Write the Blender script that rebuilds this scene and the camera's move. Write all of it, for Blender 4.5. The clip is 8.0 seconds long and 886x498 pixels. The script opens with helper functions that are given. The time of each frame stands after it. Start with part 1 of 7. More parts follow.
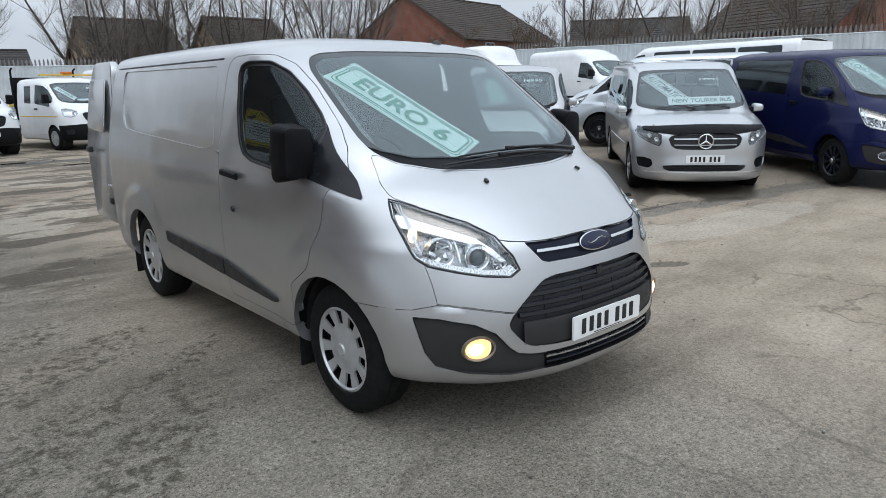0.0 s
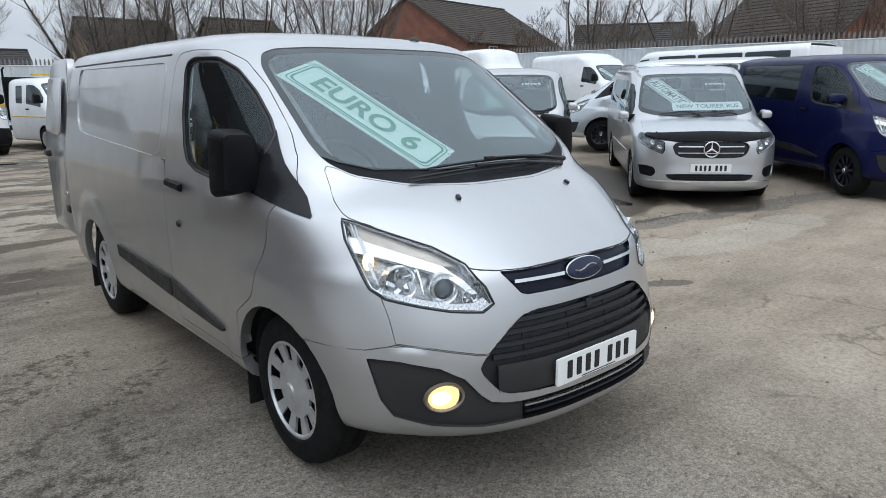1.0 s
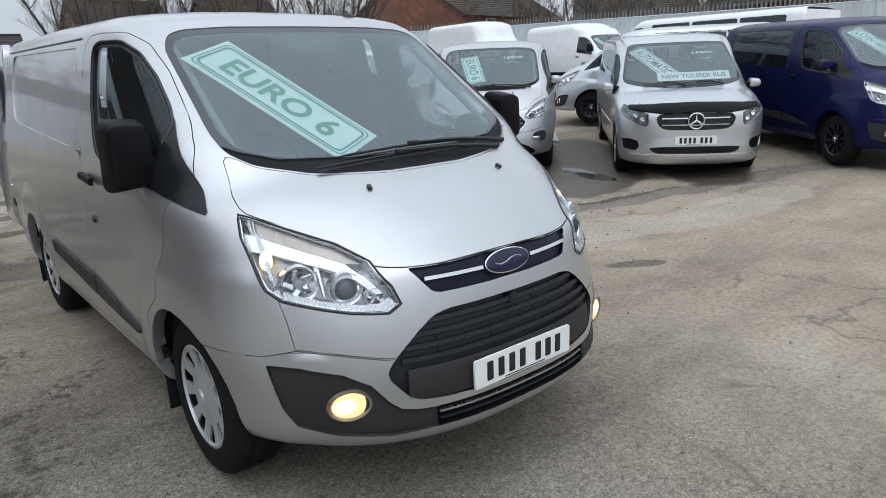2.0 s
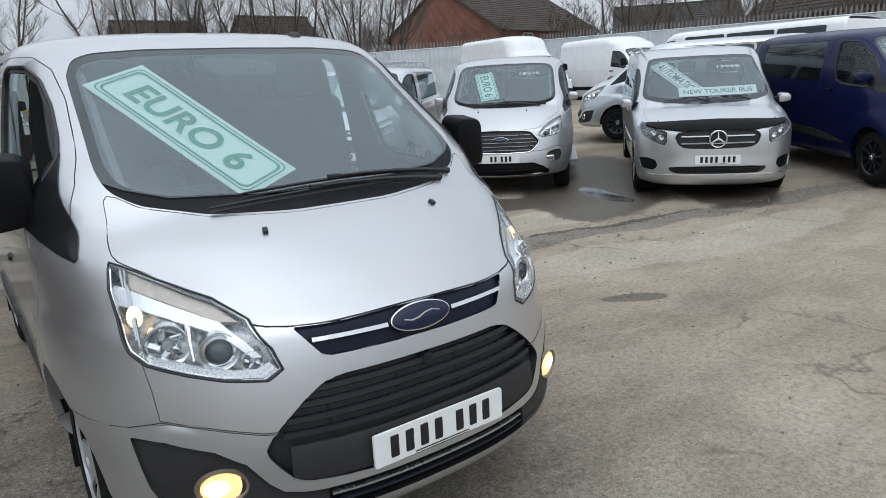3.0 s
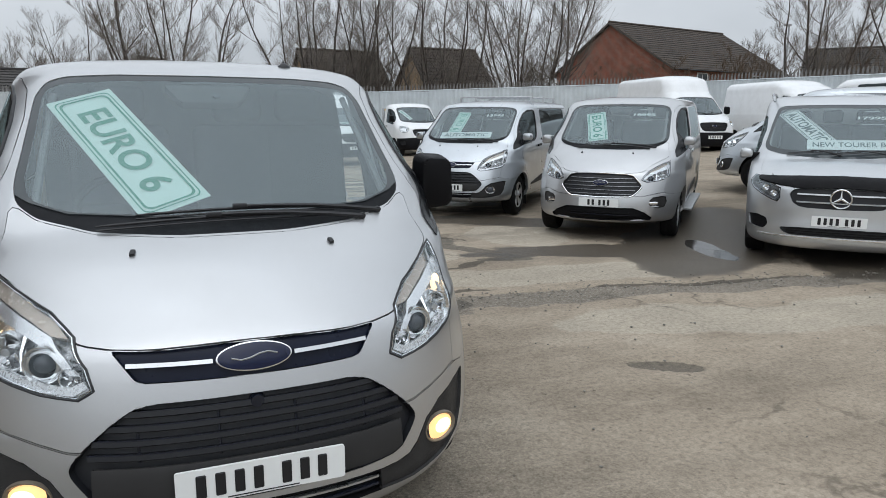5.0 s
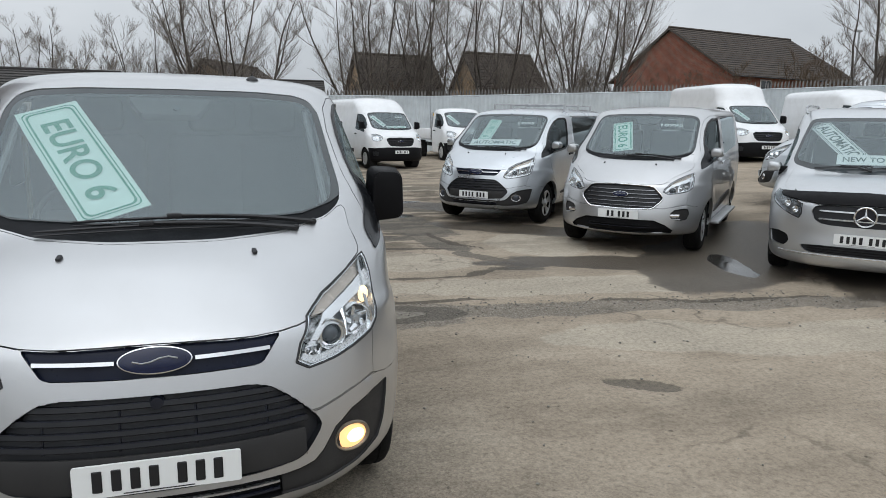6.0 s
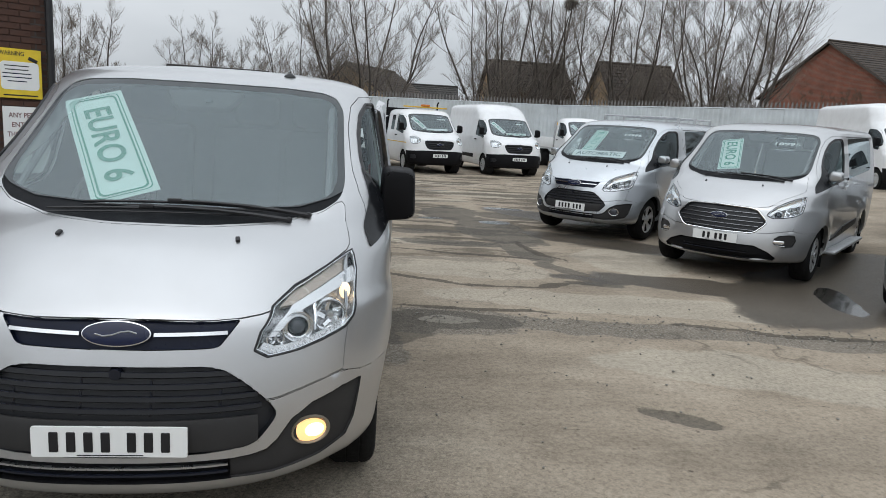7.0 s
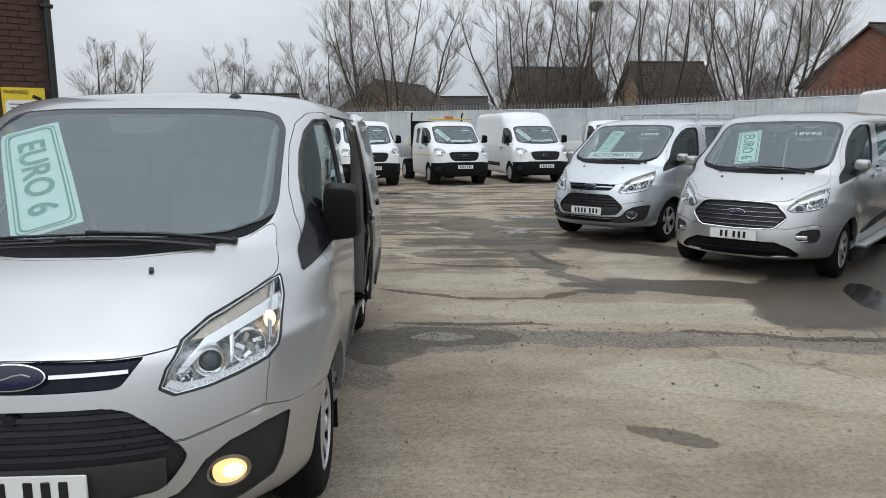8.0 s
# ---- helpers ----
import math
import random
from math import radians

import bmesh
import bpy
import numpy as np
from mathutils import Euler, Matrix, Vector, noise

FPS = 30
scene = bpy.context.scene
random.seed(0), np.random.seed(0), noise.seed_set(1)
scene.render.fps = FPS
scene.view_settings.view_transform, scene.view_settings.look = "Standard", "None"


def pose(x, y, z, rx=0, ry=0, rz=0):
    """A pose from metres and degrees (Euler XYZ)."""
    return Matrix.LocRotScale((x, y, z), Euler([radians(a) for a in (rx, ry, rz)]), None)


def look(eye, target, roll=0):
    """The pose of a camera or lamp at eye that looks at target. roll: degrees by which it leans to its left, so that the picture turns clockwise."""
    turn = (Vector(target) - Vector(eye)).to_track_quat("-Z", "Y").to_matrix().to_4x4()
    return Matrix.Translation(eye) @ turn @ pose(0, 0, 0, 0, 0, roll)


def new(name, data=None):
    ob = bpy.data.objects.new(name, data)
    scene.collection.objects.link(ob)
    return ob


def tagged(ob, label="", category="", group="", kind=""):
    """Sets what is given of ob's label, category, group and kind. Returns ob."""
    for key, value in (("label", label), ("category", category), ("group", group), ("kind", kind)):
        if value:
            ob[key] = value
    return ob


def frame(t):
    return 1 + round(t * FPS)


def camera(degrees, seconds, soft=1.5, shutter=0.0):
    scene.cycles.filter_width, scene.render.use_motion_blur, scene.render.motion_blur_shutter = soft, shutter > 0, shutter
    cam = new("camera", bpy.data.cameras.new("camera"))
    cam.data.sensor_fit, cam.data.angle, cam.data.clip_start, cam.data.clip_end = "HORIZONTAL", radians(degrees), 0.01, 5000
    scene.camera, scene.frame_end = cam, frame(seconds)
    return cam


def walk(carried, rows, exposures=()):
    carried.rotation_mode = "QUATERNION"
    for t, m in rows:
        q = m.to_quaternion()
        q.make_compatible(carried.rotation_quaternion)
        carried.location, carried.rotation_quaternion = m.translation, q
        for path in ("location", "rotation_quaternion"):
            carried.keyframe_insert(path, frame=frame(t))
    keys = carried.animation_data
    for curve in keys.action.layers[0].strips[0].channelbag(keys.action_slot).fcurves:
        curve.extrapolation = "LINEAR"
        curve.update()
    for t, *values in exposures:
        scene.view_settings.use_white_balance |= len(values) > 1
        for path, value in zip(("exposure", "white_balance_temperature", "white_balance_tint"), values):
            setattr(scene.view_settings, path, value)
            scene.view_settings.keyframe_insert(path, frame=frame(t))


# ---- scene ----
cam = camera(65.9, 8.0, 0.9)
PATH = [
    (0, (-2.617, -1.872, 1.595), (-1.352, -0.393, 1.134), -1.2),
    (0.5, (-2.375, -1.66, 1.568), (-1.06, -0.214, 1.145), 1.0),
    (1, (-2.19, -1.62, 1.582), (-0.93, -0.133, 1.131), -0.7),
    (1.5, (-1.981, -1.732, 1.615), (-0.848, -0.152, 1.146), -0.9),
    (2, (-1.773, -1.691, 1.593), (-0.541, -0.204, 1.074), -2.2),
    (2.2, (-1.605, -1.59, 1.555), (-0.293, -0.173, 1.037), -1.3),
    (3.3, (-1.068, -1.761, 1.621), (0.016, -0.145, 1.158), -2.4),
    (3.5, (-0.982, -1.797, 1.615), (0.097, -0.177, 1.157), -1.5),
    (4, (-0.741, -1.811, 1.588), (0.358, -0.195, 1.16), -0.4),
    (4.5, (-0.473, -1.843, 1.618), (0.503, -0.151, 1.188), -1.4),
    (5, (-0.235, -2.057, 1.61), (0.514, -0.241, 1.235), 0.2),
    (5.2, (-0.137, -2.157, 1.632), (0.518, -0.306, 1.25), 0.2),
    (6.3, (0.417, -2.279, 1.669), (0.981, -0.393, 1.319), 0.9),
    (6.5, (0.538, -2.25, 1.643), (1.025, -0.338, 1.317), 0.4),
    (7, (0.85, -2.34, 1.666), (1.08, -0.386, 1.306), 3.5),
    (7.5, (1.055, -2.281, 1.63), (1.198, -0.321, 1.261), 1.3),
    (8, (1.328, -2.171, 1.67), (1.43, -0.202, 1.339), -0.1),
]
walk(cam, [(t, look(eye, target, roll)) for t, eye, target, roll in PATH], [(0, .20, 6000, 10), (2, .16, 6060, 10), (3.5, .09, 6130, 10), (6.5, .02, 6360, 10), (8, .06, 6350, 10)])

# ---- sky and light: flat overcast day ----
world = bpy.data.worlds.new("sky")
scene.world = world
world.use_nodes = True
wn = world.node_tree
wn.nodes.clear()
sky = wn.nodes.new("ShaderNodeTexSky")
sky.sky_type = "NISHITA"
sky.sun_disc = False
sky.sun_elevation = radians(57)
sky.sun_rotation = radians(200)
sky.air_density = 1.0
sky.dust_density = 4.0
sky_grey = wn.nodes.new("ShaderNodeHueSaturation")
sky_grey.inputs["Saturation"].default_value = 0.12
cloud_at = wn.nodes.new("ShaderNodeTexCoord")
cloud_map = wn.nodes.new("ShaderNodeMapping")
cloud_map.inputs["Scale"].default_value = (1.0, 1.0, 2.6)
cloud = wn.nodes.new("ShaderNodeTexNoise")
cloud.inputs["Scale"].default_value = 2.2
cloud.inputs["Detail"].default_value = 6
cloud_mix = wn.nodes.new("ShaderNodeMix")
cloud_mix.data_type = "RGBA"
cloud_mix.inputs["Factor"].default_value = 0.78
cloud_ramp = wn.nodes.new("ShaderNodeValToRGB")
cloud_ramp.color_ramp.elements[0].position = 0.36
cloud_ramp.color_ramp.elements[0].color = (5.9, 6.3, 6.65, 1)
cloud_ramp.color_ramp.elements[1].position = 0.68
cloud_ramp.color_ramp.elements[1].color = (7.7, 8.1, 8.4, 1)
sky_out = wn.nodes.new("ShaderNodeBackground")
sky_out.inputs["Strength"].default_value = 0.12
world_out = wn.nodes.new("ShaderNodeOutputWorld")
wl = wn.links
wl.new(cloud_at.outputs["Generated"], cloud_map.inputs["Vector"])
wl.new(cloud_map.outputs["Vector"], cloud.inputs["Vector"])
wl.new(cloud.outputs["Fac"], cloud_ramp.inputs["Fac"])
wl.new(sky.outputs["Color"], sky_grey.inputs["Color"])
wl.new(sky_grey.outputs["Color"], cloud_mix.inputs["A"])
wl.new(cloud_ramp.outputs["Color"], cloud_mix.inputs["B"])
# an overcast sky is brighter overhead than along the horizon
sky_split = wn.nodes.new("ShaderNodeSeparateXYZ")
sky_lift = wn.nodes.new("ShaderNodeMapRange")
sky_lift.inputs["From Min"].default_value = 0.0
sky_lift.inputs["From Max"].default_value = 1.0
sky_lift.inputs["To Min"].default_value = 0.78
sky_lift.inputs["To Max"].default_value = 1.55
sky_scale = wn.nodes.new("ShaderNodeVectorMath")
sky_scale.operation = "SCALE"
wl.new(cloud_at.outputs["Generated"], sky_split.inputs["Vector"])
wl.new(sky_split.outputs["Z"], sky_lift.inputs["Value"])
wl.new(cloud_mix.outputs["Result"], sky_scale.inputs["Vector"])
wl.new(sky_lift.outputs["Result"], sky_scale.inputs["Scale"])
wl.new(sky_scale.outputs["Vector"], sky_out.inputs["Color"])
wl.new(sky_out.outputs["Background"], world_out.inputs["Surface"])

sun_lamp = bpy.data.lights.new("sun", "SUN")
sun_lamp.energy = 0.5
sun_lamp.angle = radians(90)
sun_lamp.color = (0.96, 0.99, 1.0)
sun = new("sun", sun_lamp)
sun.matrix_world = look((-5, -9, 16), (0, 0, 0))
scene.view_settings.exposure = 0.0

# ---- materials ----


def nodes_of(name):
    m = bpy.data.materials.new(name)
    m.use_nodes = True
    t = m.node_tree
    return m, t, t.nodes["Principled BSDF"]


def noise_node(t, scale, detail=4.0, rough=0.55, stretch=None, world_space=False):
    co = t.nodes.new("ShaderNodeNewGeometry" if world_space else "ShaderNodeTexCoord")
    n = t.nodes.new("ShaderNodeTexNoise")
    n.inputs["Scale"].default_value = scale
    n.inputs["Detail"].default_value = detail
    n.inputs["Roughness"].default_value = rough
    src = co.outputs["Position" if world_space else "Object"]
    if stretch:
        mp = t.nodes.new("ShaderNodeMapping")
        mp.inputs["Scale"].default_value = stretch
        t.links.new(src, mp.inputs["Vector"])
        src = mp.outputs["Vector"]
    t.links.new(src, n.inputs["Vector"])
    return n.outputs["Fac"]


def ramp(t, fac, stops):
    r = t.nodes.new("ShaderNodeValToRGB")
    e = r.color_ramp.elements
    while len(e) < len(stops):
        e.new(0.5)
    for k, (pos, c) in enumerate(stops):
        e[k].position = pos
        e[k].color = (*c, 1) if len(c) == 3 else c
    t.links.new(fac, r.inputs["Fac"])
    return r.outputs["Color"]


def mixc(t, fac, a, b, mode="MIX"):
    m = t.nodes.new("ShaderNodeMix")
    m.data_type, m.blend_type = "RGBA", mode
    for sock, v in (("Factor", fac), ("A", a), ("B", b)):
        if isinstance(v, (int, float)):
            m.inputs[sock].default_value = v
        elif isinstance(v, tuple):
            m.inputs[sock].default_value = (*v, 1) if len(v) == 3 else v
        else:
            t.links.new(v, m.inputs[sock])
    return m.outputs["Result"]


def bump(t, height, dist, strength=1.0):
    b = t.nodes.new("ShaderNodeBump")
    b.inputs["Distance"].default_value = dist
    b.inputs["Strength"].default_value = strength
    t.links.new(height, b.inputs["Height"])
    return b.outputs["Normal"]


def grey(v):
    return (v, v, v)


def plain(name, color, rough=0.5, metal=0.0, coat=0.0, vary=0.12, scale=6.0, bumps=0.0, bump_scale=300.0, spec=0.5):
    """A painted or moulded surface with faint dirt and fine relief."""
    m, t, b = nodes_of(name)
    n = noise_node(t, scale, 5)
    lo = tuple(c * (1 - vary) for c in color)
    hi = tuple(min(1, c * (1 + vary)) for c in color)
    t.links.new(ramp(t, n, [(0.3, lo), (0.7, hi)]), b.inputs["Base Color"])
    r = ramp(t, noise_node(t, scale * 2.3, 4), [(0.3, grey(max(0, rough - 0.08))), (0.7, grey(min(1, rough + 0.1)))])
    t.links.new(r, b.inputs["Roughness"])
    b.inputs["Metallic"].default_value = metal
    b.inputs["Coat Weight"].default_value = coat
    b.inputs["Coat Roughness"].default_value = 0.06
    b.inputs["Specular IOR Level"].default_value = spec
    if bumps:
        t.links.new(bump(t, noise_node(t, bump_scale, 2), bumps, 0.6), b.inputs["Normal"])
    return m


def car_paint(name, color, metal, flake=True, rough=0.34, dirt=0.35, coat=0.8, spec=0.5):
    """Lacquered paint with metal flake and a thin, patchy film of road dust."""
    m, t, b = nodes_of(name)
    n = noise_node(t, 900.0, 1)
    base = ramp(t, n, [(0.35, tuple(c * (0.95 if flake else 0.98) for c in color)), (0.65, tuple(min(1, c * (1.04 if flake else 1.02)) for c in color))])
    film = noise_node(t, 3.5, 6, 0.65)
    fm = ramp(t, film, [(0.42, grey(0.0)), (0.75, grey(dirt))])
    col = mixc(t, fm, base, (0.30, 0.28, 0.25))
    t.links.new(col, b.inputs["Base Color"])
    b.inputs["Metallic"].default_value = metal
    rr = ramp(t, film, [(0.35, grey(rough)), (0.75, grey(rough + 0.15))])
    t.links.new(rr, b.inputs["Roughness"])
    b.inputs["Specular IOR Level"].default_value = spec
    b.inputs["Coat Weight"].default_value = coat
    b.inputs["Coat Roughness"].default_value = 0.04
    return m


def glass_mat(name, tint, rough=0.0, sheen_color=(0.46, 0.54, 0.58), dust=0.0, face_on=0.055, grazing=0.90):
    """Tinted window: partly clear, with a glossy face."""
    m, t, b = nodes_of(name)
    t.nodes.remove(b)
    out = t.nodes["Material Output"]
    clear = t.nodes.new("ShaderNodeBsdfTransparent")
    clear.inputs["Color"].default_value = (*tint, 1)
    gloss = t.nodes.new("ShaderNodeBsdfGlossy")
    gloss.inputs["Roughness"].default_value = rough
    gloss.inputs["Color"].default_value = (0.85, 0.96, 1.0, 1)
    face = t.nodes.new("ShaderNodeLayerWeight")
    face.inputs["Blend"].default_value = 0.5
    steep = t.nodes.new("ShaderNodeMath")
    steep.operation = "POWER"
    steep.inputs[1].default_value = 4.5
    t.links.new(face.outputs["Facing"], steep.inputs[0])
    fres = t.nodes.new("ShaderNodeMath")
    fres.operation = "MULTIPLY_ADD"
    fres.inputs[1].default_value = grazing
    fres.inputs[2].default_value = face_on
    t.links.new(steep.outputs[0], fres.inputs[0])
    mx = t.nodes.new("ShaderNodeMixShader")
    t.links.new(fres.outputs[0], mx.inputs["Fac"])
    t.links.new(clear.outputs["BSDF"], mx.inputs[1])
    t.links.new(gloss.outputs["BSDF"], mx.inputs[2])
    last = mx.outputs["Shader"]
    # diffuse film: a little dust, plus sky sheen put into its colour
    if dust:
        film = t.nodes.new("ShaderNodeBsdfDiffuse")
        film.inputs["Color"].default_value = (*sheen_color, 1)
        m2 = t.nodes.new("ShaderNodeMixShader")
        fac = ramp(t, noise_node(t, 2.5, 4), [(0.3, grey(dust * 0.6)), (0.75, grey(dust))])
        t.links.new(fac, m2.inputs["Fac"])
        t.links.new(last, m2.inputs[1])
        t.links.new(film.outputs["BSDF"], m2.inputs[2])
        last = m2.outputs["Shader"]
    t.links.new(last, out.inputs["Surface"])
    return m


def glow(name, color, strength):
    m, t, b = nodes_of(name)
    b.inputs["Base Color"].default_value = (*color, 1)
    b.inputs["Emission Color"].default_value = (*color, 1)
    b.inputs["Emission Strength"].default_value = strength
    return m


M = {}
M["silver"] = car_paint("silver_paint", (0.540, 0.546, 0.555), 0.88, rough=0.31, dirt=0.05)
M["silver_light"] = car_paint("silver_paint_light", (0.60, 0.615, 0.63), 0.88, rough=0.32, dirt=0.06)
M["silver_warm"] = car_paint("silver_paint_warm", (0.60, 0.63, 0.66), 0.85, rough=0.26, dirt=0.08)
M["white"] = car_paint("white_paint", (0.78, 0.79, 0.80), 0.0, flake=False, rough=0.4, dirt=0.15)
M["blue"] = car_paint("blue_paint", (0.0012, 0.004, 0.048), 0.2, rough=0.35, dirt=0.01, coat=0.2, spec=0.2)
M["black_plastic"] = plain("black_plastic", (0.006, 0.006, 0.007), 0.5, spec=0.12, bumps=0.0006, bump_scale=900)
M["grey_plastic"] = plain("grey_plastic", (0.032, 0.031, 0.031), 0.5, spec=0.2, bumps=0.0006, bump_scale=900)
M["gloss_black"] = plain("gloss_black", (0.012, 0.014, 0.022), 0.16)
M["navy_black"] = plain("navy_black", (0.007, 0.010, 0.024), 0.32, spec=0.2)
M["rubber"] = plain("tyre_rubber", (0.009, 0.009, 0.009), 0.88, spec=0.18, vary=0.35, scale=20, bumps=0.0012, bump_scale=220)
M["wheel_silver"] = plain("wheel_silver", (0.55, 0.56, 0.57), 0.35, 0.6, vary=0.12, scale=12)
M["chrome"] = plain("chrome", (0.78, 0.79, 0.80), 0.12, 1.0, vary=0.03)
M["reflector"] = plain("lamp_reflector", (0.90, 0.905, 0.91), 0.14, 1.0, vary=0.05, scale=30)
M["dark_inside"] = plain("dark_interior", (0.012, 0.012, 0.013), 0.85)
M["seat_cloth"] = plain("seat_cloth", (0.03, 0.03, 0.033), 0.9, bumps=0.001, bump_scale=500)
M["plate_white"] = plain("plate_white", (0.80, 0.81, 0.80), 0.35, vary=0.04)
M["ink"] = plain("ink_black", (0.012, 0.012, 0.014), 0.45)
M["sign_mint"] = plain("sign_mint", (0.69, 0.86, 0.80), 0.55, vary=0.04)
M["sign_green"] = plain("sign_green", (0.012, 0.27, 0.17), 0.5, vary=0.06)
M["sign_ink"] = plain("sign_ink", (0.05, 0.085, 0.075), 0.5, vary=0.06)
M["sign_pale"] = plain("sign_pale", (0.68, 0.85, 0.79), 0.55, vary=0.04)
M["sign_paper"] = plain("sign_paper", (0.80, 0.84, 0.83), 0.55, vary=0.04)
M["amber"] = plain("amber_plastic", (0.55, 0.16, 0.02), 0.25)
M["red_lens"] = plain("red_lens", (0.35, 0.015, 0.012), 0.2)
# the windscreens' grey-blue film stands in for sky sheen, beyond any dust
M["windscreen_sheen"] = glass_mat("windscreen_glass", (0.68, 0.75, 0.745), 0.29, (0.40, 0.46, 0.47), dust=0.08, face_on=0.14)
M["tinted"] = glass_mat("tinted_glass", (0.10, 0.11, 0.11), 0.0, dust=0.02)
M["side_glass"] = glass_mat("side_glass", (0.46, 0.52, 0.51), 0.0, dust=0.02, face_on=0.04, grazing=0.45)
M["lens"] = glass_mat("lamp_lens", (0.95, 0.96, 0.97))
M["fog_glow"] = glow("fog_bulb", (1.0, 0.74, 0.44), 3.2)
M["fog_edge"] = glow("fog_glass", (1.0, 0.58, 0.24), 0.95)
M["side_glow"] = glow("side_bulb", (1.0, 0.74, 0.44), 1.4)
M["fog_bowl"] = plain("fog_bowl", (0.20, 0.17, 0.13), 0.35, 0.3)
M["lamp_grey"] = plain("lamp_grey", (0.22, 0.225, 0.23), 0.3, 0.5)
M["galv"] = plain("galvanised_steel", (0.42, 0.43, 0.44), 0.5, 0.6, vary=0.2, scale=15)
M["yellow"] = plain("yellow_paint", (0.65, 0.42, 0.03), 0.5)
M["badge_blue"] = plain("badge_blue", (0.006, 0.010, 0.038), 0.2)
M["cowl_black"] = plain("cowl_black", (0.010, 0.011, 0.013), 0.55, spec=0.15, bumps=0.0006, bump_scale=900)
M["lamp_dark"] = plain("lamp_dark", (0.40, 0.403, 0.41), 0.25, 0.6, vary=0.1, scale=20)
M["lamp_amber"] = plain("lamp_amber", (0.46, 0.40, 0.34), 0.22, 0.35, vary=0.1, scale=25)
M["lamp_white"] = plain("lamp_white", (0.80, 0.805, 0.81), 0.2, 0.75, vary=0.04)

# ---- building tools ----


def smooth_mesh(me, angle=35):
    me.polygons.foreach_set("use_smooth", [True] * len(me.polygons))
    me.set_sharp_from_angle(angle=radians(angle))


def part(name, bm, material, parent=None, label="", angle=35):
    """Links a bmesh as one mesh object, under parent if given."""
    me = bpy.data.meshes.new(name)
    bm.to_mesh(me)
    bm.free()
    smooth_mesh(me, angle)
    me.materials.append(material if not isinstance(material, str) else M[material])
    ob = new(name, me)
    if parent is not None:
        ob.parent = parent
    if label:
        ob["label"] = label
    return ob


def thing(name, m, label, category, group="", kind=""):
    ob = new(name)
    ob.matrix_basis = m
    return tagged(ob, label, category, group, kind)


def box_bm(x0, x1, y0, y1, z0, z1, bevel=0.0, seg=2, bm=None):
    b = bmesh.new()
    bmesh.ops.create_cube(b, size=1, matrix=Matrix.LocRotScale(((x0 + x1) / 2, (y0 + y1) / 2, (z0 + z1) / 2), None, (abs(x1 - x0), abs(y1 - y0), abs(z1 - z0))))
    if bevel:
        bmesh.ops.bevel(b, geom=b.edges[:], offset=bevel, segments=seg, profile=0.5, affect="EDGES")
    return merge(bm, b)


def merge(bm, other):
    """Adds other to bm (or gives other back when bm is None)."""
    if bm is None:
        return other
    me = bpy.data.meshes.new("tmp")
    other.to_mesh(me)
    other.free()
    bm.from_mesh(me)
    bpy.data.meshes.remove(me)
    return bm


def moved(bm, m):
    bmesh.ops.transform(bm, matrix=m, verts=bm.verts)
    return bm


def tube_bm(points, radius, sides=8, bm=None, radii=None, caps=True):
    """A round bar along points."""
    b = bm or bmesh.new()
    pts = [Vector(p) for p in points]
    rings = []
    prev = None
    for k, p in enumerate(pts):
        d = (pts[min(k + 1, len(pts) - 1)] - pts[max(k - 1, 0)]).normalized()
        if prev is None:
            u = d.orthogonal().normalized()
        else:
            u = (prev - d * prev.dot(d)).normalized()
        prev = u
        v = d.cross(u)
        r = radii[k] if radii else radius
        rings.append([b.verts.new(p + r * (math.cos(a) * u + math.sin(a) * v)) for a in (2 * math.pi * i / sides for i in range(sides))])
    for a, c in zip(rings, rings[1:]):
        for i in range(sides):
            b.faces.new((a[i], a[(i + 1) % sides], c[(i + 1) % sides], c[i]))
    if caps:
        b.faces.new(rings[0][::-1])
        b.faces.new(rings[-1])
    return b


def lathe_bm(profile, sides=32, bm=None):
    """Turns (radius, y) points round the y axis."""
    b = bm or bmesh.new()
    rings = []
    for r, y in profile:
        if r < 1e-6:
            rings.append([b.verts.new((0, y, 0))])
        else:
            rings.append([b.verts.new((r * math.cos(a), y, r * math.sin(a))) for a in (2 * math.pi * i / sides for i in range(sides))])
    for a, c in zip(rings, rings[1:]):
        for i in range(sides):
            j = (i + 1) % sides
            if len(a) == 1:
                b.faces.new((a[0], c[j], c[i]))
            elif len(c) == 1:
                b.faces.new((a[i], a[j], c[0]))
            else:
                b.faces.new((a[i], a[j], c[j], c[i]))
    return b


def prism_bm(poly, plane, lo, hi, bevel=0.0, bm=None):
    """A slab with the outline poly in plane 'xz', 'yz' or 'xy', between lo and hi on the third axis."""
    def at(p, h):
        return {"xz": (p[0], h, p[1]), "yz": (h, p[0], p[1]), "xy": (p[0], p[1], h)}[plane]
    b = bmesh.new()
    a = [b.verts.new(at(p, lo)) for p in poly]
    c = [b.verts.new(at(p, hi)) for p in poly]
    b.faces.new(a)
    b.faces.new(c[::-1])
    for i in range(len(poly)):
        j = (i + 1) % len(poly)
        b.faces.new((a[j], a[i], c[i], c[j]))
    bmesh.ops.recalc_face_normals(b, faces=b.faces)
    if bevel:
        bmesh.ops.bevel(b, geom=b.edges[:], offset=bevel, segments=2, profile=0.5, affect="EDGES")
    return merge(bm, b)


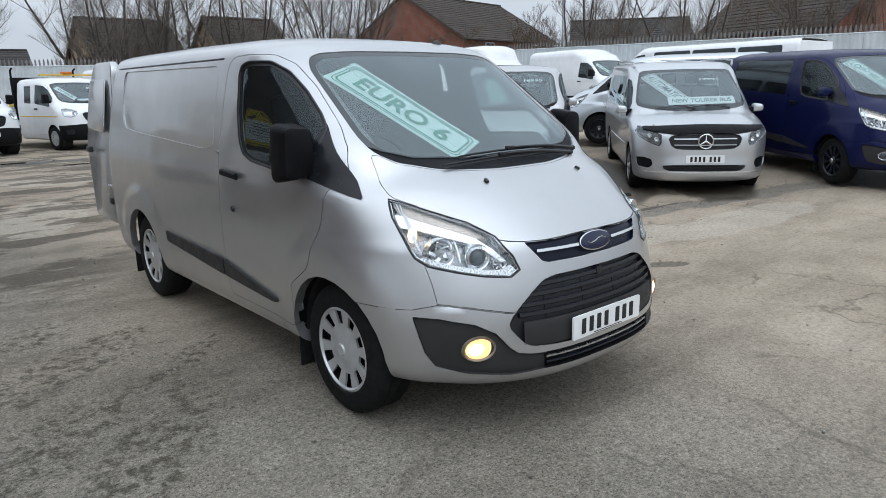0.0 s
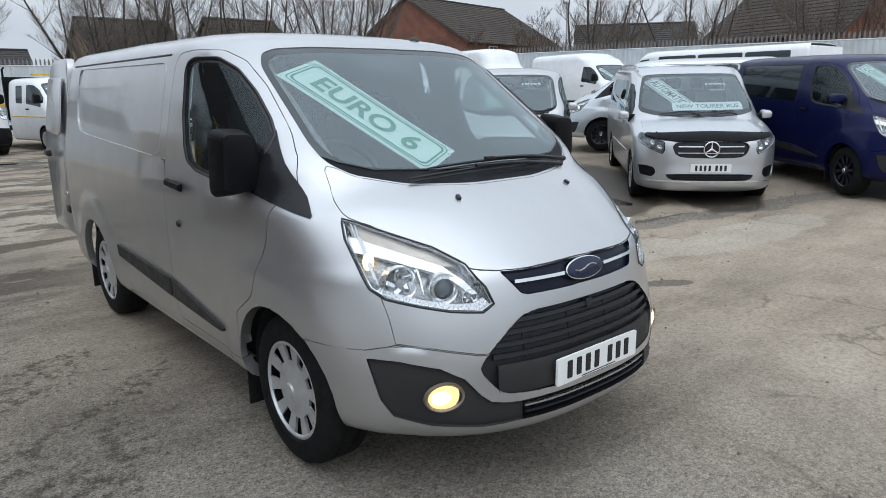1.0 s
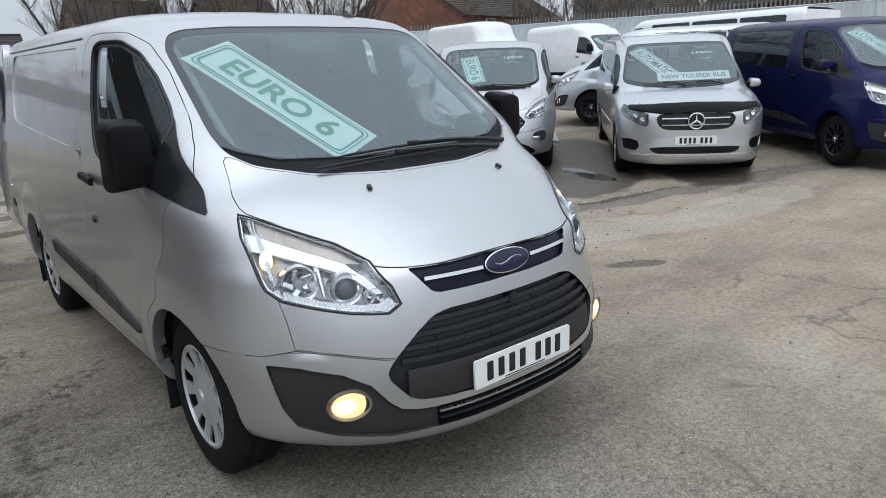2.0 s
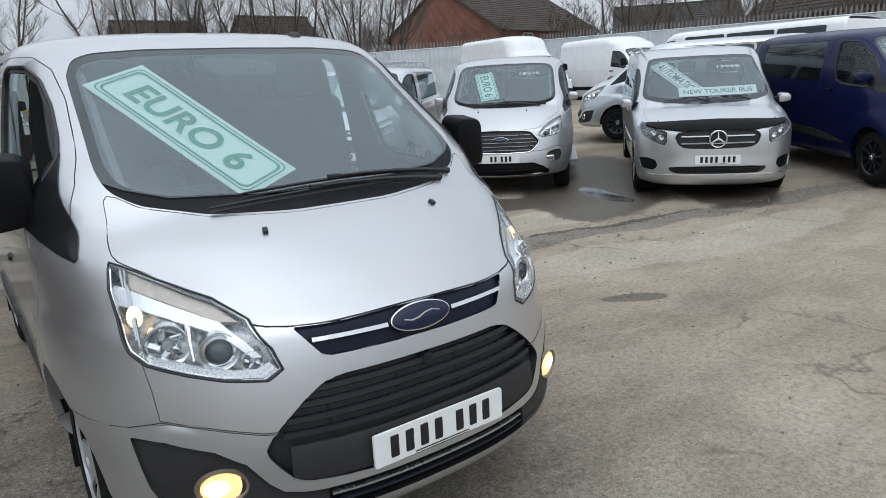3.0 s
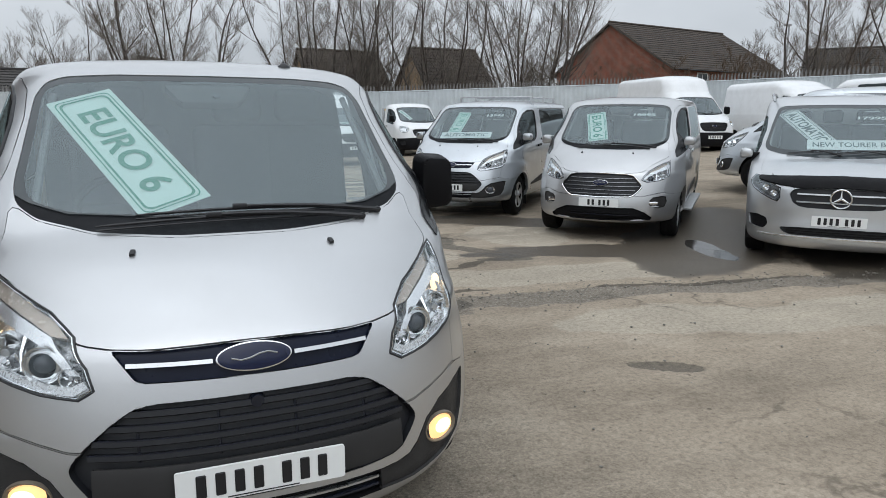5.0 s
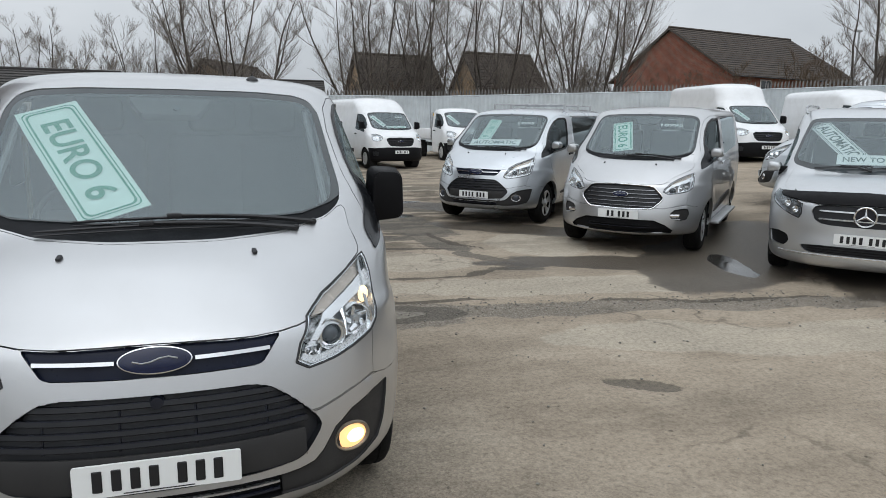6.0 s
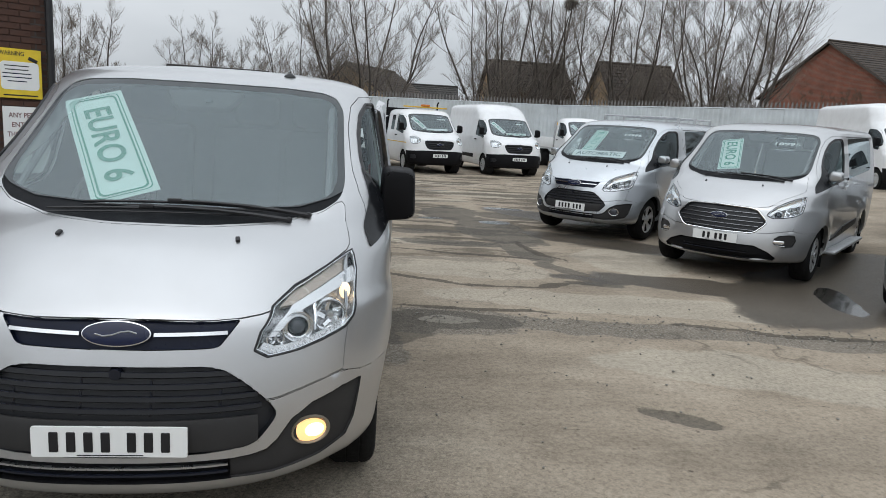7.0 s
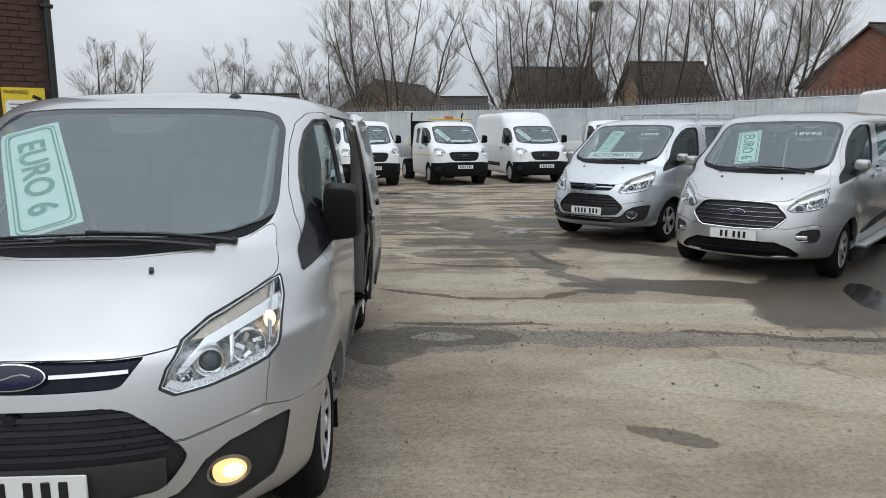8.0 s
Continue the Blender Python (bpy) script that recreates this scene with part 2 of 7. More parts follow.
def rounded(poly, radius, n=4):
    """The polygon with its corners rounded; radius is one number or one a corner."""
    out = []
    k = len(poly)
    for i in range(k):
        r = radius[i] if isinstance(radius, (list, tuple)) else radius
        p = Vector(poly[i])
        a = Vector(poly[i - 1]) - p
        c = Vector(poly[(i + 1) % k]) - p
        cut = min(r, a.length * 0.48, c.length * 0.48)
        if cut < 1e-4:
            out.append(tuple(p))
            continue
        pa, pc = p + a.normalized() * cut, p + c.normalized() * cut
        for s in range(n + 1):
            u = s / n
            q = pa * (1 - u) ** 2 + p * 2 * u * (1 - u) + pc * u * u
            out.append((q.x, q.y))
    return out


def inside(poly, x, y):
    hit = False
    j = len(poly) - 1
    for i in range(len(poly)):
        (xi, yi), (xj, yj) = poly[i], poly[j]
        if (yi > y) != (yj > y) and x < (xj - xi) * (y - yi) / (yj - yi) + xi:
            hit = not hit
        j = i
    return hit


AX = {"xz": (0, 2), "yz": (1, 2), "xy": (0, 1)}


def cut_out(bm, poly, plane, keep=None):
    """Cuts the outline poly (seen along plane's third axis) out of bm where keep(centre, normal) holds; gives back the cut piece."""
    a, c = AX[plane]

    def touches(f, x0, y0, x1, y1):
        vs = [v.co for v in f.verts]
        p = [v[a] for v in vs]
        q = [v[c] for v in vs]
        return max(p) > x0 and min(p) < x1 and max(q) > y0 and min(q) < y1
    bm.normal_update()
    lo = [min(p[k] for p in poly) - 0.02 for k in (0, 1)]
    hi = [max(p[k] for p in poly) + 0.02 for k in (0, 1)]
    pool = {f for f in bm.faces if touches(f, lo[0], lo[1], hi[0], hi[1]) and (keep is None or keep(f.calc_center_median(), f.normal))}
    for i in range(len(poly)):
        p, q = poly[i], poly[(i + 1) % len(poly)]
        d = (q[0] - p[0], q[1] - p[1])
        ln = math.hypot(*d)
        if ln < 1e-6:
            continue
        no, co = [0, 0, 0], [0, 0, 0]
        no[a], no[c] = -d[1] / ln, d[0] / ln
        co[a], co[c] = p
        box = (min(p[0], q[0]) - 0.004, min(p[1], q[1]) - 0.004, max(p[0], q[0]) + 0.004, max(p[1], q[1]) + 0.004)
        fs = [f for f in pool if touches(f, *box)]
        geom = set(fs)
        for f in fs:
            geom.update(f.edges)
            geom.update(f.verts)
        if fs:
            got = bmesh.ops.bisect_plane(bm, geom=list(geom), dist=1e-5, plane_co=co, plane_no=no)
            pool.difference_update(fs)
            pool.update(g for g in got["geom"] if isinstance(g, bmesh.types.BMFace))
            pool = {f for f in pool if f.is_valid}
    inner = []
    for f in pool:
        m = f.calc_center_median()
        if inside(poly, m[a], m[c]):
            inner.append(f)
    inner.sort(key=lambda f: tuple(round(t, 5) for t in f.calc_center_median()))
    piece = bmesh.new()
    vmap = {}
    for f in inner:
        for v in f.verts:
            if v not in vmap:
                vmap[v] = piece.verts.new(v.co)
        piece.faces.new([vmap[v] for v in f.verts])
    bmesh.ops.delete(bm, geom=inner, context="FACES")
    piece.normal_update()
    return piece


def cut_turned(bm, poly, side, reach=0.8):
    """As cut_out, but seen from 45 degrees off the nose on one side (-1 or 1); poly is in (u, z), u running outwards and back."""
    m = Matrix.Rotation(radians(45 if side < 0 else -45), 4, "Z")
    bm.transform(m)
    piece = cut_out(bm, [(side * u, z) for u, z in poly], "xz", lambda c, n: c.y < reach)
    bm.transform(m.inverted())
    piece.transform(m.inverted())
    bm.normal_update()
    piece.normal_update()
    return piece


def border(bm):
    return [e for e in bm.edges if len(e.link_faces) == 1]


def offset(bm, d):
    """Moves the sheet along its normals."""
    bm.normal_update()
    for v, n in [(v, v.normal.copy()) for v in bm.verts]:
        v.co += n * d
    return bm


def lip(bm, depth, shrink=0.0, where=None, flare=0.0):
    """Turns the open border inwards by depth (after drawing it in by shrink), so that the sheet has an edge."""
    bm.normal_update()
    es = [e for e in border(bm) if where is None or where((e.verts[0].co + e.verts[1].co) / 2)]
    if not es:
        return bm
    vs = {}
    for e in es:
        f = e.link_faces[0]
        mid = (e.verts[0].co + e.verts[1].co) / 2
        d = (e.verts[1].co - e.verts[0].co).normalized()
        inn = f.normal.cross(d)
        if inn.dot(f.calc_center_median() - mid) < 0:
            inn = -inn
        for v in e.verts:
            vs.setdefault(v, []).append((inn, v.normal.copy()))
    move = {}
    for v, l in vs.items():
        inn = sum((i for i, _ in l), Vector())
        if inn.length > 1e-6:
            inn.normalize()
        if shrink:
            v.co += inn * shrink
        move[v] = -l[0][1] * depth + inn * flare
    made = {v: bm.verts.new(v.co + m) for v, m in move.items()}
    for e in es:
        a, b = e.verts
        f = e.link_faces[0]
        order = (a, b)
        for lp in f.loops:
            if lp.edge == e:
                order = (lp.vert, lp.link_loop_next.vert)
        p, q = order
        bm.faces.new((q, p, made[p], made[q]))
    return bm


def solid(bm, depth):
    """Gives a sheet a back at depth behind its face."""
    bm.normal_update()
    fs = bm.faces[:]
    es = border(bm)
    back = {v: bm.verts.new(v.co - v.normal * depth) for v in bm.verts[:]}
    for f in fs:
        bm.faces.new([back[v] for v in reversed(f.verts)])
    for e in es:
        f = [g for g in e.link_faces if g in set(e.link_faces)][0]
        for lp in f.loops:
            if lp.edge == e:
                p, q = lp.vert, lp.link_loop_next.vert
        bm.faces.new((q, p, back[p], back[q]))
    return bm


def lerp_rows(rows, per):
    """Monotone-ish smooth rows between key rows (Catmull-Rom, clamped)."""
    out = []
    n = len(rows)
    for i in range(n - 1):
        p0, p1, p2, p3 = rows[max(i - 1, 0)], rows[i], rows[i + 1], rows[min(i + 2, n - 1)]
        k = per[i] if isinstance(per, (list, tuple)) else per
        for s in range(k):
            u = s / k
            row = []
            for a, b, c, d in zip(p0, p1, p2, p3):
                t1, t2 = 0.5 * (c - a), 0.5 * (d - b)
                if (c - b) * t1 <= 0:
                    t1 = 0
                if (c - b) * t2 <= 0:
                    t2 = 0
                h = 3 * abs(c - b)
                t1, t2 = max(-h, min(h, t1)), max(-h, min(h, t2))
                row.append((2 * u ** 3 - 3 * u ** 2 + 1) * b + (u ** 3 - 2 * u ** 2 + u) * t1 + (-2 * u ** 3 + 3 * u ** 2) * c + (u ** 3 - u ** 2) * t2)
            out.append(tuple(row))
    out.append(tuple(rows[-1]))
    return out


def shell_bm(rows, per=3, p=2.6, front=18, side=34, rear_round=0.10, rise=0.02):
    """The skin of a van. Each row is one level: (nose y, z at the middle, half width, corner depth, drop at the side, tail y)."""
    b = bmesh.new()
    rings = []
    for f, z, w, d, drop, tail, *bend in lerp_rows(rows, per):
        half = []
        p = bend[0] if bend else 2.6
        for k in range(front + 1):
            s = math.sin(0.5 * math.pi * (k / front) ** (.8 if p > 4 else 1))
            y = f + d * (1 - math.sqrt(max(0.0, 1 - s ** p)))
            half.append((w * s, y, z - drop * s * s))
        y0 = f + d
        for k in range(1, side + 1):
            u = k / side
            y = y0 + (tail - rear_round - y0) * u
            half.append((w * (1 - 0.012 * u * u), y, z - drop))
        xe = w * 0.988
        for k in range(1, 5):
            a = 0.5 * math.pi * k / 4
            half.append((xe - min(rear_round, w * 0.5) * (1 - math.cos(a)), tail - rear_round + rear_round * math.sin(a), z - drop))
        up = [rise * min(1, max(0, (y - 1.5) / 1.5)) * min(1, max(0, (zz - 1.2) / 0.6)) for x, y, zz in half]
        half = [(x, y, zz + r) for (x, y, zz), r in zip(half, up)]
        ring = [b.verts.new((-x, y, zz)) for x, y, zz in reversed(half)] + [b.verts.new((x, y, zz)) for x, y, zz in half[1:]]
        rings.append(ring)
    for a, c in zip(rings, rings[1:]):
        for i in range(len(a) - 1):
            b.faces.new((a[i], a[i + 1], c[i + 1], c[i]))
    bmesh.ops.remove_doubles(b, verts=b.verts, dist=1e-4)
    bmesh.ops.dissolve_degenerate(b, dist=1e-5, edges=b.edges)
    b.normal_update()
    return b


from mathutils.bvhtree import BVHTree


class Skin:
    """Finds places on a shell: from the front, from a side or from above."""

    def __init__(self, bm):
        self.tree = BVHTree.FromBMesh(bm)

    def front(self, x, z, push=0.0):
        hit, no, _, _ = self.tree.ray_cast(Vector((x, -3, z)), Vector((0, 1, 0)))
        if hit is None:
            return Vector((x, 0.5, z)), Vector((0, -1, 0))
        no = -no if no.y > 0 else no
        return hit + no * push, no

    def flank(self, y, z, side, push=0.0):
        hit, no, _, _ = self.tree.ray_cast(Vector((side * 3, y, z)), Vector((-side, 0, 0)))
        if hit is None:
            return Vector((side * 0.95, y, z)), Vector((side, 0, 0))
        no = -no if no.x * side < 0 else no
        return hit + no * push, no


def bar_on(place, pts, height, depth, sink=0.004, bm=None):
    """A flat-faced bar along pts on a skin; place(a, b) gives a point and its normal."""
    b = bm or bmesh.new()
    rings = []
    for a, c in pts:
        p, n = place(a, c)
        t = Vector((0, 0, 1)) - n * n.z
        t.normalize()
        h, d = height / 2, depth
        prof = [(-h, -sink), (-h, d * 0.6), (-h * 0.7, d), (h * 0.7, d), (h, d * 0.6), (h, -sink)]
        rings.append([b.verts.new(p + t * u + n * v) for u, v in prof])
    k = len(rings[0])
    for r, s in zip(rings, rings[1:]):
        for i in range(k):
            b.faces.new((r[i], r[(i + 1) % k], s[(i + 1) % k], s[i]))
    b.faces.new(rings[0][::-1])
    b.faces.new(rings[-1])
    bmesh.ops.recalc_face_normals(b, faces=b.faces)
    return b


def text_bm(body, weight=0.0, spacing=1.0):
    """Flat lettering, centred, one unit high capitals roughly 0.7 tall."""
    cu = bpy.data.curves.new("lettering", "FONT")
    cu.body, cu.align_x, cu.align_y, cu.offset, cu.space_character = body, "CENTER", "CENTER", weight, spacing
    cu.resolution_u = 4
    ob = bpy.data.objects.new("lettering", cu)
    scene.collection.objects.link(ob)
    dg = bpy.context.evaluated_depsgraph_get()
    me = bpy.data.meshes.new_from_object(ob.evaluated_get(dg))
    b = bmesh.new()
    b.from_mesh(me)
    bpy.data.objects.remove(ob)
    bpy.data.curves.remove(cu)
    bpy.data.meshes.remove(me)
    bmesh.ops.remove_doubles(b, verts=b.verts, dist=1e-5)
    return b


def fit_text(b, width, height):
    """Scales lettering to fill width and height about the origin."""
    xs = [v.co.x for v in b.verts]
    ys = [v.co.y for v in b.verts]
    cx, cy = (max(xs) + min(xs)) / 2, (max(ys) + min(ys)) / 2
    sx, sy = width / (max(xs) - min(xs)), height / (max(ys) - min(ys))
    for v in b.verts:
        v.co = Vector(((v.co.x - cx) * sx, (v.co.y - cy) * sy, 0))
    return b


def sheet_bm(w, h, nx=10, ny=4, corner=0.0):
    b = bmesh.new()
    bmesh.ops.create_grid(b, x_segments=nx, y_segments=ny, size=0.5)
    for v in b.verts:
        v.co = Vector((v.co.x * w, v.co.y * h, 0))
    return b


def frame_bm(w, h, t, corner=.03):
    """A thin outline with rounded corners."""
    b = bmesh.new()

    def ring(w, h, r):
        poly = []
        for cx, cy, a0 in ((1, 1, 0), (-1, 1, 90), (-1, -1, 180), (1, -1, 270)):
            for k in range(5):
                a = radians(a0 + 22.5 * k)
                poly.append((cx * (w / 2 - r) + r * math.cos(a), cy * (h / 2 - r) + r * math.sin(a)))
        full = []
        for p, q in zip(poly, poly[1:] + poly[:1]):
            n = max(1, round(math.dist(p, q) / .05))
            full += [(p[0] + (q[0] - p[0]) * k / n, p[1] + (q[1] - p[1]) * k / n) for k in range(n)]
        return full
    c = min(corner, h * .3)
    outer = ring(w, h, c)
    inner = [(x * (w - 2 * t) / w, y * (h - 2 * t) / h) for x, y in outer]
    vo = [b.verts.new((*p, 0)) for p in outer]
    vi = [b.verts.new((*p, 0)) for p in inner]
    for k in range(len(vo)):
        j = (k + 1) % len(vo)
        b.faces.new((vo[k], vo[j], vi[j], vi[k]))
    return b


def lay(b, skin, cx, cz, turn, push, squash=0.82):
    """Lays a flat sheet (x right, y up, metres) against a windscreen round (cx, cz), turned by degrees, seen from the front."""
    ca, sa = math.cos(radians(turn)), math.sin(radians(turn))
    for v in b.verts:
        x, y = v.co.x, v.co.y
        a, u = ca * x - sa * y, sa * x + ca * y
        p, n = skin.front(cx + a, cz + u * squash_of(skin, cx, cz), push)
        v.co = p
    bmesh.ops.recalc_face_normals(b, faces=b.faces)
    b.normal_update()
    if b.faces and sum(f.normal.y for f in b.faces) > 0:
        bmesh.ops.reverse_faces(b, faces=b.faces)
    return b


def squash_of(skin, cx, cz):
    """How much a length up the glass is foreshortened from the front."""
    n = skin.front(cx, cz)[1]
    return math.sqrt(max(0.05, 1 - n.z * n.z))

# ---- vans ----
MID_VAN = [
    (.10, .26, .86, .80, 0, 4.40, 2.6), (.02, .29, .92, .84, 0, 4.42, 2.6), (-.02, .36, .955, .86, 0, 4.44, 2.6), (-.012, .46, .970, .86, 0, 4.45, 2.6),
    (0, .56, .978, .86, 0, 4.45, 2.6), (.02, .66, .983, .87, 0, 4.45, 2.6), (.045, .76, .986, .89, 0, 4.45, 2.6), (.075, .86, .987, .90, .01, 4.45, 2.6),
    (.105, .92, .987, .88, .03, 4.45, 2.6), (.18, .985, .986, .84, .05, 4.45, 2.6), (.28, 1.06, .985, .76, .05, 4.45, 2.6), (.42, 1.15, .982, .62, .06, 4.45, 2.6),
    (.55, 1.20, .978, .55, .065, 4.45, 3.2), (.66, 1.235, .972, .52, .05, 4.45, 4.5), (.80, 1.323, .955, .47, .02, 4.44, 6.5), (1.0, 1.46, .93, .46, .015, 4.43, 7),
    (1.2, 1.605, .902, .46, .015, 4.42, 7), (1.41, 1.757, .866, .44, .015, 4.40, 7), (1.52, 1.825, .835, .42, .015, 4.38, 6), (1.60, 1.858, .79, .40, .015, 4.36, 5),
    (1.72, 1.880, .70, .38, .01, 4.34, 4), (1.9, 1.898, .55, .35, .005, 4.3, 3), (2.1, 1.908, .35, .3, 0, 4.2, 2.6), (2.3, 1.912, .001, .2, 0, 4.1, 2.6),
]

HEADLIGHT = [(1.012, 1.103), (.96, 1.092), (.80, 1.047), (.65, 1.003), (.525, .945), (.448, .866), (.416, .803), (.455, .776), (.57, .786), (.70, .808), (.82, .831), (.880, .865), (.935, .945), (.99, 1.03)]
FOG_PANEL = [(.890, .606), (.77, .603), (.614, .578), (.523, .535), (.461, .466), (.423, .437), (.36, .425), (.30, .423), (.30, .35), (.446, .341), (.648, .358), (.79, .388), (.838, .45)]


def sym(half):
    """A closed outline from its right half, top to bottom."""
    return [(x, z) for x, z in half] + [(-x, z) for x, z in reversed(half) if abs(x) > 1e-6]


SCREEN = sym([(0, 1.806), (.40, 1.803), (.60, 1.79), (.675, 1.765), (.715, 1.70), (.735, 1.50), (.75, 1.36), (.735, 1.30), (.66, 1.25), (.47, 1.207), (.2, 1.195)])
GRILLE = sym([(0, .760), (.31, .757), (.37, .742), (.40, .722), (.47, .667), (.535, .60), (.55, .572), (.545, .55), (.52, .515), (.485, .477), (.45, .463), (.25, .450), (0, .446)])
STRIP = sym([(0, .914), (.31, .908), (.41, .912), (.40, .90), (.345, .827), (.33, .822), (0, .816)])
BONNET = sym([(0, 1.190), (.2, 1.190), (.47, 1.202), (.655, 1.244), (.728, 1.29), (.755, 1.285), (.765, 1.20), (.785, 1.15), (.788, 1.110), (.77, 1.098), (.69, 1.052), (.60, 1.006), (.555, .965), (.53, .938), (.49, .925), (.41, .916), (.31, .912), (0, .919)])
LOWER = [(-.40, .423), (.40, .423), (.40, .348), (-.40, .348)]
BUMPER_TOP = [(1.05, .645), (.90, .640), (.86, .640), (.785, .668), (.70, .655), (.545, .622)]
WINDOW = [(1.885, 1.69), (1.87, 1.735), (1.80, 1.752), (1.61, 1.745), (1.465, 1.69), (1.30, 1.588), (1.143, 1.475), (1.06, 1.405), (1.045, 1.37), (1.05, 1.19), (1.08, 1.18), (1.41, 1.203), (1.65, 1.225), (1.76, 1.26), (1.81, 1.33), (1.857, 1.48)]
SAIL_TIP, SAIL_TOP, SAIL_FOOT = (.730, 1.098), (1.075, 1.425), (1.075, 1.180)
DOOR = [(.91, 1.13), (.93, .97), (1.0, .86), (1.06, .73), (1.24, .62), (1.262, .37), (2.10, .37), (2.09, 1.25), (2.065, 1.62), (2.05, 1.745), (2.0, 1.788), (1.83, 1.795), (1.62, 1.785), (1.48, 1.735), (1.30, 1.62), (1.02, 1.415), (.90, 1.31), (.845, 1.20)]
SLIDER = [(2.125, .37), (2.125, 1.70), (2.14, 1.765), (2.20, 1.785), (3.20, 1.785), (3.25, 1.76), (3.255, .62), (3.24, .37)]
TRIM_REAR = [(3.10, .555), (3.105, .63), (2.125, .597), (2.125, .49)]
TRIM_FRONT = [(2.105, .49), (2.105, .596), (1.44, .482), (1.45, .464), (1.50, .460)]
BLANK = [(2.18, 1.27), (2.3, 1.255), (3.70, 1.315), (3.90, 1.335), (3.98, 1.40), (4.01, 1.55), (4.02, 1.73), (3.99, 1.76), (2.22, 1.745), (2.18, 1.72)]
ARCH_F, ARCH_R, ARCH = (.900, .345), (3.665, .345), .372


def circle(c, r, n=28):
    return [(c[0] + r * math.cos(2 * math.pi * k / n), c[1] + r * math.sin(2 * math.pi * k / n)) for k in range(n)]


def on_side(s, back=0.55):
    return lambda c, n: c.x * s > back


def facing(limit):
    return lambda c, n: c.y < limit and n.y < 0.3


def wheel(parent, x, y, r, style, name="wheel"):
    """A road wheel: tyre, dark drum behind, and a trim or alloy face. x is the outer face's place."""
    s = 1 if x > 0 else -1
    w = new(name)
    w.parent = parent
    w.matrix_basis = pose(x, y, r, 0, 0, -90 if s < 0 else 90)
    rim = r * 0.635
    part("tyre", lathe_bm([(rim, .0), (rim + .012, -.012), (r - .055, -.014), (r - .03, -.006), (r - .012, .008), (r - .002, .03), (r, .05), (r - .004, .052), (r - .004, .06), (r, .062), (r, .11), (r - .004, .112), (r - .004, .12), (r, .122), (r, .17), (r - .02, .2), (rim + .01, .21), (rim, .2)], 40), "rubber", w)
    part("drum", lathe_bm([(0, .055), (rim * .6, .055), (rim * .98, .04), (rim + .002, .0), (rim + .002, .2)], 32), "black_plastic", w)
    b = bmesh.new()
    kind, n, r0, r1, duty = style[:5]
    mat = style[5]
    radii = [0, .18 * rim, .3 * rim, r0 * rim, (r0 * .45 + r1 * .55) * rim, r1 * rim, .97 * rim, 1.03 * rim]
    depth = [-.005, -.008, .004, .010, .006, .002, -.008, -.004] if kind == "trim" else [.0, -.004, .012, .016, .012, .004, -.004, -.002]
    m = n * 8
    rings = [[b.verts.new((q * math.cos(2 * math.pi * i / m), d, q * math.sin(2 * math.pi * i / m))) for i in range(m)] if q > 0 else [b.verts.new((0, d, 0))] for q, d in zip(radii, depth)]
    for k in range(len(rings) - 1):
        for i in range(m):
            j = (i + 1) % m
            if k in (3, 4) and (i % 8) / 8 >= duty:
                continue
            if len(rings[k]) == 1:
                b.faces.new((rings[k][0], rings[k + 1][j], rings[k + 1][i]))
            else:
                b.faces.new((rings[k][i], rings[k][j], rings[k + 1][j], rings[k + 1][i]))
    bmesh.ops.recalc_face_normals(b, faces=b.faces)
    if sum(f.normal.y for f in b.faces) > 0:
        bmesh.ops.reverse_faces(b, faces=b.faces)
    solid(b, .012)
    face = part("wheel_trim" if kind == "trim" else "alloy_rim", b, mat, w, "silver slotted wheel trim" if kind == "trim" else "")
    part("hub_cap", lathe_bm([(0, -.016), (.028, -.015), (.034, -.008), (.034, .004)], 20), style[6] if len(style) > 6 else "wheel_silver", w)
    return w


TRIM_WHEEL = ("trim", 10, .60, .93, .40, "wheel_silver")
ALLOY_WHEEL = ("alloy", 5, .34, .90, .42, "wheel_silver")
TWIN_ALLOY = ("alloy", 10, .30, .92, .40, "wheel_silver")
DARK_ALLOY = ("alloy", 10, .30, .93, .40, "gloss_black", "chrome")
STEEL_WHEEL = ("trim", 12, .60, .80, .62, "wheel_silver")


def number_plate(parent, y, z, rear=False, x=0.0, flag=False, groups=(4, 3)):
    """A white plate with a row of plain dark bars for its characters."""
    pl = part("number_plate", prism_bm(rounded([(x - .26, z - .0555), (x + .26, z - .0555), (x + .26, z + .0555), (x - .26, z + .0555)], .008, 2), "xz", y - .006, y + .004), "plate_white", parent, "white number plate with dark bars")
    n = sum(groups)
    step = .057
    width = n * step + .03 * (len(groups) - 1)
    at = x - width / 2 + step / 2
    for g in groups:
        for _ in range(g):
            part("character_bar", box_bm(at - .015, at + .015, y - .0085, y - .005, z - .037, z + .037, .003, 1), "ink", pl)
            at += step
        at += .03
    part("maker_line", box_bm(x - .11, x + .11, y - .008, y - .005, z - .050, z - .047), "ink", pl)
    return pl


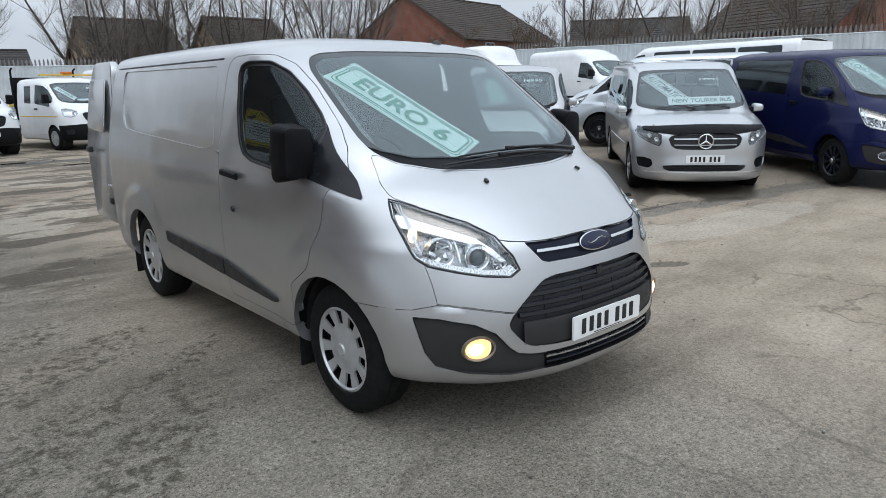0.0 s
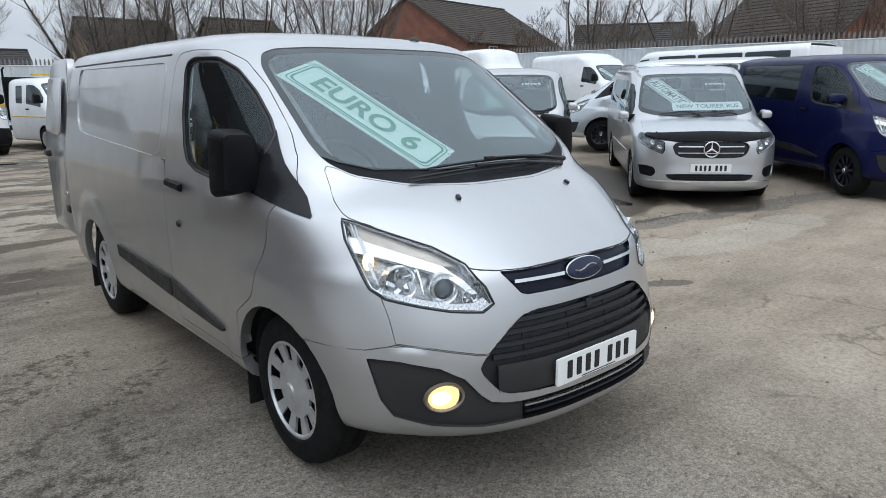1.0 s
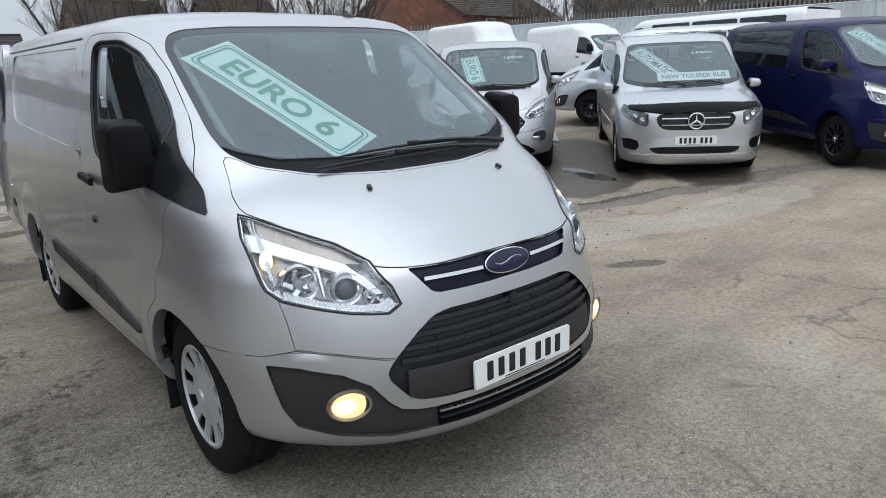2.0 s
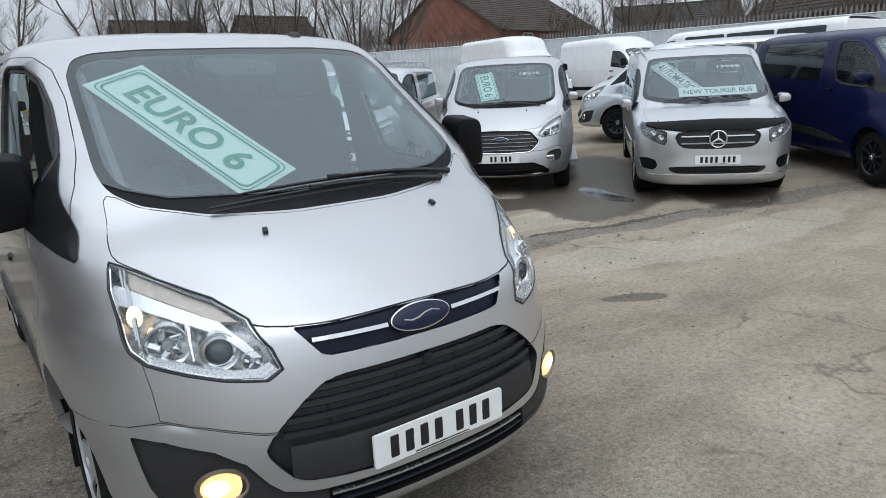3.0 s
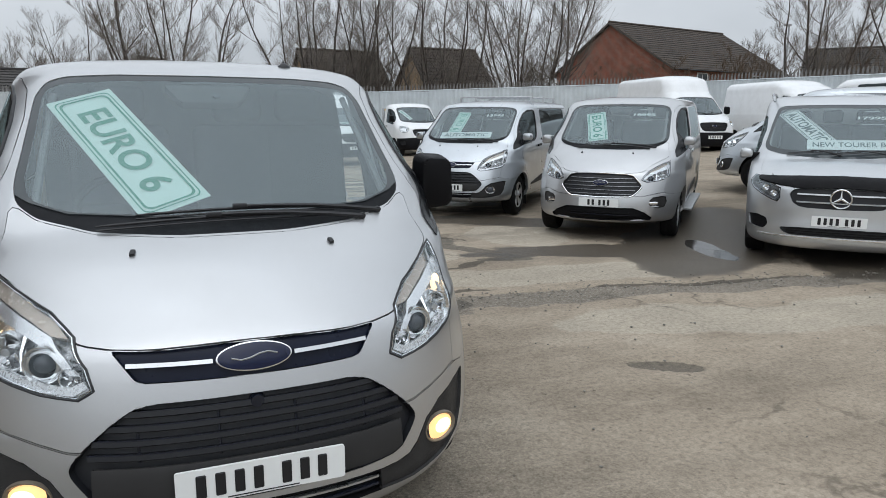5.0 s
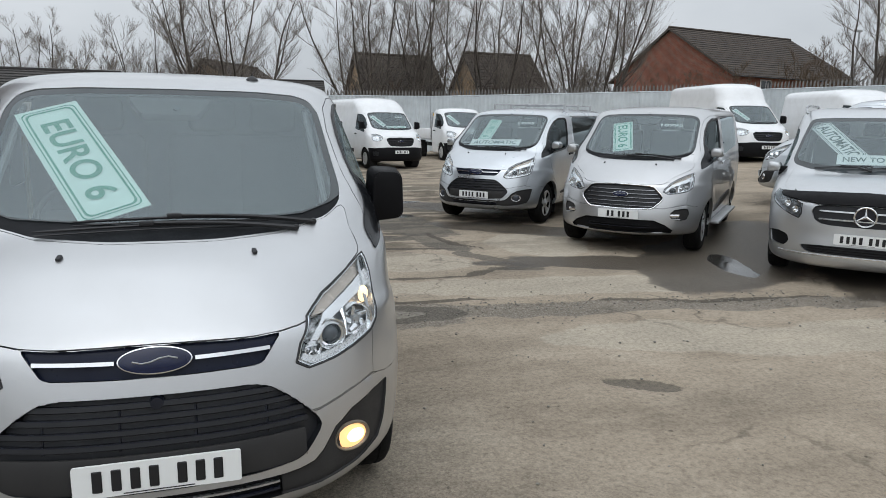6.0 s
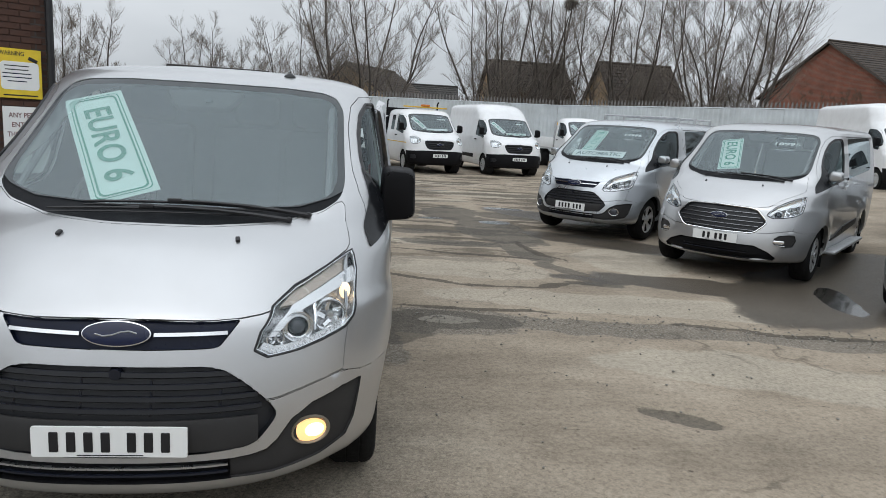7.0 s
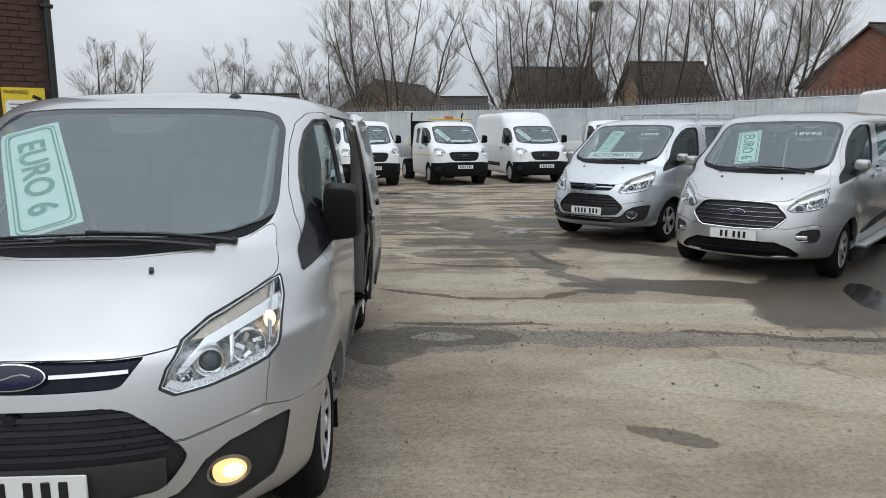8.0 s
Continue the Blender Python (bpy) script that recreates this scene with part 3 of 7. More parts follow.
def badge(parent, skin, x, z, w, h, push=.006):
    """An oval badge: dark blue field in a chrome rim, with a plain light sweep across it."""
    p, n = skin.front(x, z, push)
    rot = n.to_track_quat("-Y", "Z").to_matrix().to_4x4()
    b = new("badge")
    b.parent = parent
    b.matrix_basis = Matrix.Translation(p) @ rot
    oval = [(w / 2 * math.cos(2 * math.pi * k / 36), h / 2 * math.sin(2 * math.pi * k / 36)) for k in range(36)]
    part("badge_rim", prism_bm(oval, "xz", -.006, .02, .003), "chrome", b)
    part("badge_field", prism_bm([(a * .955, c * .90) for a, c in oval], "xz", -.0095, -.004, .0015), "badge_blue", b)
    tube = tube_bm([(w * .3 * u, -.0105, h * (.10 * math.sin(u * 3.0))) for u in (-1, -.6, -.2, .2, .6, 1)], .0028, 6)
    part("badge_sweep", tube, "chrome_dull", b)
    return b


def card(skin, name, cx, cz, turn, w, h, words, paper, ink, label, screen_gap=-.013, border_in=.02, weight=.012, category="sign", text_w=.82, text_h=.55, owner=None):
    """A printed card standing behind a windscreen: sheet, double border and lettering."""
    root = thing(name, Matrix.Identity(4), label, category)
    sheet = lay(sheet_bm(w, h, 16, 5), skin, cx, cz, turn, screen_gap - .003)
    part("card", solid(sheet, .003), paper, root)
    if border_in:
        part("border_line", lay(frame_bm(w - 2 * border_in, h - 2 * border_in, .005), skin, cx, cz, turn, screen_gap - .0005), ink, root)
        part("border_line", lay(frame_bm(w - 2 * border_in - .028, h - 2 * border_in - .028, .009), skin, cx, cz, turn, screen_gap - .0005), ink, root)
    if words:
        part("lettering", lay(fit_text(text_bm(words, weight), w * text_w, h * text_h), skin, cx, cz, turn, screen_gap), ink, root)
    return root


def price(skin, cx, cz, words, label, width=.30):
    """Price figures stuck near the top of a windscreen, with a faint line of small print under them."""
    root = thing("price_sticker", Matrix.Identity(4), label, "price sticker")
    if words:
        part("figures", lay(fit_text(text_bm(words, .02), width, .062), skin, cx, cz, 0, -.006), "sign_paper", root)
    else:
        for k in range(5):
            part("figure_bar", lay(sheet_bm(.045, .06, 2, 1), skin, cx + (k - 2) * .062, cz, 0, -.006), "sign_paper", root)
    for dz, wd in ((.075, .16), (-.075, .22)):
        part("small_print", lay(sheet_bm(wd, .014, 6, 1), skin, cx, cz + dz, 0, -.006), "sign_grey", root)
    return root


def mirror(parent, side, y, z, big=True, body="black_plastic", x=.885):
    """A door mirror on a short arm."""
    m = new("door_mirror")
    m.parent = parent
    s = side
    w, h, d = (.19, .29, .14) if big else (.175, .14, .13)
    cx = s * (x + .03 + w / 2)
    hs = prism_bm(rounded([(cx - w / 2, z - h / 2), (cx + w / 2, z - h / 2 + .02), (cx + w / 2 - .01, z + h / 2 - .01), (cx - w / 2 + .01, z + h / 2)], .05, 5), "xz", y - d * .5, y + d * .5, .018)
    for v in hs.verts:
        if v.co.y < y - d * .2:
            k = .88
            v.co.x = cx + (v.co.x - cx) * k
            v.co.z = z + (v.co.z - z) * k
    part("mirror_housing", hs, body, m)
    part("mirror_glass", prism_bm(rounded([(cx - w / 2 + .018, z - h / 2 + .02), (cx + w / 2 - .018, z - h / 2 + .03), (cx + w / 2 - .02, z + h / 2 - .02), (cx - w / 2 + .02, z + h / 2 - .02)], .035, 4), "xz", y + d * .5 - .002, y + d * .5 + .003), "chrome", m)
    arm = box_bm(s * (x - .07), s * (x + .06), y - .05, y + .045, z - h / 2 + .01, z - h / 2 + .085, .018)
    part("mirror_arm", arm, "black_plastic", m)
    part("mirror_lamp", box_bm(s * (x + .005), s * (x + .06), y - .06, y - .02, z - h / 2 - .03, z - h / 2 + .015, .01), "plate_white" if big else "black_plastic", m)
    return m


def seat(parent, x, y, z=.95):
    s = new("seat")
    s.parent = parent
    part("seat_cushion", box_bm(x - .25, x + .25, y - .25, y + .27, z - .16, z, .05, 3), "seat_cloth", s)
    back = box_bm(x - .24, x + .24, -.07, .07, 0, .62, .05, 3)
    for v in back.verts:
        v.co.y += y + .27 + v.co.z * .22
        v.co.z += z
    part("seat_back", back, "seat_cloth", s)
    head = box_bm(x - .13, x + .13, y + .37, y + .47, z + .64, z + .82, .04, 3)
    part("headrest", head, "seat_cloth", s)


def wipers(parent, skin, spans):
    """Parked wipers: a slim blade with its rubber, a clip at the middle and a tapering arm from the pivot."""
    for (a, za), (b, zb), base_at in spans:
        w = new("wiper")
        w.parent = parent
        n = 14
        line = [(a + (b - a) * i / n, za + (zb - za) * i / n + .008 * math.sin(math.pi * i / n)) for i in range(n + 1)]
        part("wiper_blade", tube_bm([skin.front(x, z, .020)[0] for x, z in line], .006, 6, radii=[.003] + [.0062] * (n - 1) + [.003]), "ink", w)
        part("wiper_rubber", tube_bm([skin.front(x, z - .004, .009)[0] for x, z in line], .0035, 5), "ink", w)
        mid = skin.front((a + b) / 2, (za + zb) / 2 + .008, .030)[0]
        part("blade_clip", moved(box_bm(-.028, .028, -.011, .011, -.010, .010, .004), Matrix.Translation(mid)), "ink", w)
        base = skin.front(*base_at, .010)[0]
        run = [base.lerp(mid, u) + Vector((0, -.010 * math.sin(math.pi * u), .012 * math.sin(math.pi * u))) for u in (0, .25, .5, .75, 1)]
        part("wiper_arm", tube_bm(run, .011, 6, radii=[.011, .010, .009, .007, .006]), "ink", w)
        part("wiper_pivot", moved(lathe_bm([(0, -.010), (.011, -.008), (.014, .0), (.014, .010)], 14), Matrix.Translation(base)), "ink", w)


def edge_loop(piece):
    """The open border of a sheet as one closed run of points."""
    es = border(piece)
    ways = {}
    for e in es:
        ways.setdefault(e.verts[0], []).append(e.verts[1])
        ways.setdefault(e.verts[1], []).append(e.verts[0])
    start = es[0].verts[0]
    chain, prev, cur = [start.co.copy()], None, start
    for _ in range(len(ways)):
        nxt = [v for v in ways[cur] if v is not prev]
        if not nxt:
            break
        prev, cur = cur, nxt[0]
        if cur is start:
            break
        chain.append(cur.co.copy())
    chain.append(chain[0])
    return chain


class LampFace:
    """Places on a wrap-round lamp, seen from 45 degrees off the nose: u outwards and back, z up."""

    def __init__(self, piece, side):
        self.turn = Matrix.Rotation(radians(45 if side < 0 else -45), 4, "Z")
        self.back = self.turn.inverted()
        self.side = side
        turned = piece.copy()
        turned.transform(self.turn)
        turned.normal_update()
        self.tree = BVHTree.FromBMesh(turned)
        turned.free()

    def at(self, u, z, push=0.0):
        hit, no, _, _ = self.tree.ray_cast(Vector((self.side * u, -5, z)), Vector((0, 1, 0)))
        if hit is None:
            hit, no, _, _ = self.tree.find_nearest(Vector((self.side * u, 0, z)))
        if no.y > 0:
            no = -no
        return self.back @ (hit + no * push)


def headlamp(parent, piece, lit, side, fancy=True, inner="lamp_inner", dz=0.0):
    """A clear lamp set into the wing: dark seal, bright rim, bowl, reflectors, bulb and lens."""
    h = new("headlight")
    h.parent = parent
    bowl = piece.copy()
    offset(bowl, -.055)
    cen = sum((v.co for v in bowl.verts), Vector()) / len(bowl.verts)
    for v in bowl.verts:
        v.co = cen + (v.co - cen) * .93
    part("lamp_bowl", lip(bowl, -.06), "lamp_dark" if fancy else inner, h, "dark silvered lamp bowl" if fancy else "silvered lamp bowl")
    chain = edge_loop(piece)
    part("lamp_seal", tube_bm(chain, .0042, 6, caps=False), "ink", h)
    mid = sum(chain, Vector()) / len(chain)
    part("lamp_rim", tube_bm([p + (mid - p).normalized() * .010 for p in chain], .0035, 6, caps=False), "chrome", h)
    if fancy:
        face = LampFace(piece, side)
        aim = Vector((side * .30, -1, 0)).normalized()
        rot = aim.to_track_quat("-Y", "Z").to_matrix().to_4x4()
        # indicator strip, swept blade and the clear ledge along the foot
        for name, poly, deep, mat, note in (
                ("indicator_strip", [(.99, 1.090), (.96, 1.085), (.80, 1.039), (.65, .993), (.56, .950), (.62, .953), (.72, .982), (.86, 1.020), (.96, 1.045)], .022, "lamp_amber", "smoky indicator strip"),
                ("lamp_blade", [(.985, 1.045), (.95, 1.040), (.86, 1.016), (.72, .978), (.61, .948), (.53, .900), (.475, .845), (.50, .845), (.57, .900), (.64, .930), (.73, .950), (.86, .978), (.955, .990)], .012, "lamp_white", "white swept blade"),
                ("lamp_ledge", [(.432, .806), (.458, .784), (.57, .794), (.70, .816), (.81, .838), (.855, .862), (.84, .872), (.79, .856), (.70, .836), (.57, .815), (.49, .812), (.455, .830)], .010, "lamp_inner", "pale ledge along the lamp's foot")):
            cut = cut_turned(piece.copy(), [(u, z + dz) for u, z in poly], side, 9)
            if cut.faces:
                part(name, lip(offset(cut, -deep), .02), mat, h, note)
        for (u, z, r, glass) in ((.605, .878, .056, True), (.775, .905, .064, False), (.505, .842, .030, False)):
            p = face.at(u, z + dz, -.040)
            cup = lathe_bm([(0, .026), (r * .45, .020), (r * .8, .0), (r, -.022), (r + .004, -.024), (r + .004, .02)], 28)
            part("reflector", moved(cup, Matrix.Translation(p) @ rot), "reflector", h)
            if glass:
                part("projector_lens", moved(lathe_bm([(0, -.034), (r * .3, -.031), (r * .5, -.020), (r * .6, 0), (r * .64, .012)], 24), Matrix.Translation(p) @ rot), "projector", h)
                part("projector_ring", moved(lathe_bm([(r * .62, -.004), (r * .72, -.022), (r * .86, -.020), (r * .92, -.004)], 28), Matrix.Translation(p) @ rot), "chrome", h)
            else:
                # facets of the reflector round its bulb shield
                for k in range(5):
                    a = 2 * math.pi * (k + .5) / 5
                    q = rot @ Vector((r * .55 * math.cos(a), -.010, r * .55 * math.sin(a)))
                    part("facet", moved(box_bm(-.3 * r, .3 * r, -.004, .004, -.16 * r, .16 * r, .003, 1), Matrix.Translation(p + q) @ rot @ Matrix.Rotation(-a + .5, 4, "Y") @ Matrix.Rotation(.5, 4, "X")), "chrome", h)
                part("bulb_shield", moved(lathe_bm([(0, -.020), (r * .22, -.016), (r * .26, .01)], 14), Matrix.Translation(p) @ rot), "chrome_dull", h)
        # bright web between the two lamps and the fluted end by the wing
        part("lamp_web", tube_bm([face.at(u, z + dz, -.022) for u, z in ((.715, .955), (.690, .90), (.675, .845))], .007, 6, radii=[.010, .007, .005]), "reflector", h)
        for k in range(6):
            z = .882 + .022 * k
            u = .872 + .0145 * k
            part("lamp_flute", tube_bm([face.at(u - .022, z + dz, -.016), face.at(u + .030, z + .006 + dz, -.012)], .0042, 5), "chrome_dull", h)
        if lit:
            p = face.at(.895, .962 + dz, -.020)
            part("bulb", moved(lathe_bm([(0, -.014), (.016, -.010), (.024, .002), (.0, .014)], 14), Matrix.Translation(p) @ rot @ Matrix.Diagonal((1.0, 1, 1.5, 1))), "side_glow", h, "lit warm side bulb")
    lens = part("lamp_lens", lip(offset(piece, .002), .012), "lens", h, "clear lamp lens")
    lens.visible_shadow = False
    return h


M["sign_grey"] = plain("sign_print", (0.45, 0.47, 0.47), 0.6)
M["chrome_dull"] = plain("satin_chrome", (0.50, 0.51, 0.52), 0.28, 0.9, vary=0.05)
M["lamp_inner"] = plain("lamp_inner", (0.80, 0.81, 0.82), 0.28, 0.65, vary=0.08, scale=40)
M["projector"] = plain("projector_glass", (0.05, 0.055, 0.065), 0.06)


def mid_van(m, paint, label, lit=False, rear_glass=False, wheels=TRIM_WHEEL, face="old", open_doors=False, mirrors="black_plastic", rack=False, steps=False, group="vans for sale in the yard", boxy_mirror=True):
    van = thing("van", m, label, "van", group)
    bm = shell_bm(MID_VAN, side=64 if open_doors else 34)
    skin = Skin(bm)
    # flared wheel arches
    for v in bm.verts:
        if abs(v.co.x) > .7:
            for c in (ARCH_F, ARCH_R):
                k = min(1, max(0, (.585 - math.hypot(v.co.y - c[0], v.co.z - c[1])) / .10))
                v.co.x += math.copysign(.015 * k * k * (3 - 2 * k), v.co.x)
    bm.normal_update()
    # wheel openings
    for s in (-1, 1):
        for c in (ARCH_F, ARCH_R):
            cut_out(bm, circle(c, ARCH), "yz", on_side(s, .6)).free()
            liner = bmesh.new()
            ring = [(c[0] + (ARCH + .012) * math.cos(a), c[1] + (ARCH + .012) * math.sin(a)) for a in (math.pi * (-.04 + 1.08 * k / 20) for k in range(21))]
            inn = [liner.verts.new((s * .56, *p)) for p in ring]
            out = [liner.verts.new((s * (.80 + .10 * min(1, max(0, (p[0] - c[0] + .30) / .3))), *p)) for p in ring]
            for k in range(20):
                liner.faces.new((inn[k], inn[k + 1], out[k + 1], out[k]))
            liner.faces.new(inn)
            part("arch_liner", liner, "dark_inside", van)
    # glass
    screen = cut_out(bm, rounded(SCREEN, .03, 3), "xz", facing(1.9))
    inner_screen = cut_out(screen, rounded(sym([(0, 1.780), (.40, 1.776), (.62, 1.758), (.683, 1.722), (.702, 1.5), (.718, 1.38), (.69, 1.312), (.56, 1.272), (.2, 1.250)]), .05, 4), "xz")
    scuttle = cut_out(screen, sym([(0, 1.246), (.2, 1.246), (.56, 1.268), (.69, 1.305), (.74, 1.33), (.80, 1.33), (.80, 1.15), (0, 1.15)]), "xz")
    part("scuttle", lip(offset(scuttle, -.010), .01), "cowl_black", van, "black plastic scuttle under the windscreen")
    glass = inner_screen.copy()
    part("windscreen_border", lip(offset(screen, -.004), .01), "screen_band", van, "black painted windscreen border")
    g = part("windscreen", offset(glass, -.0042), "windscreen_sheen", van, "windscreen reflecting the sky, with sheen in its film colour" if open_doors else "tinted windscreen")
    g.visible_shadow = False
    inner_screen.free()
    for s in (-1, 1):
        part("pillar_trim", tube_bm([skin.front(s * (.662 + .05 * (1.74 - z)), z, -.045)[0] for z in (1.74, 1.62, 1.50, 1.40, 1.32)], .016, 8), "inner_grey", van)
    for s in (-1, 1):
        w = cut_out(bm, rounded(WINDOW, .02, 2), "yz", on_side(s, .5))
        door = cut_out(bm, rounded(DOOR, .03, 2), "yz", on_side(s, .5))
        bmesh.ops.remove_doubles(door, verts=door.verts, dist=.0012)
        # near-black copy of the door skin, added to keep the cab dark
        lining = door.copy()
        offset(lining, -.03)
        bmesh.ops.reverse_faces(lining, faces=lining.faces)
        d = part("front_door", lip(door, .03, .004), paint, van)
        part("door_lining", lining, "dark_inside", d)
        seal_in = cut_out(w, [(1.46 + (y - 1.46) * .955, 1.47 + (z - 1.47) * .93) for y, z in WINDOW], "yz")
        part("window_seal", lip(offset(w, -.003), .012), "ink", d)
        gl = part("door_window", offset(seal_in, -.006), "side_glass", d)
        gl.visible_shadow = False
        # mirror sail: a curved triangle from the window's front edge to a point on the wing
        sb = bmesh.new()
        grid = []
        for i in range(11):
            u = i / 10
            row = []
            for j in range(7):
                v = j / 6
                y = SAIL_TIP[0] + (SAIL_TOP[0] - SAIL_TIP[0]) * u
                z0 = SAIL_TIP[1] + (SAIL_FOOT[1] - SAIL_TIP[1]) * u
                z1 = SAIL_TIP[1] + .012 + (SAIL_TOP[1] - SAIL_TIP[1] - .012) * u
                row.append(sb.verts.new(skin.flank(y, z0 + (z1 - z0) * v, s, .006)[0]))
            grid.append(row)
        for r0, r1 in zip(grid, grid[1:]):
            for j in range(6):
                f = (r0[j], r1[j], r1[j + 1], r0[j + 1])
                sb.faces.new(f if s > 0 else f[::-1])
        part("mirror_sail", solid(sb, .012), "sail_black", d)
        outline = [skin.flank(y, z, s, .002)[0] for y, z in rounded(WINDOW, .02, 2)]
        part("window_trim", tube_bm(outline + [outline[0]], .008, 6, caps=False), "ink", d)
        # handle in a dished recess
        hb = bar_on(lambda a, c: skin.flank(a, c, s, .012), [(1.80 + .2 * k / 6, 1.125 + .012 * k / 6) for k in range(7)], .036, .022, .0)
        part("door_handle", hb, "black_plastic" if face == "old" else paint, d)
        p, n = skin.flank(1.90, 1.14, s, -.004)
        part("handle_cup", moved(lathe_bm([(0, .004), (.05, .004), (.062, -.003), (.066, .004)], 24), Matrix.Translation(p) @ n.to_track_quat("-Y", "Z").to_matrix().to_4x4()), "handle_dish", d)
        if s < 0 and open_doors:
            p, n = skin.flank(1.906, .932, s, .0)
            part("door_lock", moved(lathe_bm([(0, -.012), (.014, -.011), (.019, -.004), (.021, .004)], 18), Matrix.Translation(p) @ n.to_track_quat("-Y", "Z").to_matrix().to_4x4()), "ink", d)
    # lamps
    for s in (-1, 1):
        if face == "old":
            hp = cut_turned(bm, HEADLIGHT, s)
            headlamp(van, hp, lit, s)
        else:
            hp = cut_turned(bm, [(1.0, 1.06), (.86, 1.03), (.72, .985), (.58, .93), (.50, .875), (.47, .83), (.53, .80), (.68, .815), (.80, .835), (.89, .875), (.95, .95)], s)
            headlamp(van, hp, False, s, True, dz=-.025)
        fp = cut_turned(bm, FOG_PANEL if face == "old" else [(.80, .612), (.72, .618), (.60, .604), (.55, .57), (.54, .52), (.58, .485), (.70, .470), (.78, .48), (.82, .55)], s)
        f = part("fog_panel", lip(offset(fp, -.010), -.012), "grey_plastic", van, "dark grey plastic fog lamp panel")
        p, n = skin.front(s * .672, .472 if face == "old" else .53, -.004)
        aim = Vector((s * .42, -1, 0)).normalized()
        mt = Matrix.Translation(p + aim * (.012 if face == "old" else .0)) @ aim.to_track_quat("-Y", "Z").to_matrix().to_4x4()
        wide = mt @ Matrix.Diagonal((1.28, 1, .92, 1))
        if face == "old":
            part("fog_lamp", moved(lathe_bm([(0, .02), (.045, .012), (.056, -.002), (.060, -.003), (.064, .01)], 28), wide), "fog_bowl" if lit else "reflector", f)
        if lit:
            part("fog_glass", moved(lathe_bm([(0, .002), (.044, .003), (.052, .006), (.03, .012)], 24), wide), "fog_edge", f, "warm glass of the lit fog lamp")
            part("fog_bulb", moved(lathe_bm([(0, -.004), (.018, -.003), (.030, .001), (.0, .016)], 20), wide @ Matrix.Translation((s * .012, 0, 0))), "fog_glow", f, "lit warm fog lamp")
        elif face == "old":
            part("fog_glass", moved(lathe_bm([(0, -.012), (.03, -.010), (.052, .0)], 20), mt), "projector", f)
        else:
            part("fog_glass", moved(box_bm(-.062, .062, -.012, .006, -.022, .022, .010), mt), "reflector", f)
            part("fog_bar", moved(box_bm(-.10, .075, -.014, .004, -.048, -.034, .005), mt), "chrome_dull", f)
    # bonnet, grille and bumper
    bon = cut_out(bm, rounded(BONNET, .012, 1), "xz", facing(1.2))
    part("bonnet", lip(bon, .03, .0035), paint, van)
    if face == "old":
        st = cut_out(bm, rounded(STRIP, .008, 2), "xz", facing(.6))
        strip = part("upper_grille", lip(offset(st, -.014), -.016), "navy_black", van, "dark upper grille strip")
        for s in (-1, 1):
            part("chrome_bar", bar_on(lambda a, c: skin.front(a, c, -.004), [(s * (.125 + .245 * k / 8), .868 + .004 * k / 8) for k in range(9)], .019, .016), "chrome", strip)
        badge(van, skin, 0, .870, .236, .094)
        gp = cut_out(bm, rounded(GRILLE, .012, 2), "xz", facing(.6))
        gr = part("grille", lip(offset(gp, -.028), -.030), "grille_black", van, "black lower grille")
        for k in range(4):
            z = .605 + .042 * k
            half = min(.53 - (z - .60) * .95, .50) if z > .62 else .50
            part("grille_slat", bar_on(lambda a, c: skin.front(a, c, -.026), [(-half + 2 * half * i / 14, z) for i in range(15)], .022, .020), "grille_black", gr)
            part("slat_edge", bar_on(lambda a, c: skin.front(a, c, -.010), [(-half + 2 * half * i / 14, z + .009) for i in range(15)], .0035, .005), "gloss_black", gr)
        for x in (-.36, -.12, .12, .36):
            q = [skin.front(x, z, -.03)[0] for z in (.585, .65, .72 if abs(x) < .3 else .70)]
            part("grille_post", tube_bm(q, .006, 6), "gloss_black", gr)
        part("grille_centre", moved(lathe_bm([(0, -.012), (.02, -.01), (.026, .01)], 16), Matrix.Translation(skin.front(0, .735, -.012)[0])), "gloss_black", gr)
        part("plate_panel", bar_on(lambda a, c: skin.front(a, c, -.012), [(-.49 + .98 * i / 14, .515) for i in range(15)], .118, .012), "grey_plastic", gr)
        number_plate(van, -.014, .508)
    else:
        new_grille = sym([(0, .910), (.33, .902), (.41, .884), (.505, .785), (.522, .75), (.512, .72), (.43, .635), (.38, .612), (0, .602)])
        gp = cut_out(bm, rounded(new_grille, .014, 2), "xz", facing(.6))
        gr = part("grille", lip(offset(gp, -.022), -.024), "grille_black", van, "black grille with chrome slats")
        for k in range(5):
            z = .648 + .050 * k
            half = .495 - abs(z - .752) * .85
            part("grille_slat", bar_on(lambda a, c: skin.front(a, c, -.018), [(-half + 2 * half * i / 12, z) for i in range(13)], .009, .012), "slat_metal", gr)
        pts = [skin.front(x, z, .002)[0] for x, z in rounded(new_grille, .014, 2)]
        part("grille_frame", tube_bm(pts + [pts[0]], .009, 6, caps=False), "chrome", gr)
        badge(van, skin, 0, .785, .20, .078, .012)
        number_plate(van, -.02, .535, flag=True, groups=(2, 3))
    lo = cut_out(bm, LOWER if face == "old" else sym([(0, .470), (.44, .470), (.58, .410), (.66, .345), (.64, .31), (0, .30)]), "xz", facing(.6))
    low = part("lower_intake", lip(offset(lo, -.02), -.022), "black_plastic", van)
    part("intake_bar", bar_on(lambda a, c: skin.front(a, c, -.014), [(-.39 + .78 * i / 12, .402) for i in range(13)], .010, .012), "chrome_dull" if face == "old" else "black_plastic", low)
    part("intake_bar", bar_on(lambda a, c: skin.front(a, c, -.014), [(-.39 + .78 * i / 12, .376) for i in range(13)], .010, .012), "gloss_black", low)
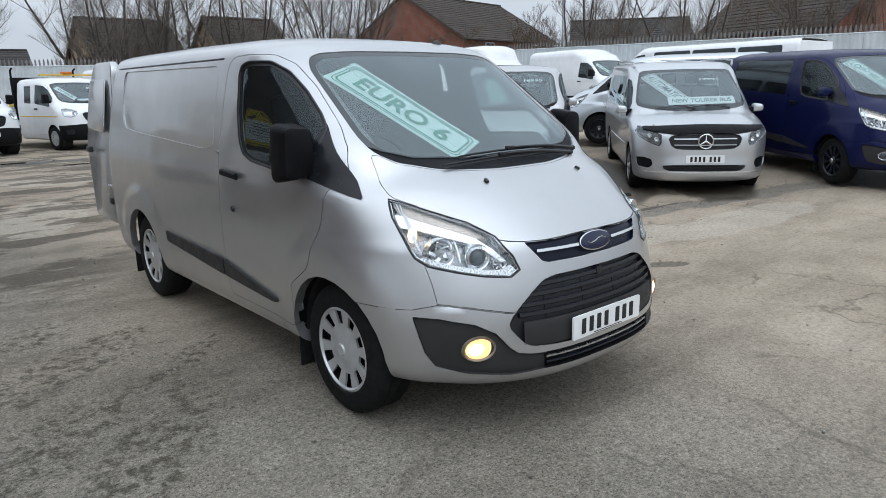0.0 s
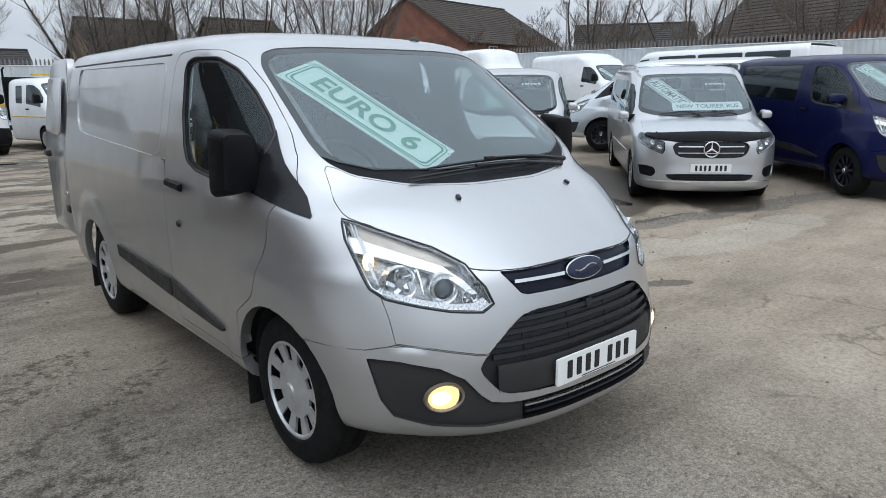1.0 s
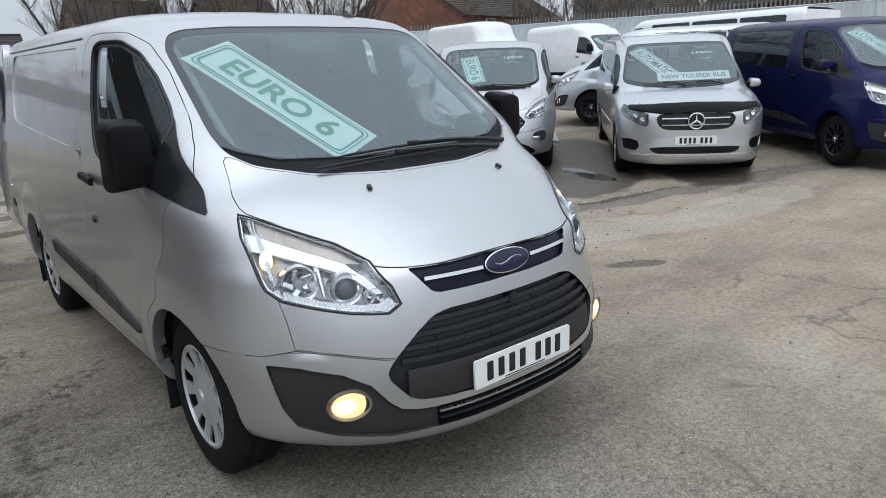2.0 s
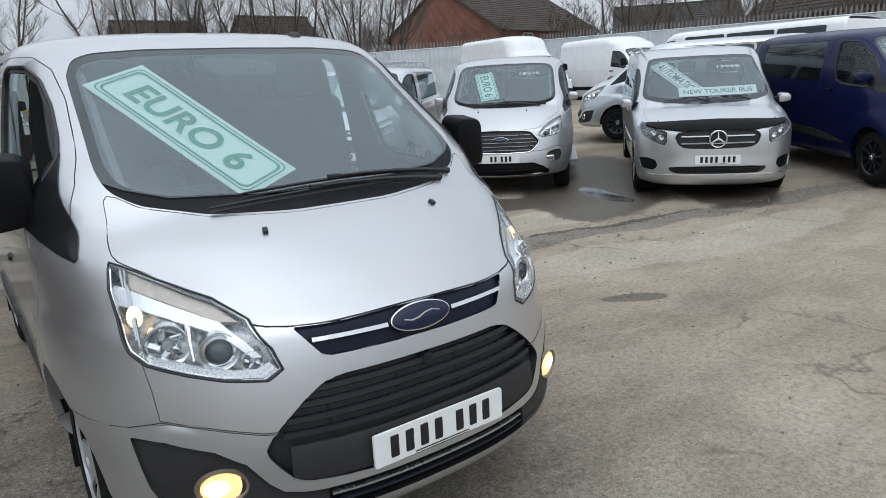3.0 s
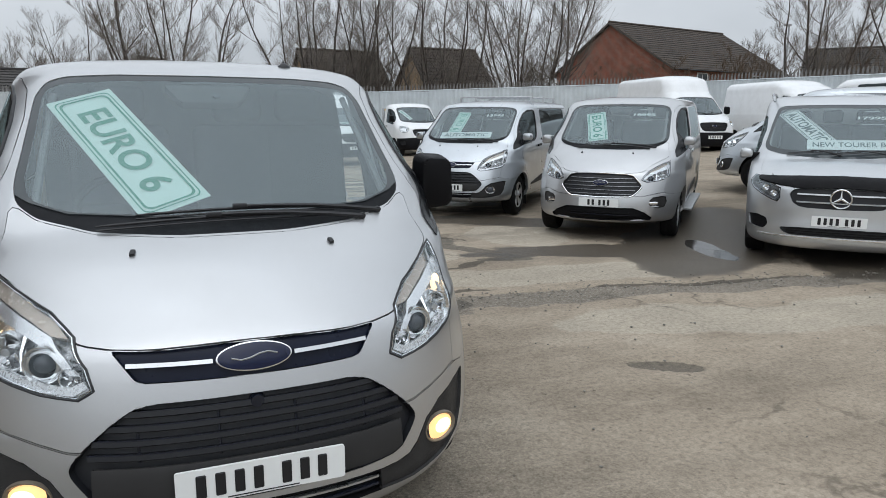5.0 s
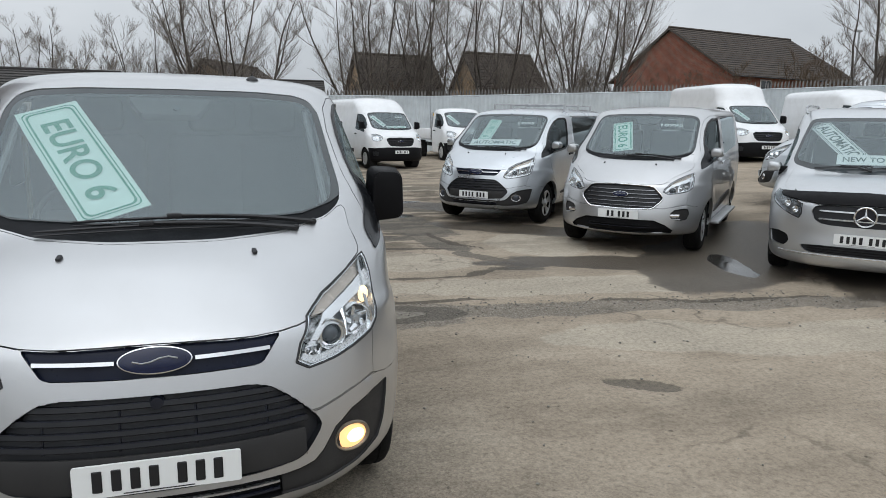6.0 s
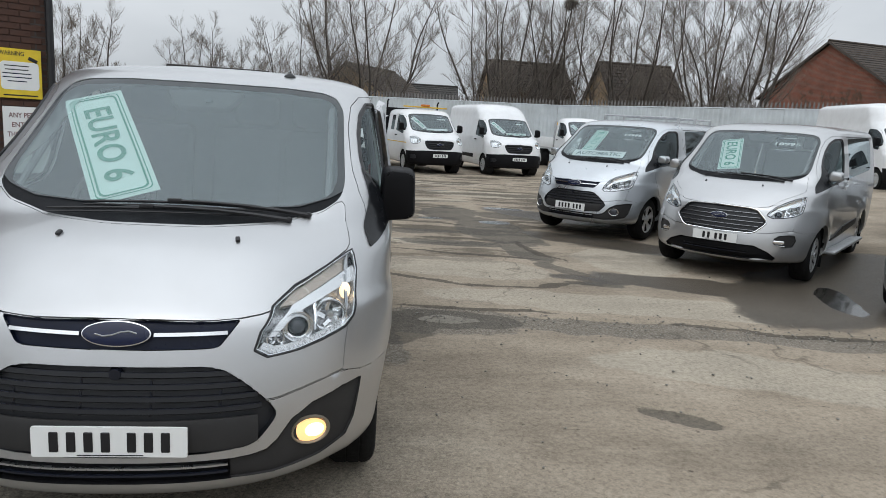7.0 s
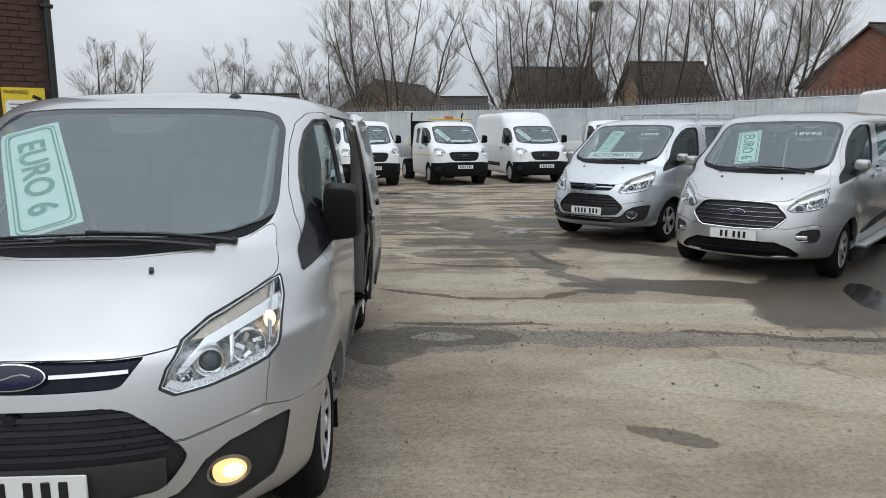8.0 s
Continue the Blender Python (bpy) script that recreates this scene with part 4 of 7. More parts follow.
    bump_poly = BUMPER_TOP + [(-x, z) for x, z in reversed(BUMPER_TOP)] + [(-1.05, .2), (1.05, .2)]
    bp = cut_out(bm, bump_poly, "xz", lambda c, n: c.y < .70)
    part("front_bumper", lip(bp, .02, .003), paint, van)
    nose = cut_out(bm, [(-.786, .670), (-.70, .657), (-.545, .624), (.545, .624), (.70, .657), (.786, .670), (.79, .76), (.80, .85), (.60, .95), (.40, .96), (-.40, .96), (-.60, .95), (-.80, .85), (-.79, .76)], "xz", facing(.62))
    part("nose_panel", lip(nose, .02, .003), paint, van)
    # flanks
    for s in (-1, 1):
        if rear_glass:
            rw = cut_out(bm, rounded([(2.20, 1.235), (2.20, 1.735), (2.26, 1.765), (3.98, 1.785), (4.02, 1.70), (3.98, 1.36), (3.90, 1.31)], .03, 2), "yz", on_side(s))
            part("rear_window", lip(offset(rw, -.003), .01), "tinted", van, "dark tinted side window")
        else:
            if not (open_doors and s > 0):
                bl = cut_out(bm, rounded(BLANK, .03, 2), "yz", on_side(s))
                part("side_panel", lip(offset(bl, -.007), -.009), paint, van)
        if open_doors and s > 0:
            sd = cut_out(bm, rounded(SLIDER, .03, 2), "yz", on_side(s))
            blank = cut_out(sd, rounded([(2.20, 1.27), (3.18, 1.295), (3.18, 1.74), (2.22, 1.735)], .04, 3), "yz")
            body_door = part("sliding_door", solid(lip(sd, .0, .002), .045), paint, van, "open sliding door, slid back")
            body_door.location = (.085, 1.06, 0)
            part("door_panel", solid(offset(blank, -.006), .03), paint, body_door)
            part("door_card", prism_bm(rounded([(2.16, .40), (3.22, .40), (3.22, 1.72), (2.16, 1.72)], .05, 3), "yz", .80, .895, .01), "inner_grey", body_door)
            hb = bar_on(lambda a, c: skin.flank(a, c, 1, .010), [(2.22 + .2 * k / 6, 1.13) for k in range(7)], .036, .024, 0)
            part("door_handle", hb, "black_plastic", body_door)
            part("slide_arm", box_bm(.80, .94, 2.15, 2.30, .36, .40, .008), "black_plastic", body_door)
        for poly in (TRIM_REAR, TRIM_FRONT):
            ys = [p[0] for p in poly]
            tp = rounded(poly, .012, 2)
            b2 = shell_bm(MID_VAN, 2, side=20)
            pc = cut_out(b2, tp, "yz", on_side(s))
            b2.free()
            t = part("side_trim", solid(offset(pc, .014), .014), "grey_plastic", van, "dark plastic rubbing strip")
            if open_doors and s > 0 and poly is TRIM_REAR:
                t.location = (.085, 1.06, 0)
        part("roof_moulding", bar_on(lambda a, c: skin.flank(a, c, s), [(2.14 + 2.05 * k / 10, 1.783 + .004 * k / 10) for k in range(11)], .010, .004), "ink", van)
        mirror(van, s, 1.10, 1.30, boxy_mirror, mirrors)
        for c, st in ((ARCH_F, wheels), (ARCH_R, wheels)):
            wheel(van, s * .925, c[0] - .01, .335, st)
            part("mud_flap", box_bm(s * .74, s * .945, c[0] + .385, c[0] + .40, .13, .36, .006), "rubber", van)
        part("sill", box_bm(s * .86, s * .935, 1.28, 3.28, .285, .345, .02), paint if not steps else "black_plastic", van)
        if steps:
            part("side_step", box_bm(s * .93, s * 1.08, 1.35, 3.30, .30, .345, .018), "galv", van)
    # back, floor and cab fittings
    part("floor_pan", box_bm(-.84, .84, .55, 4.33, .30, .34, .01), "dark_inside", van)
    part("bulkhead", prism_bm([(-.80, .34), (.80, .34), (.80, 1.50), (.76, 1.74), (.68, 1.85), (.45, 1.905), (-.45, 1.905), (-.68, 1.85), (-.76, 1.74), (-.80, 1.50)], "xz", 2.06, 2.10, .01) if not rear_glass else box_bm(-.5, .5, 3.5, 3.55, .34, 1.2, .01), "dark_inside", van)
    part("dashboard", prism_bm(rounded([(.80, 1.16), (.86, 1.19), (1.08, 1.195), (1.16, 1.15), (1.14, .95), (.86, .80)], .03, 3), "yz", -.80, .80, .01), "seat_cloth", van)
    st = new("steering_wheel")
    st.parent = van
    ringp = [Vector((-.40 + .19 * math.cos(a), 0, .19 * math.sin(a))) for a in (2 * math.pi * k / 24 for k in range(25))]
    tilt = Matrix.Translation((0, 1.22, 1.20)) @ Matrix.Rotation(radians(-38), 4, "X")
    part("wheel_rim", tube_bm([tilt @ p for p in ringp], .016, 8, caps=False), "ink", st)
    part("wheel_hub", moved(box_bm(-.56, -.24, -.02, .02, -.04, .04, .015), tilt), "ink", st)
    for x in (-.42, .18, .52):
        seat(van, x, 1.55)
    # wipers, washer jets, aerial, mirror pod
    wipers(van, skin, [((-.33, 1.240), (.41, 1.242), (.60, 1.226)), ((-.46, 1.210), (.34, 1.224), (.52, 1.208))])
    for s in (-1, 1):
        p, n = skin.front(s * .342, 1.152, .004)
        part("washer_jet", moved(box_bm(-.009, .009, -.014, .014, -.006, .008, .004), Matrix.Translation(p) @ n.to_track_quat("Z", "Y").to_matrix().to_4x4()), "ink", van)
    p, n = skin.front(0, 1.735, -.035)
    pod = part("mirror_pod", moved(prism_bm(rounded([(-.13, -.075), (.13, -.075), (.19, .05), (.19, .07), (-.19, .07), (-.19, .05)], .03, 3), "xz", -.02, .02, .01), Matrix.Translation(p) @ n.to_track_quat("-Y", "Z").to_matrix().to_4x4()), "ink", van)
    part("camera_eye", moved(lathe_bm([(0, -.030), (.016, -.028), (.020, -.018)], 16), Matrix.Translation(p) @ n.to_track_quat("-Y", "Z").to_matrix().to_4x4() @ Matrix.Translation((.03, 0, -.03))), "projector", pod)
    # tail: rounded rear face with its frame
    part("tail_frame", box_bm(-.82, .82, 4.30, 4.33, .34, .50, .01), paint, van)
    if not open_doors:
        part("tail_door", prism_bm(rounded([(-.86, .40), (.86, .40), (.83, 1.2), (.74, 1.84), (-.74, 1.84), (-.83, 1.2)], .06, 4), "xz", 4.37, 4.43, .015), paint, van)
    else:
        for s in (-1, 1):
            # barn doors swung out behind the flanks
            dr = prism_bm(rounded([(0, .50), (.74, .50), (.76, .8), (.76, 1.2), (.70, 1.80), (.60, 1.86), (.08, 1.86), (.0, 1.80)], .06, 4), "xz", -.03, .03, .012)
            for v in dr.verts:
                lean = .10 * max(0, (v.co.z - 1.15) / .7) ** 1.3
                v.co = Vector((s * (.935 - lean) + s * v.co.y, 4.335 + v.co.x * (.92 - .14 * max(0, v.co.z - 1.15)), v.co.z))
            bmesh.ops.recalc_face_normals(dr, faces=dr.faces)
            rd = part("rear_door", dr, paint, van, "rear barn door swung open")
            pan = prism_bm(rounded([(4.47, 1.27), (4.98, 1.30), (4.94, 1.72), (4.48, 1.72)], .05, 4), "yz", s * .966, s * .974, .004)
            for v in pan.verts:
                v.co.x -= s * .10 * max(0, (v.co.z - 1.15) / .7) ** 1.3
            part("door_panel", pan, paint, rd)
            part("door_handle", box_bm(s * .96, s * .995, 4.86, 4.98, 1.09, 1.14, .01), "ink", rd)
            part("door_light", box_bm(s * .955, s * .975, 4.43, 4.53, .80, .835, .008), "chrome", rd)
            part("plate_recess", box_bm(s * .955, s * .970, 4.44, 4.54, .66, .72, .008), "ink", rd)
        for s in (-1, 1):
            part("tail_light", box_bm(s * .86, s * .945, 4.31, 4.40, .75, 1.25, .02), "red_lens", van)
    if open_doors:
        part("load_lining", box_bm(-.84, -.82, 2.12, 4.25, .36, 1.66), "ply", van)
        base, no, _, _ = skin.tree.ray_cast(Vector((.40, 1.68, 3)), Vector((0, 0, -1)))
        part("aerial_base", moved(lathe_bm([(0, -.022), (.012, -.02), (.030, -.006), (.034, .003)], 16), Matrix.Translation(base) @ Matrix.Rotation(radians(-90), 4, "X")), "ink", van)
        part("aerial_stub", tube_bm([base, base + Vector((0, .01, .03))], .005, 6), "ink", van)
    if rack:
        for y in (2.3, 3.1, 3.9):
            bar = [(-.72, y, 1.99), (.72, y, 1.99)]
            part("roof_bar", tube_bm(bar, .016, 8), "galv", van)
            for s in (-1, 1):
                part("rack_foot", box_bm(s * .68, s * .72, y - .02, y + .02, 1.86, 2.0, .006), "galv", van)
    bmesh.ops.remove_doubles(bm, verts=bm.verts, dist=.0012)
    # near-black copy of the shell, added so that the interior reads as shaded
    inner = bm.copy()
    bmesh.ops.delete(inner, geom=[f for f in inner.faces if f.calc_center_median().y < .55 or f.calc_center_median().z < .4], context="FACES")
    offset(inner, -.022)
    bmesh.ops.reverse_faces(inner, faces=inner.faces)
    part("inner_lining", inner, "dark_inside", van)
    for s in (-1, 1):
        for c in (ARCH_F, ARCH_R):
            lip(bm, .05, 0, lambda q: q.x * s > .5 and abs(math.hypot(q.y - c[0], q.z - c[1]) - ARCH) < .012)
    body = part("body", lip(bm, .015, 0, lambda c: c.z > .3 and c.y < 4.2), paint, van)
    return van, skin


def place_all(before, m):
    """Moves the top-level things made since before by m (signs lie on a windscreen)."""
    for ob in list(scene.collection.objects):
        if ob not in before and ob.parent is None:
            ob.matrix_basis = m @ ob.matrix_basis


M["inner_grey"] = plain("inner_grey", (0.16, 0.165, 0.17), 0.45, 0.3)
M["slat_metal"] = plain("slat_metal", (0.30, 0.305, 0.315), 0.3, 0.9, vary=0.05)
# border black lifted to grey, carrying the glass's sky sheen in its colour
M["screen_band"] = plain("screen_band", (0.050, 0.058, 0.062), 0.08, spec=0.5)
M["handle_dish"] = plain("handle_dish", (0.35, 0.355, 0.365), 0.35, 0.6)
M["sail_black"] = plain("sail_black", (0.010, 0.011, 0.013), 0.22, spec=0.3)
M["grille_black"] = plain("grille_black", (0.008, 0.009, 0.012), 0.5)
M["ply"] = plain("plywood_lining", (0.30, 0.23, 0.15), 0.7, vary=0.2, scale=9)

# the silver panel van in the middle of the yard
hero, hero_skin = mid_van(Matrix.Identity(4), "silver", "silver panel van with doors open and fog lamps lit", lit=True, open_doors=True, group="vans for sale in the yard")
card(hero_skin, "windscreen_sign", -.364, 1.498, -63.7, .825, .28, "EURO 6", "sign_mint", "sign_green", "pale green windscreen card lettered in dark green", text_w=.70, text_h=.46, weight=.022)


def rise_at(x):
    """The yard climbs gently to the east."""
    return .05 * max(0.0, x - 6.2) if x < 24 else .89


def stand(x, y, turn, lift=None, tip=0.0):
    return pose(x, y, rise_at(x) if lift is None else lift, tip, 0, turn)


def with_cards(make, m):
    """Builds a vehicle and its windscreen cards at the origin, then stands them all at m."""
    before = set(scene.collection.objects)
    out = make()
    place_all(before, m)
    return out


# two silver vans and a dark blue one in the near row
def facelift():
    v, sk = mid_van(Matrix.Identity(4), "silver", "silver minibus with chrome slatted grille and side steps", rear_glass=True, face="new", wheels=TWIN_ALLOY, mirrors="silver", steps=True, boxy_mirror=False)
    card(sk, "windscreen_sign", -.27, 1.505, -77, .66, .27, "EURO 6", "sign_pale", "sign_green", "pale green windscreen card with dark lettering", text_w=.78, text_h=.5, border_in=.012, weight=.02)
    price(sk, .36, 1.66, "18995", "white price figures on the windscreen")


def kombi():
    v, sk = mid_van(Matrix.Identity(4), "silver_warm", "silver van with roof bars and dark side windows", rear_glass=True, wheels=ALLOY_WHEEL, mirrors="silver_warm", rack=True, boxy_mirror=False)
    card(sk, "windscreen_sign", -.25, 1.55, -93, .58, .24, "EURO 6", "sign_pale", "sign_green", "pale green windscreen card with dark lettering", text_w=.8, text_h=.5, border_in=.012, weight=.02)
    card(sk, "windscreen_sign", -.02, 1.335, 2, .92, .17, "AUTOMATIC", "sign_paper", "sign_ink", "long pale card low in the windscreen", screen_gap=-.0065, text_w=.86, text_h=.56, border_in=.0, weight=.012)
    price(sk, .36, 1.66, "13995", "white price figures on the windscreen")


def blue_van():
    v, sk = mid_van(Matrix.Identity(4), "blue", "dark blue van with tinted windows and black alloys", rear_glass=True, wheels=DARK_ALLOY, mirrors="blue", boxy_mirror=False)
    card(sk, "windscreen_sign", -.30, 1.52, -62, .86, .24, "LOW MILEAGE", "sign_paper", "sign_green", "pale windscreen card lettered in green", text_w=.86, text_h=.5, border_in=.012, weight=.02)
    card(sk, "windscreen_sign", .12, 1.31, 4, .70, .12, "", "sign_paper", "sign_green", "long pale card low in the windscreen", border_in=.0)


def plain_silver():
    mid_van(Matrix.Identity(4), "silver_warm", "silver van standing behind the front row", rear_glass=True, wheels=DARK_ALLOY, boxy_mirror=False)


with_cards(facelift, stand(5.08, 5.45, -46, .0, .8))
with_cards(kombi, stand(4.1, 8.25, -46, .0, .5))
with_cards(blue_van, stand(8.32, .71, -36.5, .10, .8))
with_cards(plain_silver, stand(10.46, 8.90, -145, .275))

# ---- the tall silver people carrier ----
CARRIER = [
    (.10, .20, .80, .56, 0, 5.0, 3.2), (.02, .23, .88, .58, 0, 5.03, 3.2), (-.02, .30, .915, .58, 0, 5.05, 3.2), (-.02, .42, .93, .58, 0, 5.06, 3.2), (-.005, .55, .94, .58, 0, 5.06, 3.2),
    (.0, .66, .945, .58, 0, 5.06, 3.2), (.01, .78, .95, .60, 0, 5.06, 3.2), (.03, .88, .953, .62, .01, 5.06, 3.2), (.08, .94, .955, .64, .03, 5.06, 3.2), (.20, .99, .955, .62, .045, 5.06, 3.2),
    (.42, 1.055, .953, .56, .05, 5.06, 3.2), (.66, 1.11, .95, .53, .055, 5.06, 3.2), (.86, 1.15, .945, .55, .05, 5.05, 3.4), (1.0, 1.225, .93, .56, .03, 5.04, 4), (1.2, 1.36, .905, .56, .02, 5.02, 5),
    (1.45, 1.52, .875, .54, .02, 5.0, 5), (1.70, 1.68, .855, .50, .02, 4.97, 5), (1.84, 1.755, .838, .47, .02, 4.94, 5), (1.94, 1.800, .815, .45, .015, 4.92, 4), (2.06, 1.835, .755, .4, .01, 4.85, 3),
    (2.22, 1.850, .60, .34, 0, 4.75, 2.6), (2.4, 1.856, .35, .3, 0, 4.7, 2.6), (2.6, 1.86, .001, .2, 0, 4.6, 2.6),
]


def carrier(m, label):
    van = thing("people_carrier", m, label, "people carrier", "vans for sale in the yard")
    bm = shell_bm(CARRIER, 3, rise=.02)
    skin = Skin(bm)
    paint = "silver_light"
    for s in (-1, 1):
        for c in ((.90, .335), (4.10, .335)):
            cut_out(bm, circle(c, .365), "yz", on_side(s, .5)).free()
            liner = bmesh.new()
            ring = [(c[0] + .375 * math.cos(a), c[1] + .375 * math.sin(a)) for a in (math.pi * (-.12 + 1.24 * k / 20) for k in range(21))]
            inn = [liner.verts.new((s * .58, *p)) for p in ring]
            out = [liner.verts.new((s * .915, *p)) for p in ring]
            for k in range(20):
                liner.faces.new((inn[k], inn[k + 1], out[k + 1], out[k]))
            liner.faces.new(inn)
            part("arch_liner", liner, "dark_inside", van)
            wheel(van, s * .92, c[0], .335, TWIN_ALLOY)
    sc = cut_out(bm, rounded(sym([(0, 1.755), (.45, 1.75), (.63, 1.742), (.705, 1.715), (.765, 1.50), (.815, 1.27), (.79, 1.215), (.62, 1.175), (.3, 1.150), (0, 1.145)]), .03, 3), "xz", facing(2.2))
    inn = cut_out(sc, rounded(sym([(0, 1.72), (.40, 1.715), (.62, 1.705), (.672, 1.685), (.732, 1.50), (.775, 1.295), (.75, 1.26), (.60, 1.235), (.3, 1.212), (0, 1.208)]), .03, 3), "xz")
    part("windscreen_border", lip(offset(sc, -.004), .01), "screen_band", van)
    part("windscreen", offset(inn, -.004), "windscreen_sheen", van, "tinted windscreen").visible_shadow = False
    for s in (-1, 1):
        for poly, glass in (([(2.02, 1.62), (1.86, 1.60), (1.60, 1.45), (1.36, 1.27), (1.30, 1.17), (1.42, 1.14), (2.05, 1.16)], "side_glass"), ([(2.14, 1.165), (2.12, 1.63), (2.20, 1.66), (3.20, 1.66), (3.20, 1.18)], "tinted"), ([(3.30, 1.185), (3.30, 1.66), (4.30, 1.65), (4.52, 1.55), (4.55, 1.21)], "tinted")):
            w = cut_out(bm, rounded(poly, .04, 3), "yz", on_side(s, .45))
            part("side_window", lip(offset(w, -.003), .012), glass, van)
        part("window_line", bar_on(lambda a, c: skin.flank(a, c, s), [(1.35 + 3.2 * k / 10, 1.13 + .025 * k / 10) for k in range(11)], .016, .008), "chrome_dull", van)
        mirror(van, s, 1.28, 1.16, False, paint, .90)
        hp = cut_turned(bm, [(.99, .968), (.90, .965), (.72, .938), (.56, .895), (.485, .865), (.470, .76), (.49, .715), (.56, .735), (.70, .785), (.86, .845), (.96, .905)], s)
        headlamp(van, hp, False, s, False, "lamp_grey")
        for (u, z, r) in ((.66, .805, .034), (.80, .86, .034)):
            p = Vector((s * (.66 if u < .7 else .75), .215 if u < .7 else .30, z))
            aim = Vector((s * .3, -1, 0)).normalized()
            q, n = skin.front(p.x, z, -.02)
            part("lamp_reflector", moved(lathe_bm([(0, .02), (r * .6, .01), (r, -.012), (r + .005, .01)], 22), Matrix.Translation(q) @ aim.to_track_quat("-Y", "Z").to_matrix().to_4x4()), "reflector", van)
        fo = cut_turned(bm, rounded([(.90, .535), (.72, .550), (.59, .525), (.56, .45), (.62, .395), (.86, .41)], .03, 3), s)
        part("fog_panel", lip(offset(fo, -.016), -.018), "black_plastic", van)
        part("roof_rail", tube_bm([(s * .76, 1.98, 1.80), (s * .785, 2.08, 1.875), (s * .79, 2.6, 1.90), (s * .785, 4.3, 1.89), (s * .75, 4.5, 1.82)], .016, 8), "chrome_dull", van)
        part("side_moulding", bar_on(lambda a, c: skin.flank(a, c, s), [(1.40 + 2.2 * k / 8, .62) for k in range(9)], .03, .012), paint, van)
        for y in (1.98, 2.28):
            hb = bar_on(lambda a, c: skin.flank(a, c, s, .012), [(y - .1 + .2 * k / 4, 1.03) for k in range(5)], .03, .02, 0)
            part("door_handle", hb, paint, van)
    gp = cut_out(bm, rounded(sym([(0, .882), (.38, .876), (.46, .858), (.495, .81), (.46, .72), (.40, .680), (.31, .668), (0, .662)]), .02, 3), "xz", facing(.6))
    gr = part("grille", lip(offset(gp, -.025), -.027), "grille_black", van, "black grille with broad silver bars")
    for z in (.730, .815):
        part("grille_slat", bar_on(lambda a, c: skin.front(a, c, -.02), [(-.42 + .84 * i / 12, z) for i in range(13)], .023, .022), "chrome", gr)
    p = skin.front(0, .78, .012)[0]
    em = new("badge")
    em.parent = van
    ring = [p + Vector((.098 * math.cos(a), 0, .098 * math.sin(a))) for a in (2 * math.pi * k / 32 for k in range(33))]
    part("badge_rim", tube_bm(ring, .011, 8, caps=False), "chrome", em)
    part("badge_field", moved(lathe_bm([(0, .004), (.095, .006), (.095, .012)], 28), Matrix.Translation(p)), "gloss_black", em)
    for k in range(3):
        a = math.pi / 2 + 2 * math.pi * k / 3
        part("badge_arm", tube_bm([p + Vector((0, -.006, 0)), p + Vector((.094 * math.cos(a), -.002, .094 * math.sin(a)))], .01, 6, radii=[.017, .004]), "chrome", em)
    lo = cut_out(bm, rounded(sym([(0, .455), (.40, .452), (.57, .44), (.54, .39), (.47, .365), (0, .36)]), .02, 2), "xz", facing(.6))
    li = part("lower_intake", lip(offset(lo, -.02), -.022), "grille_black", van)
    for k in range(3):
        part("intake_bar", bar_on(lambda a, c: skin.front(a, c, -.014), [(-.50 + 1.0 * i / 10, .385 + .026 * k) for i in range(11)], .007, .010), "black_plastic", li)
    part("bumper_line", bar_on(lambda a, c: skin.front(a, c), [(-.78 + 1.56 * i / 20, .345) for i in range(21)], .012, .010), "chrome", van)
    # dark stone guard along the bonnet's leading edge
    g = shell_bm(CARRIER, 3, rise=.02)
    gd = cut_out(g, rounded(sym([(0, .985), (.40, .975), (.66, .960), (.80, .955), (.82, .925), (.70, .905), (.50, .885), (.44, .875), (0, .885)]), .02, 2), "xz", facing(.75))
    g.free()
    part("bonnet_guard", solid(offset(gd, .028), .024), "black_plastic", van, "black stone guard on the bonnet edge")
    bon = cut_out(bm, sym([(0, 1.14), (.3, 1.145), (.6, 1.168), (.76, 1.205), (.80, 1.11), (.82, 1.02), (.795, .985), (.70, .972), (.5, .93), (.44, .89), (0, .90)]), "xz", facing(1.2))
    part("bonnet", lip(bon, .03, .002), paint, van)
    number_plate(van, -.03, .535)
    wipers(van, skin, [((-.56, 1.175), (.02, 1.215), (.0, 1.17)), ((-.10, 1.180), (.50, 1.215), (.52, 1.175))])
    part("dashboard", prism_bm(rounded([(1.0, 1.10), (1.1, 1.15), (1.3, 1.15), (1.35, .8), (1.05, .75)], .03, 3), "yz", -.75, .75, .01), "seat_cloth", van)
    for x, y in ((-.42, 1.85), (.42, 1.85), (-.42, 2.8), (.42, 2.8), (0, 2.8)):
        seat(van, x, y, .85)
    part("floor_pan", box_bm(-.80, .80, .6, 4.9, .26, .30, .01), "dark_inside", van)
    part("tail_door", prism_bm(rounded([(-.84, .40), (.84, .40), (.80, 1.2), (.72, 1.74), (-.72, 1.74), (-.80, 1.2)], .06, 4), "xz", 4.96, 5.02, .015), paint, van)
    part("body", lip(bm, .015, 0, lambda c: c.z > .3), paint, van)
    return van, skin


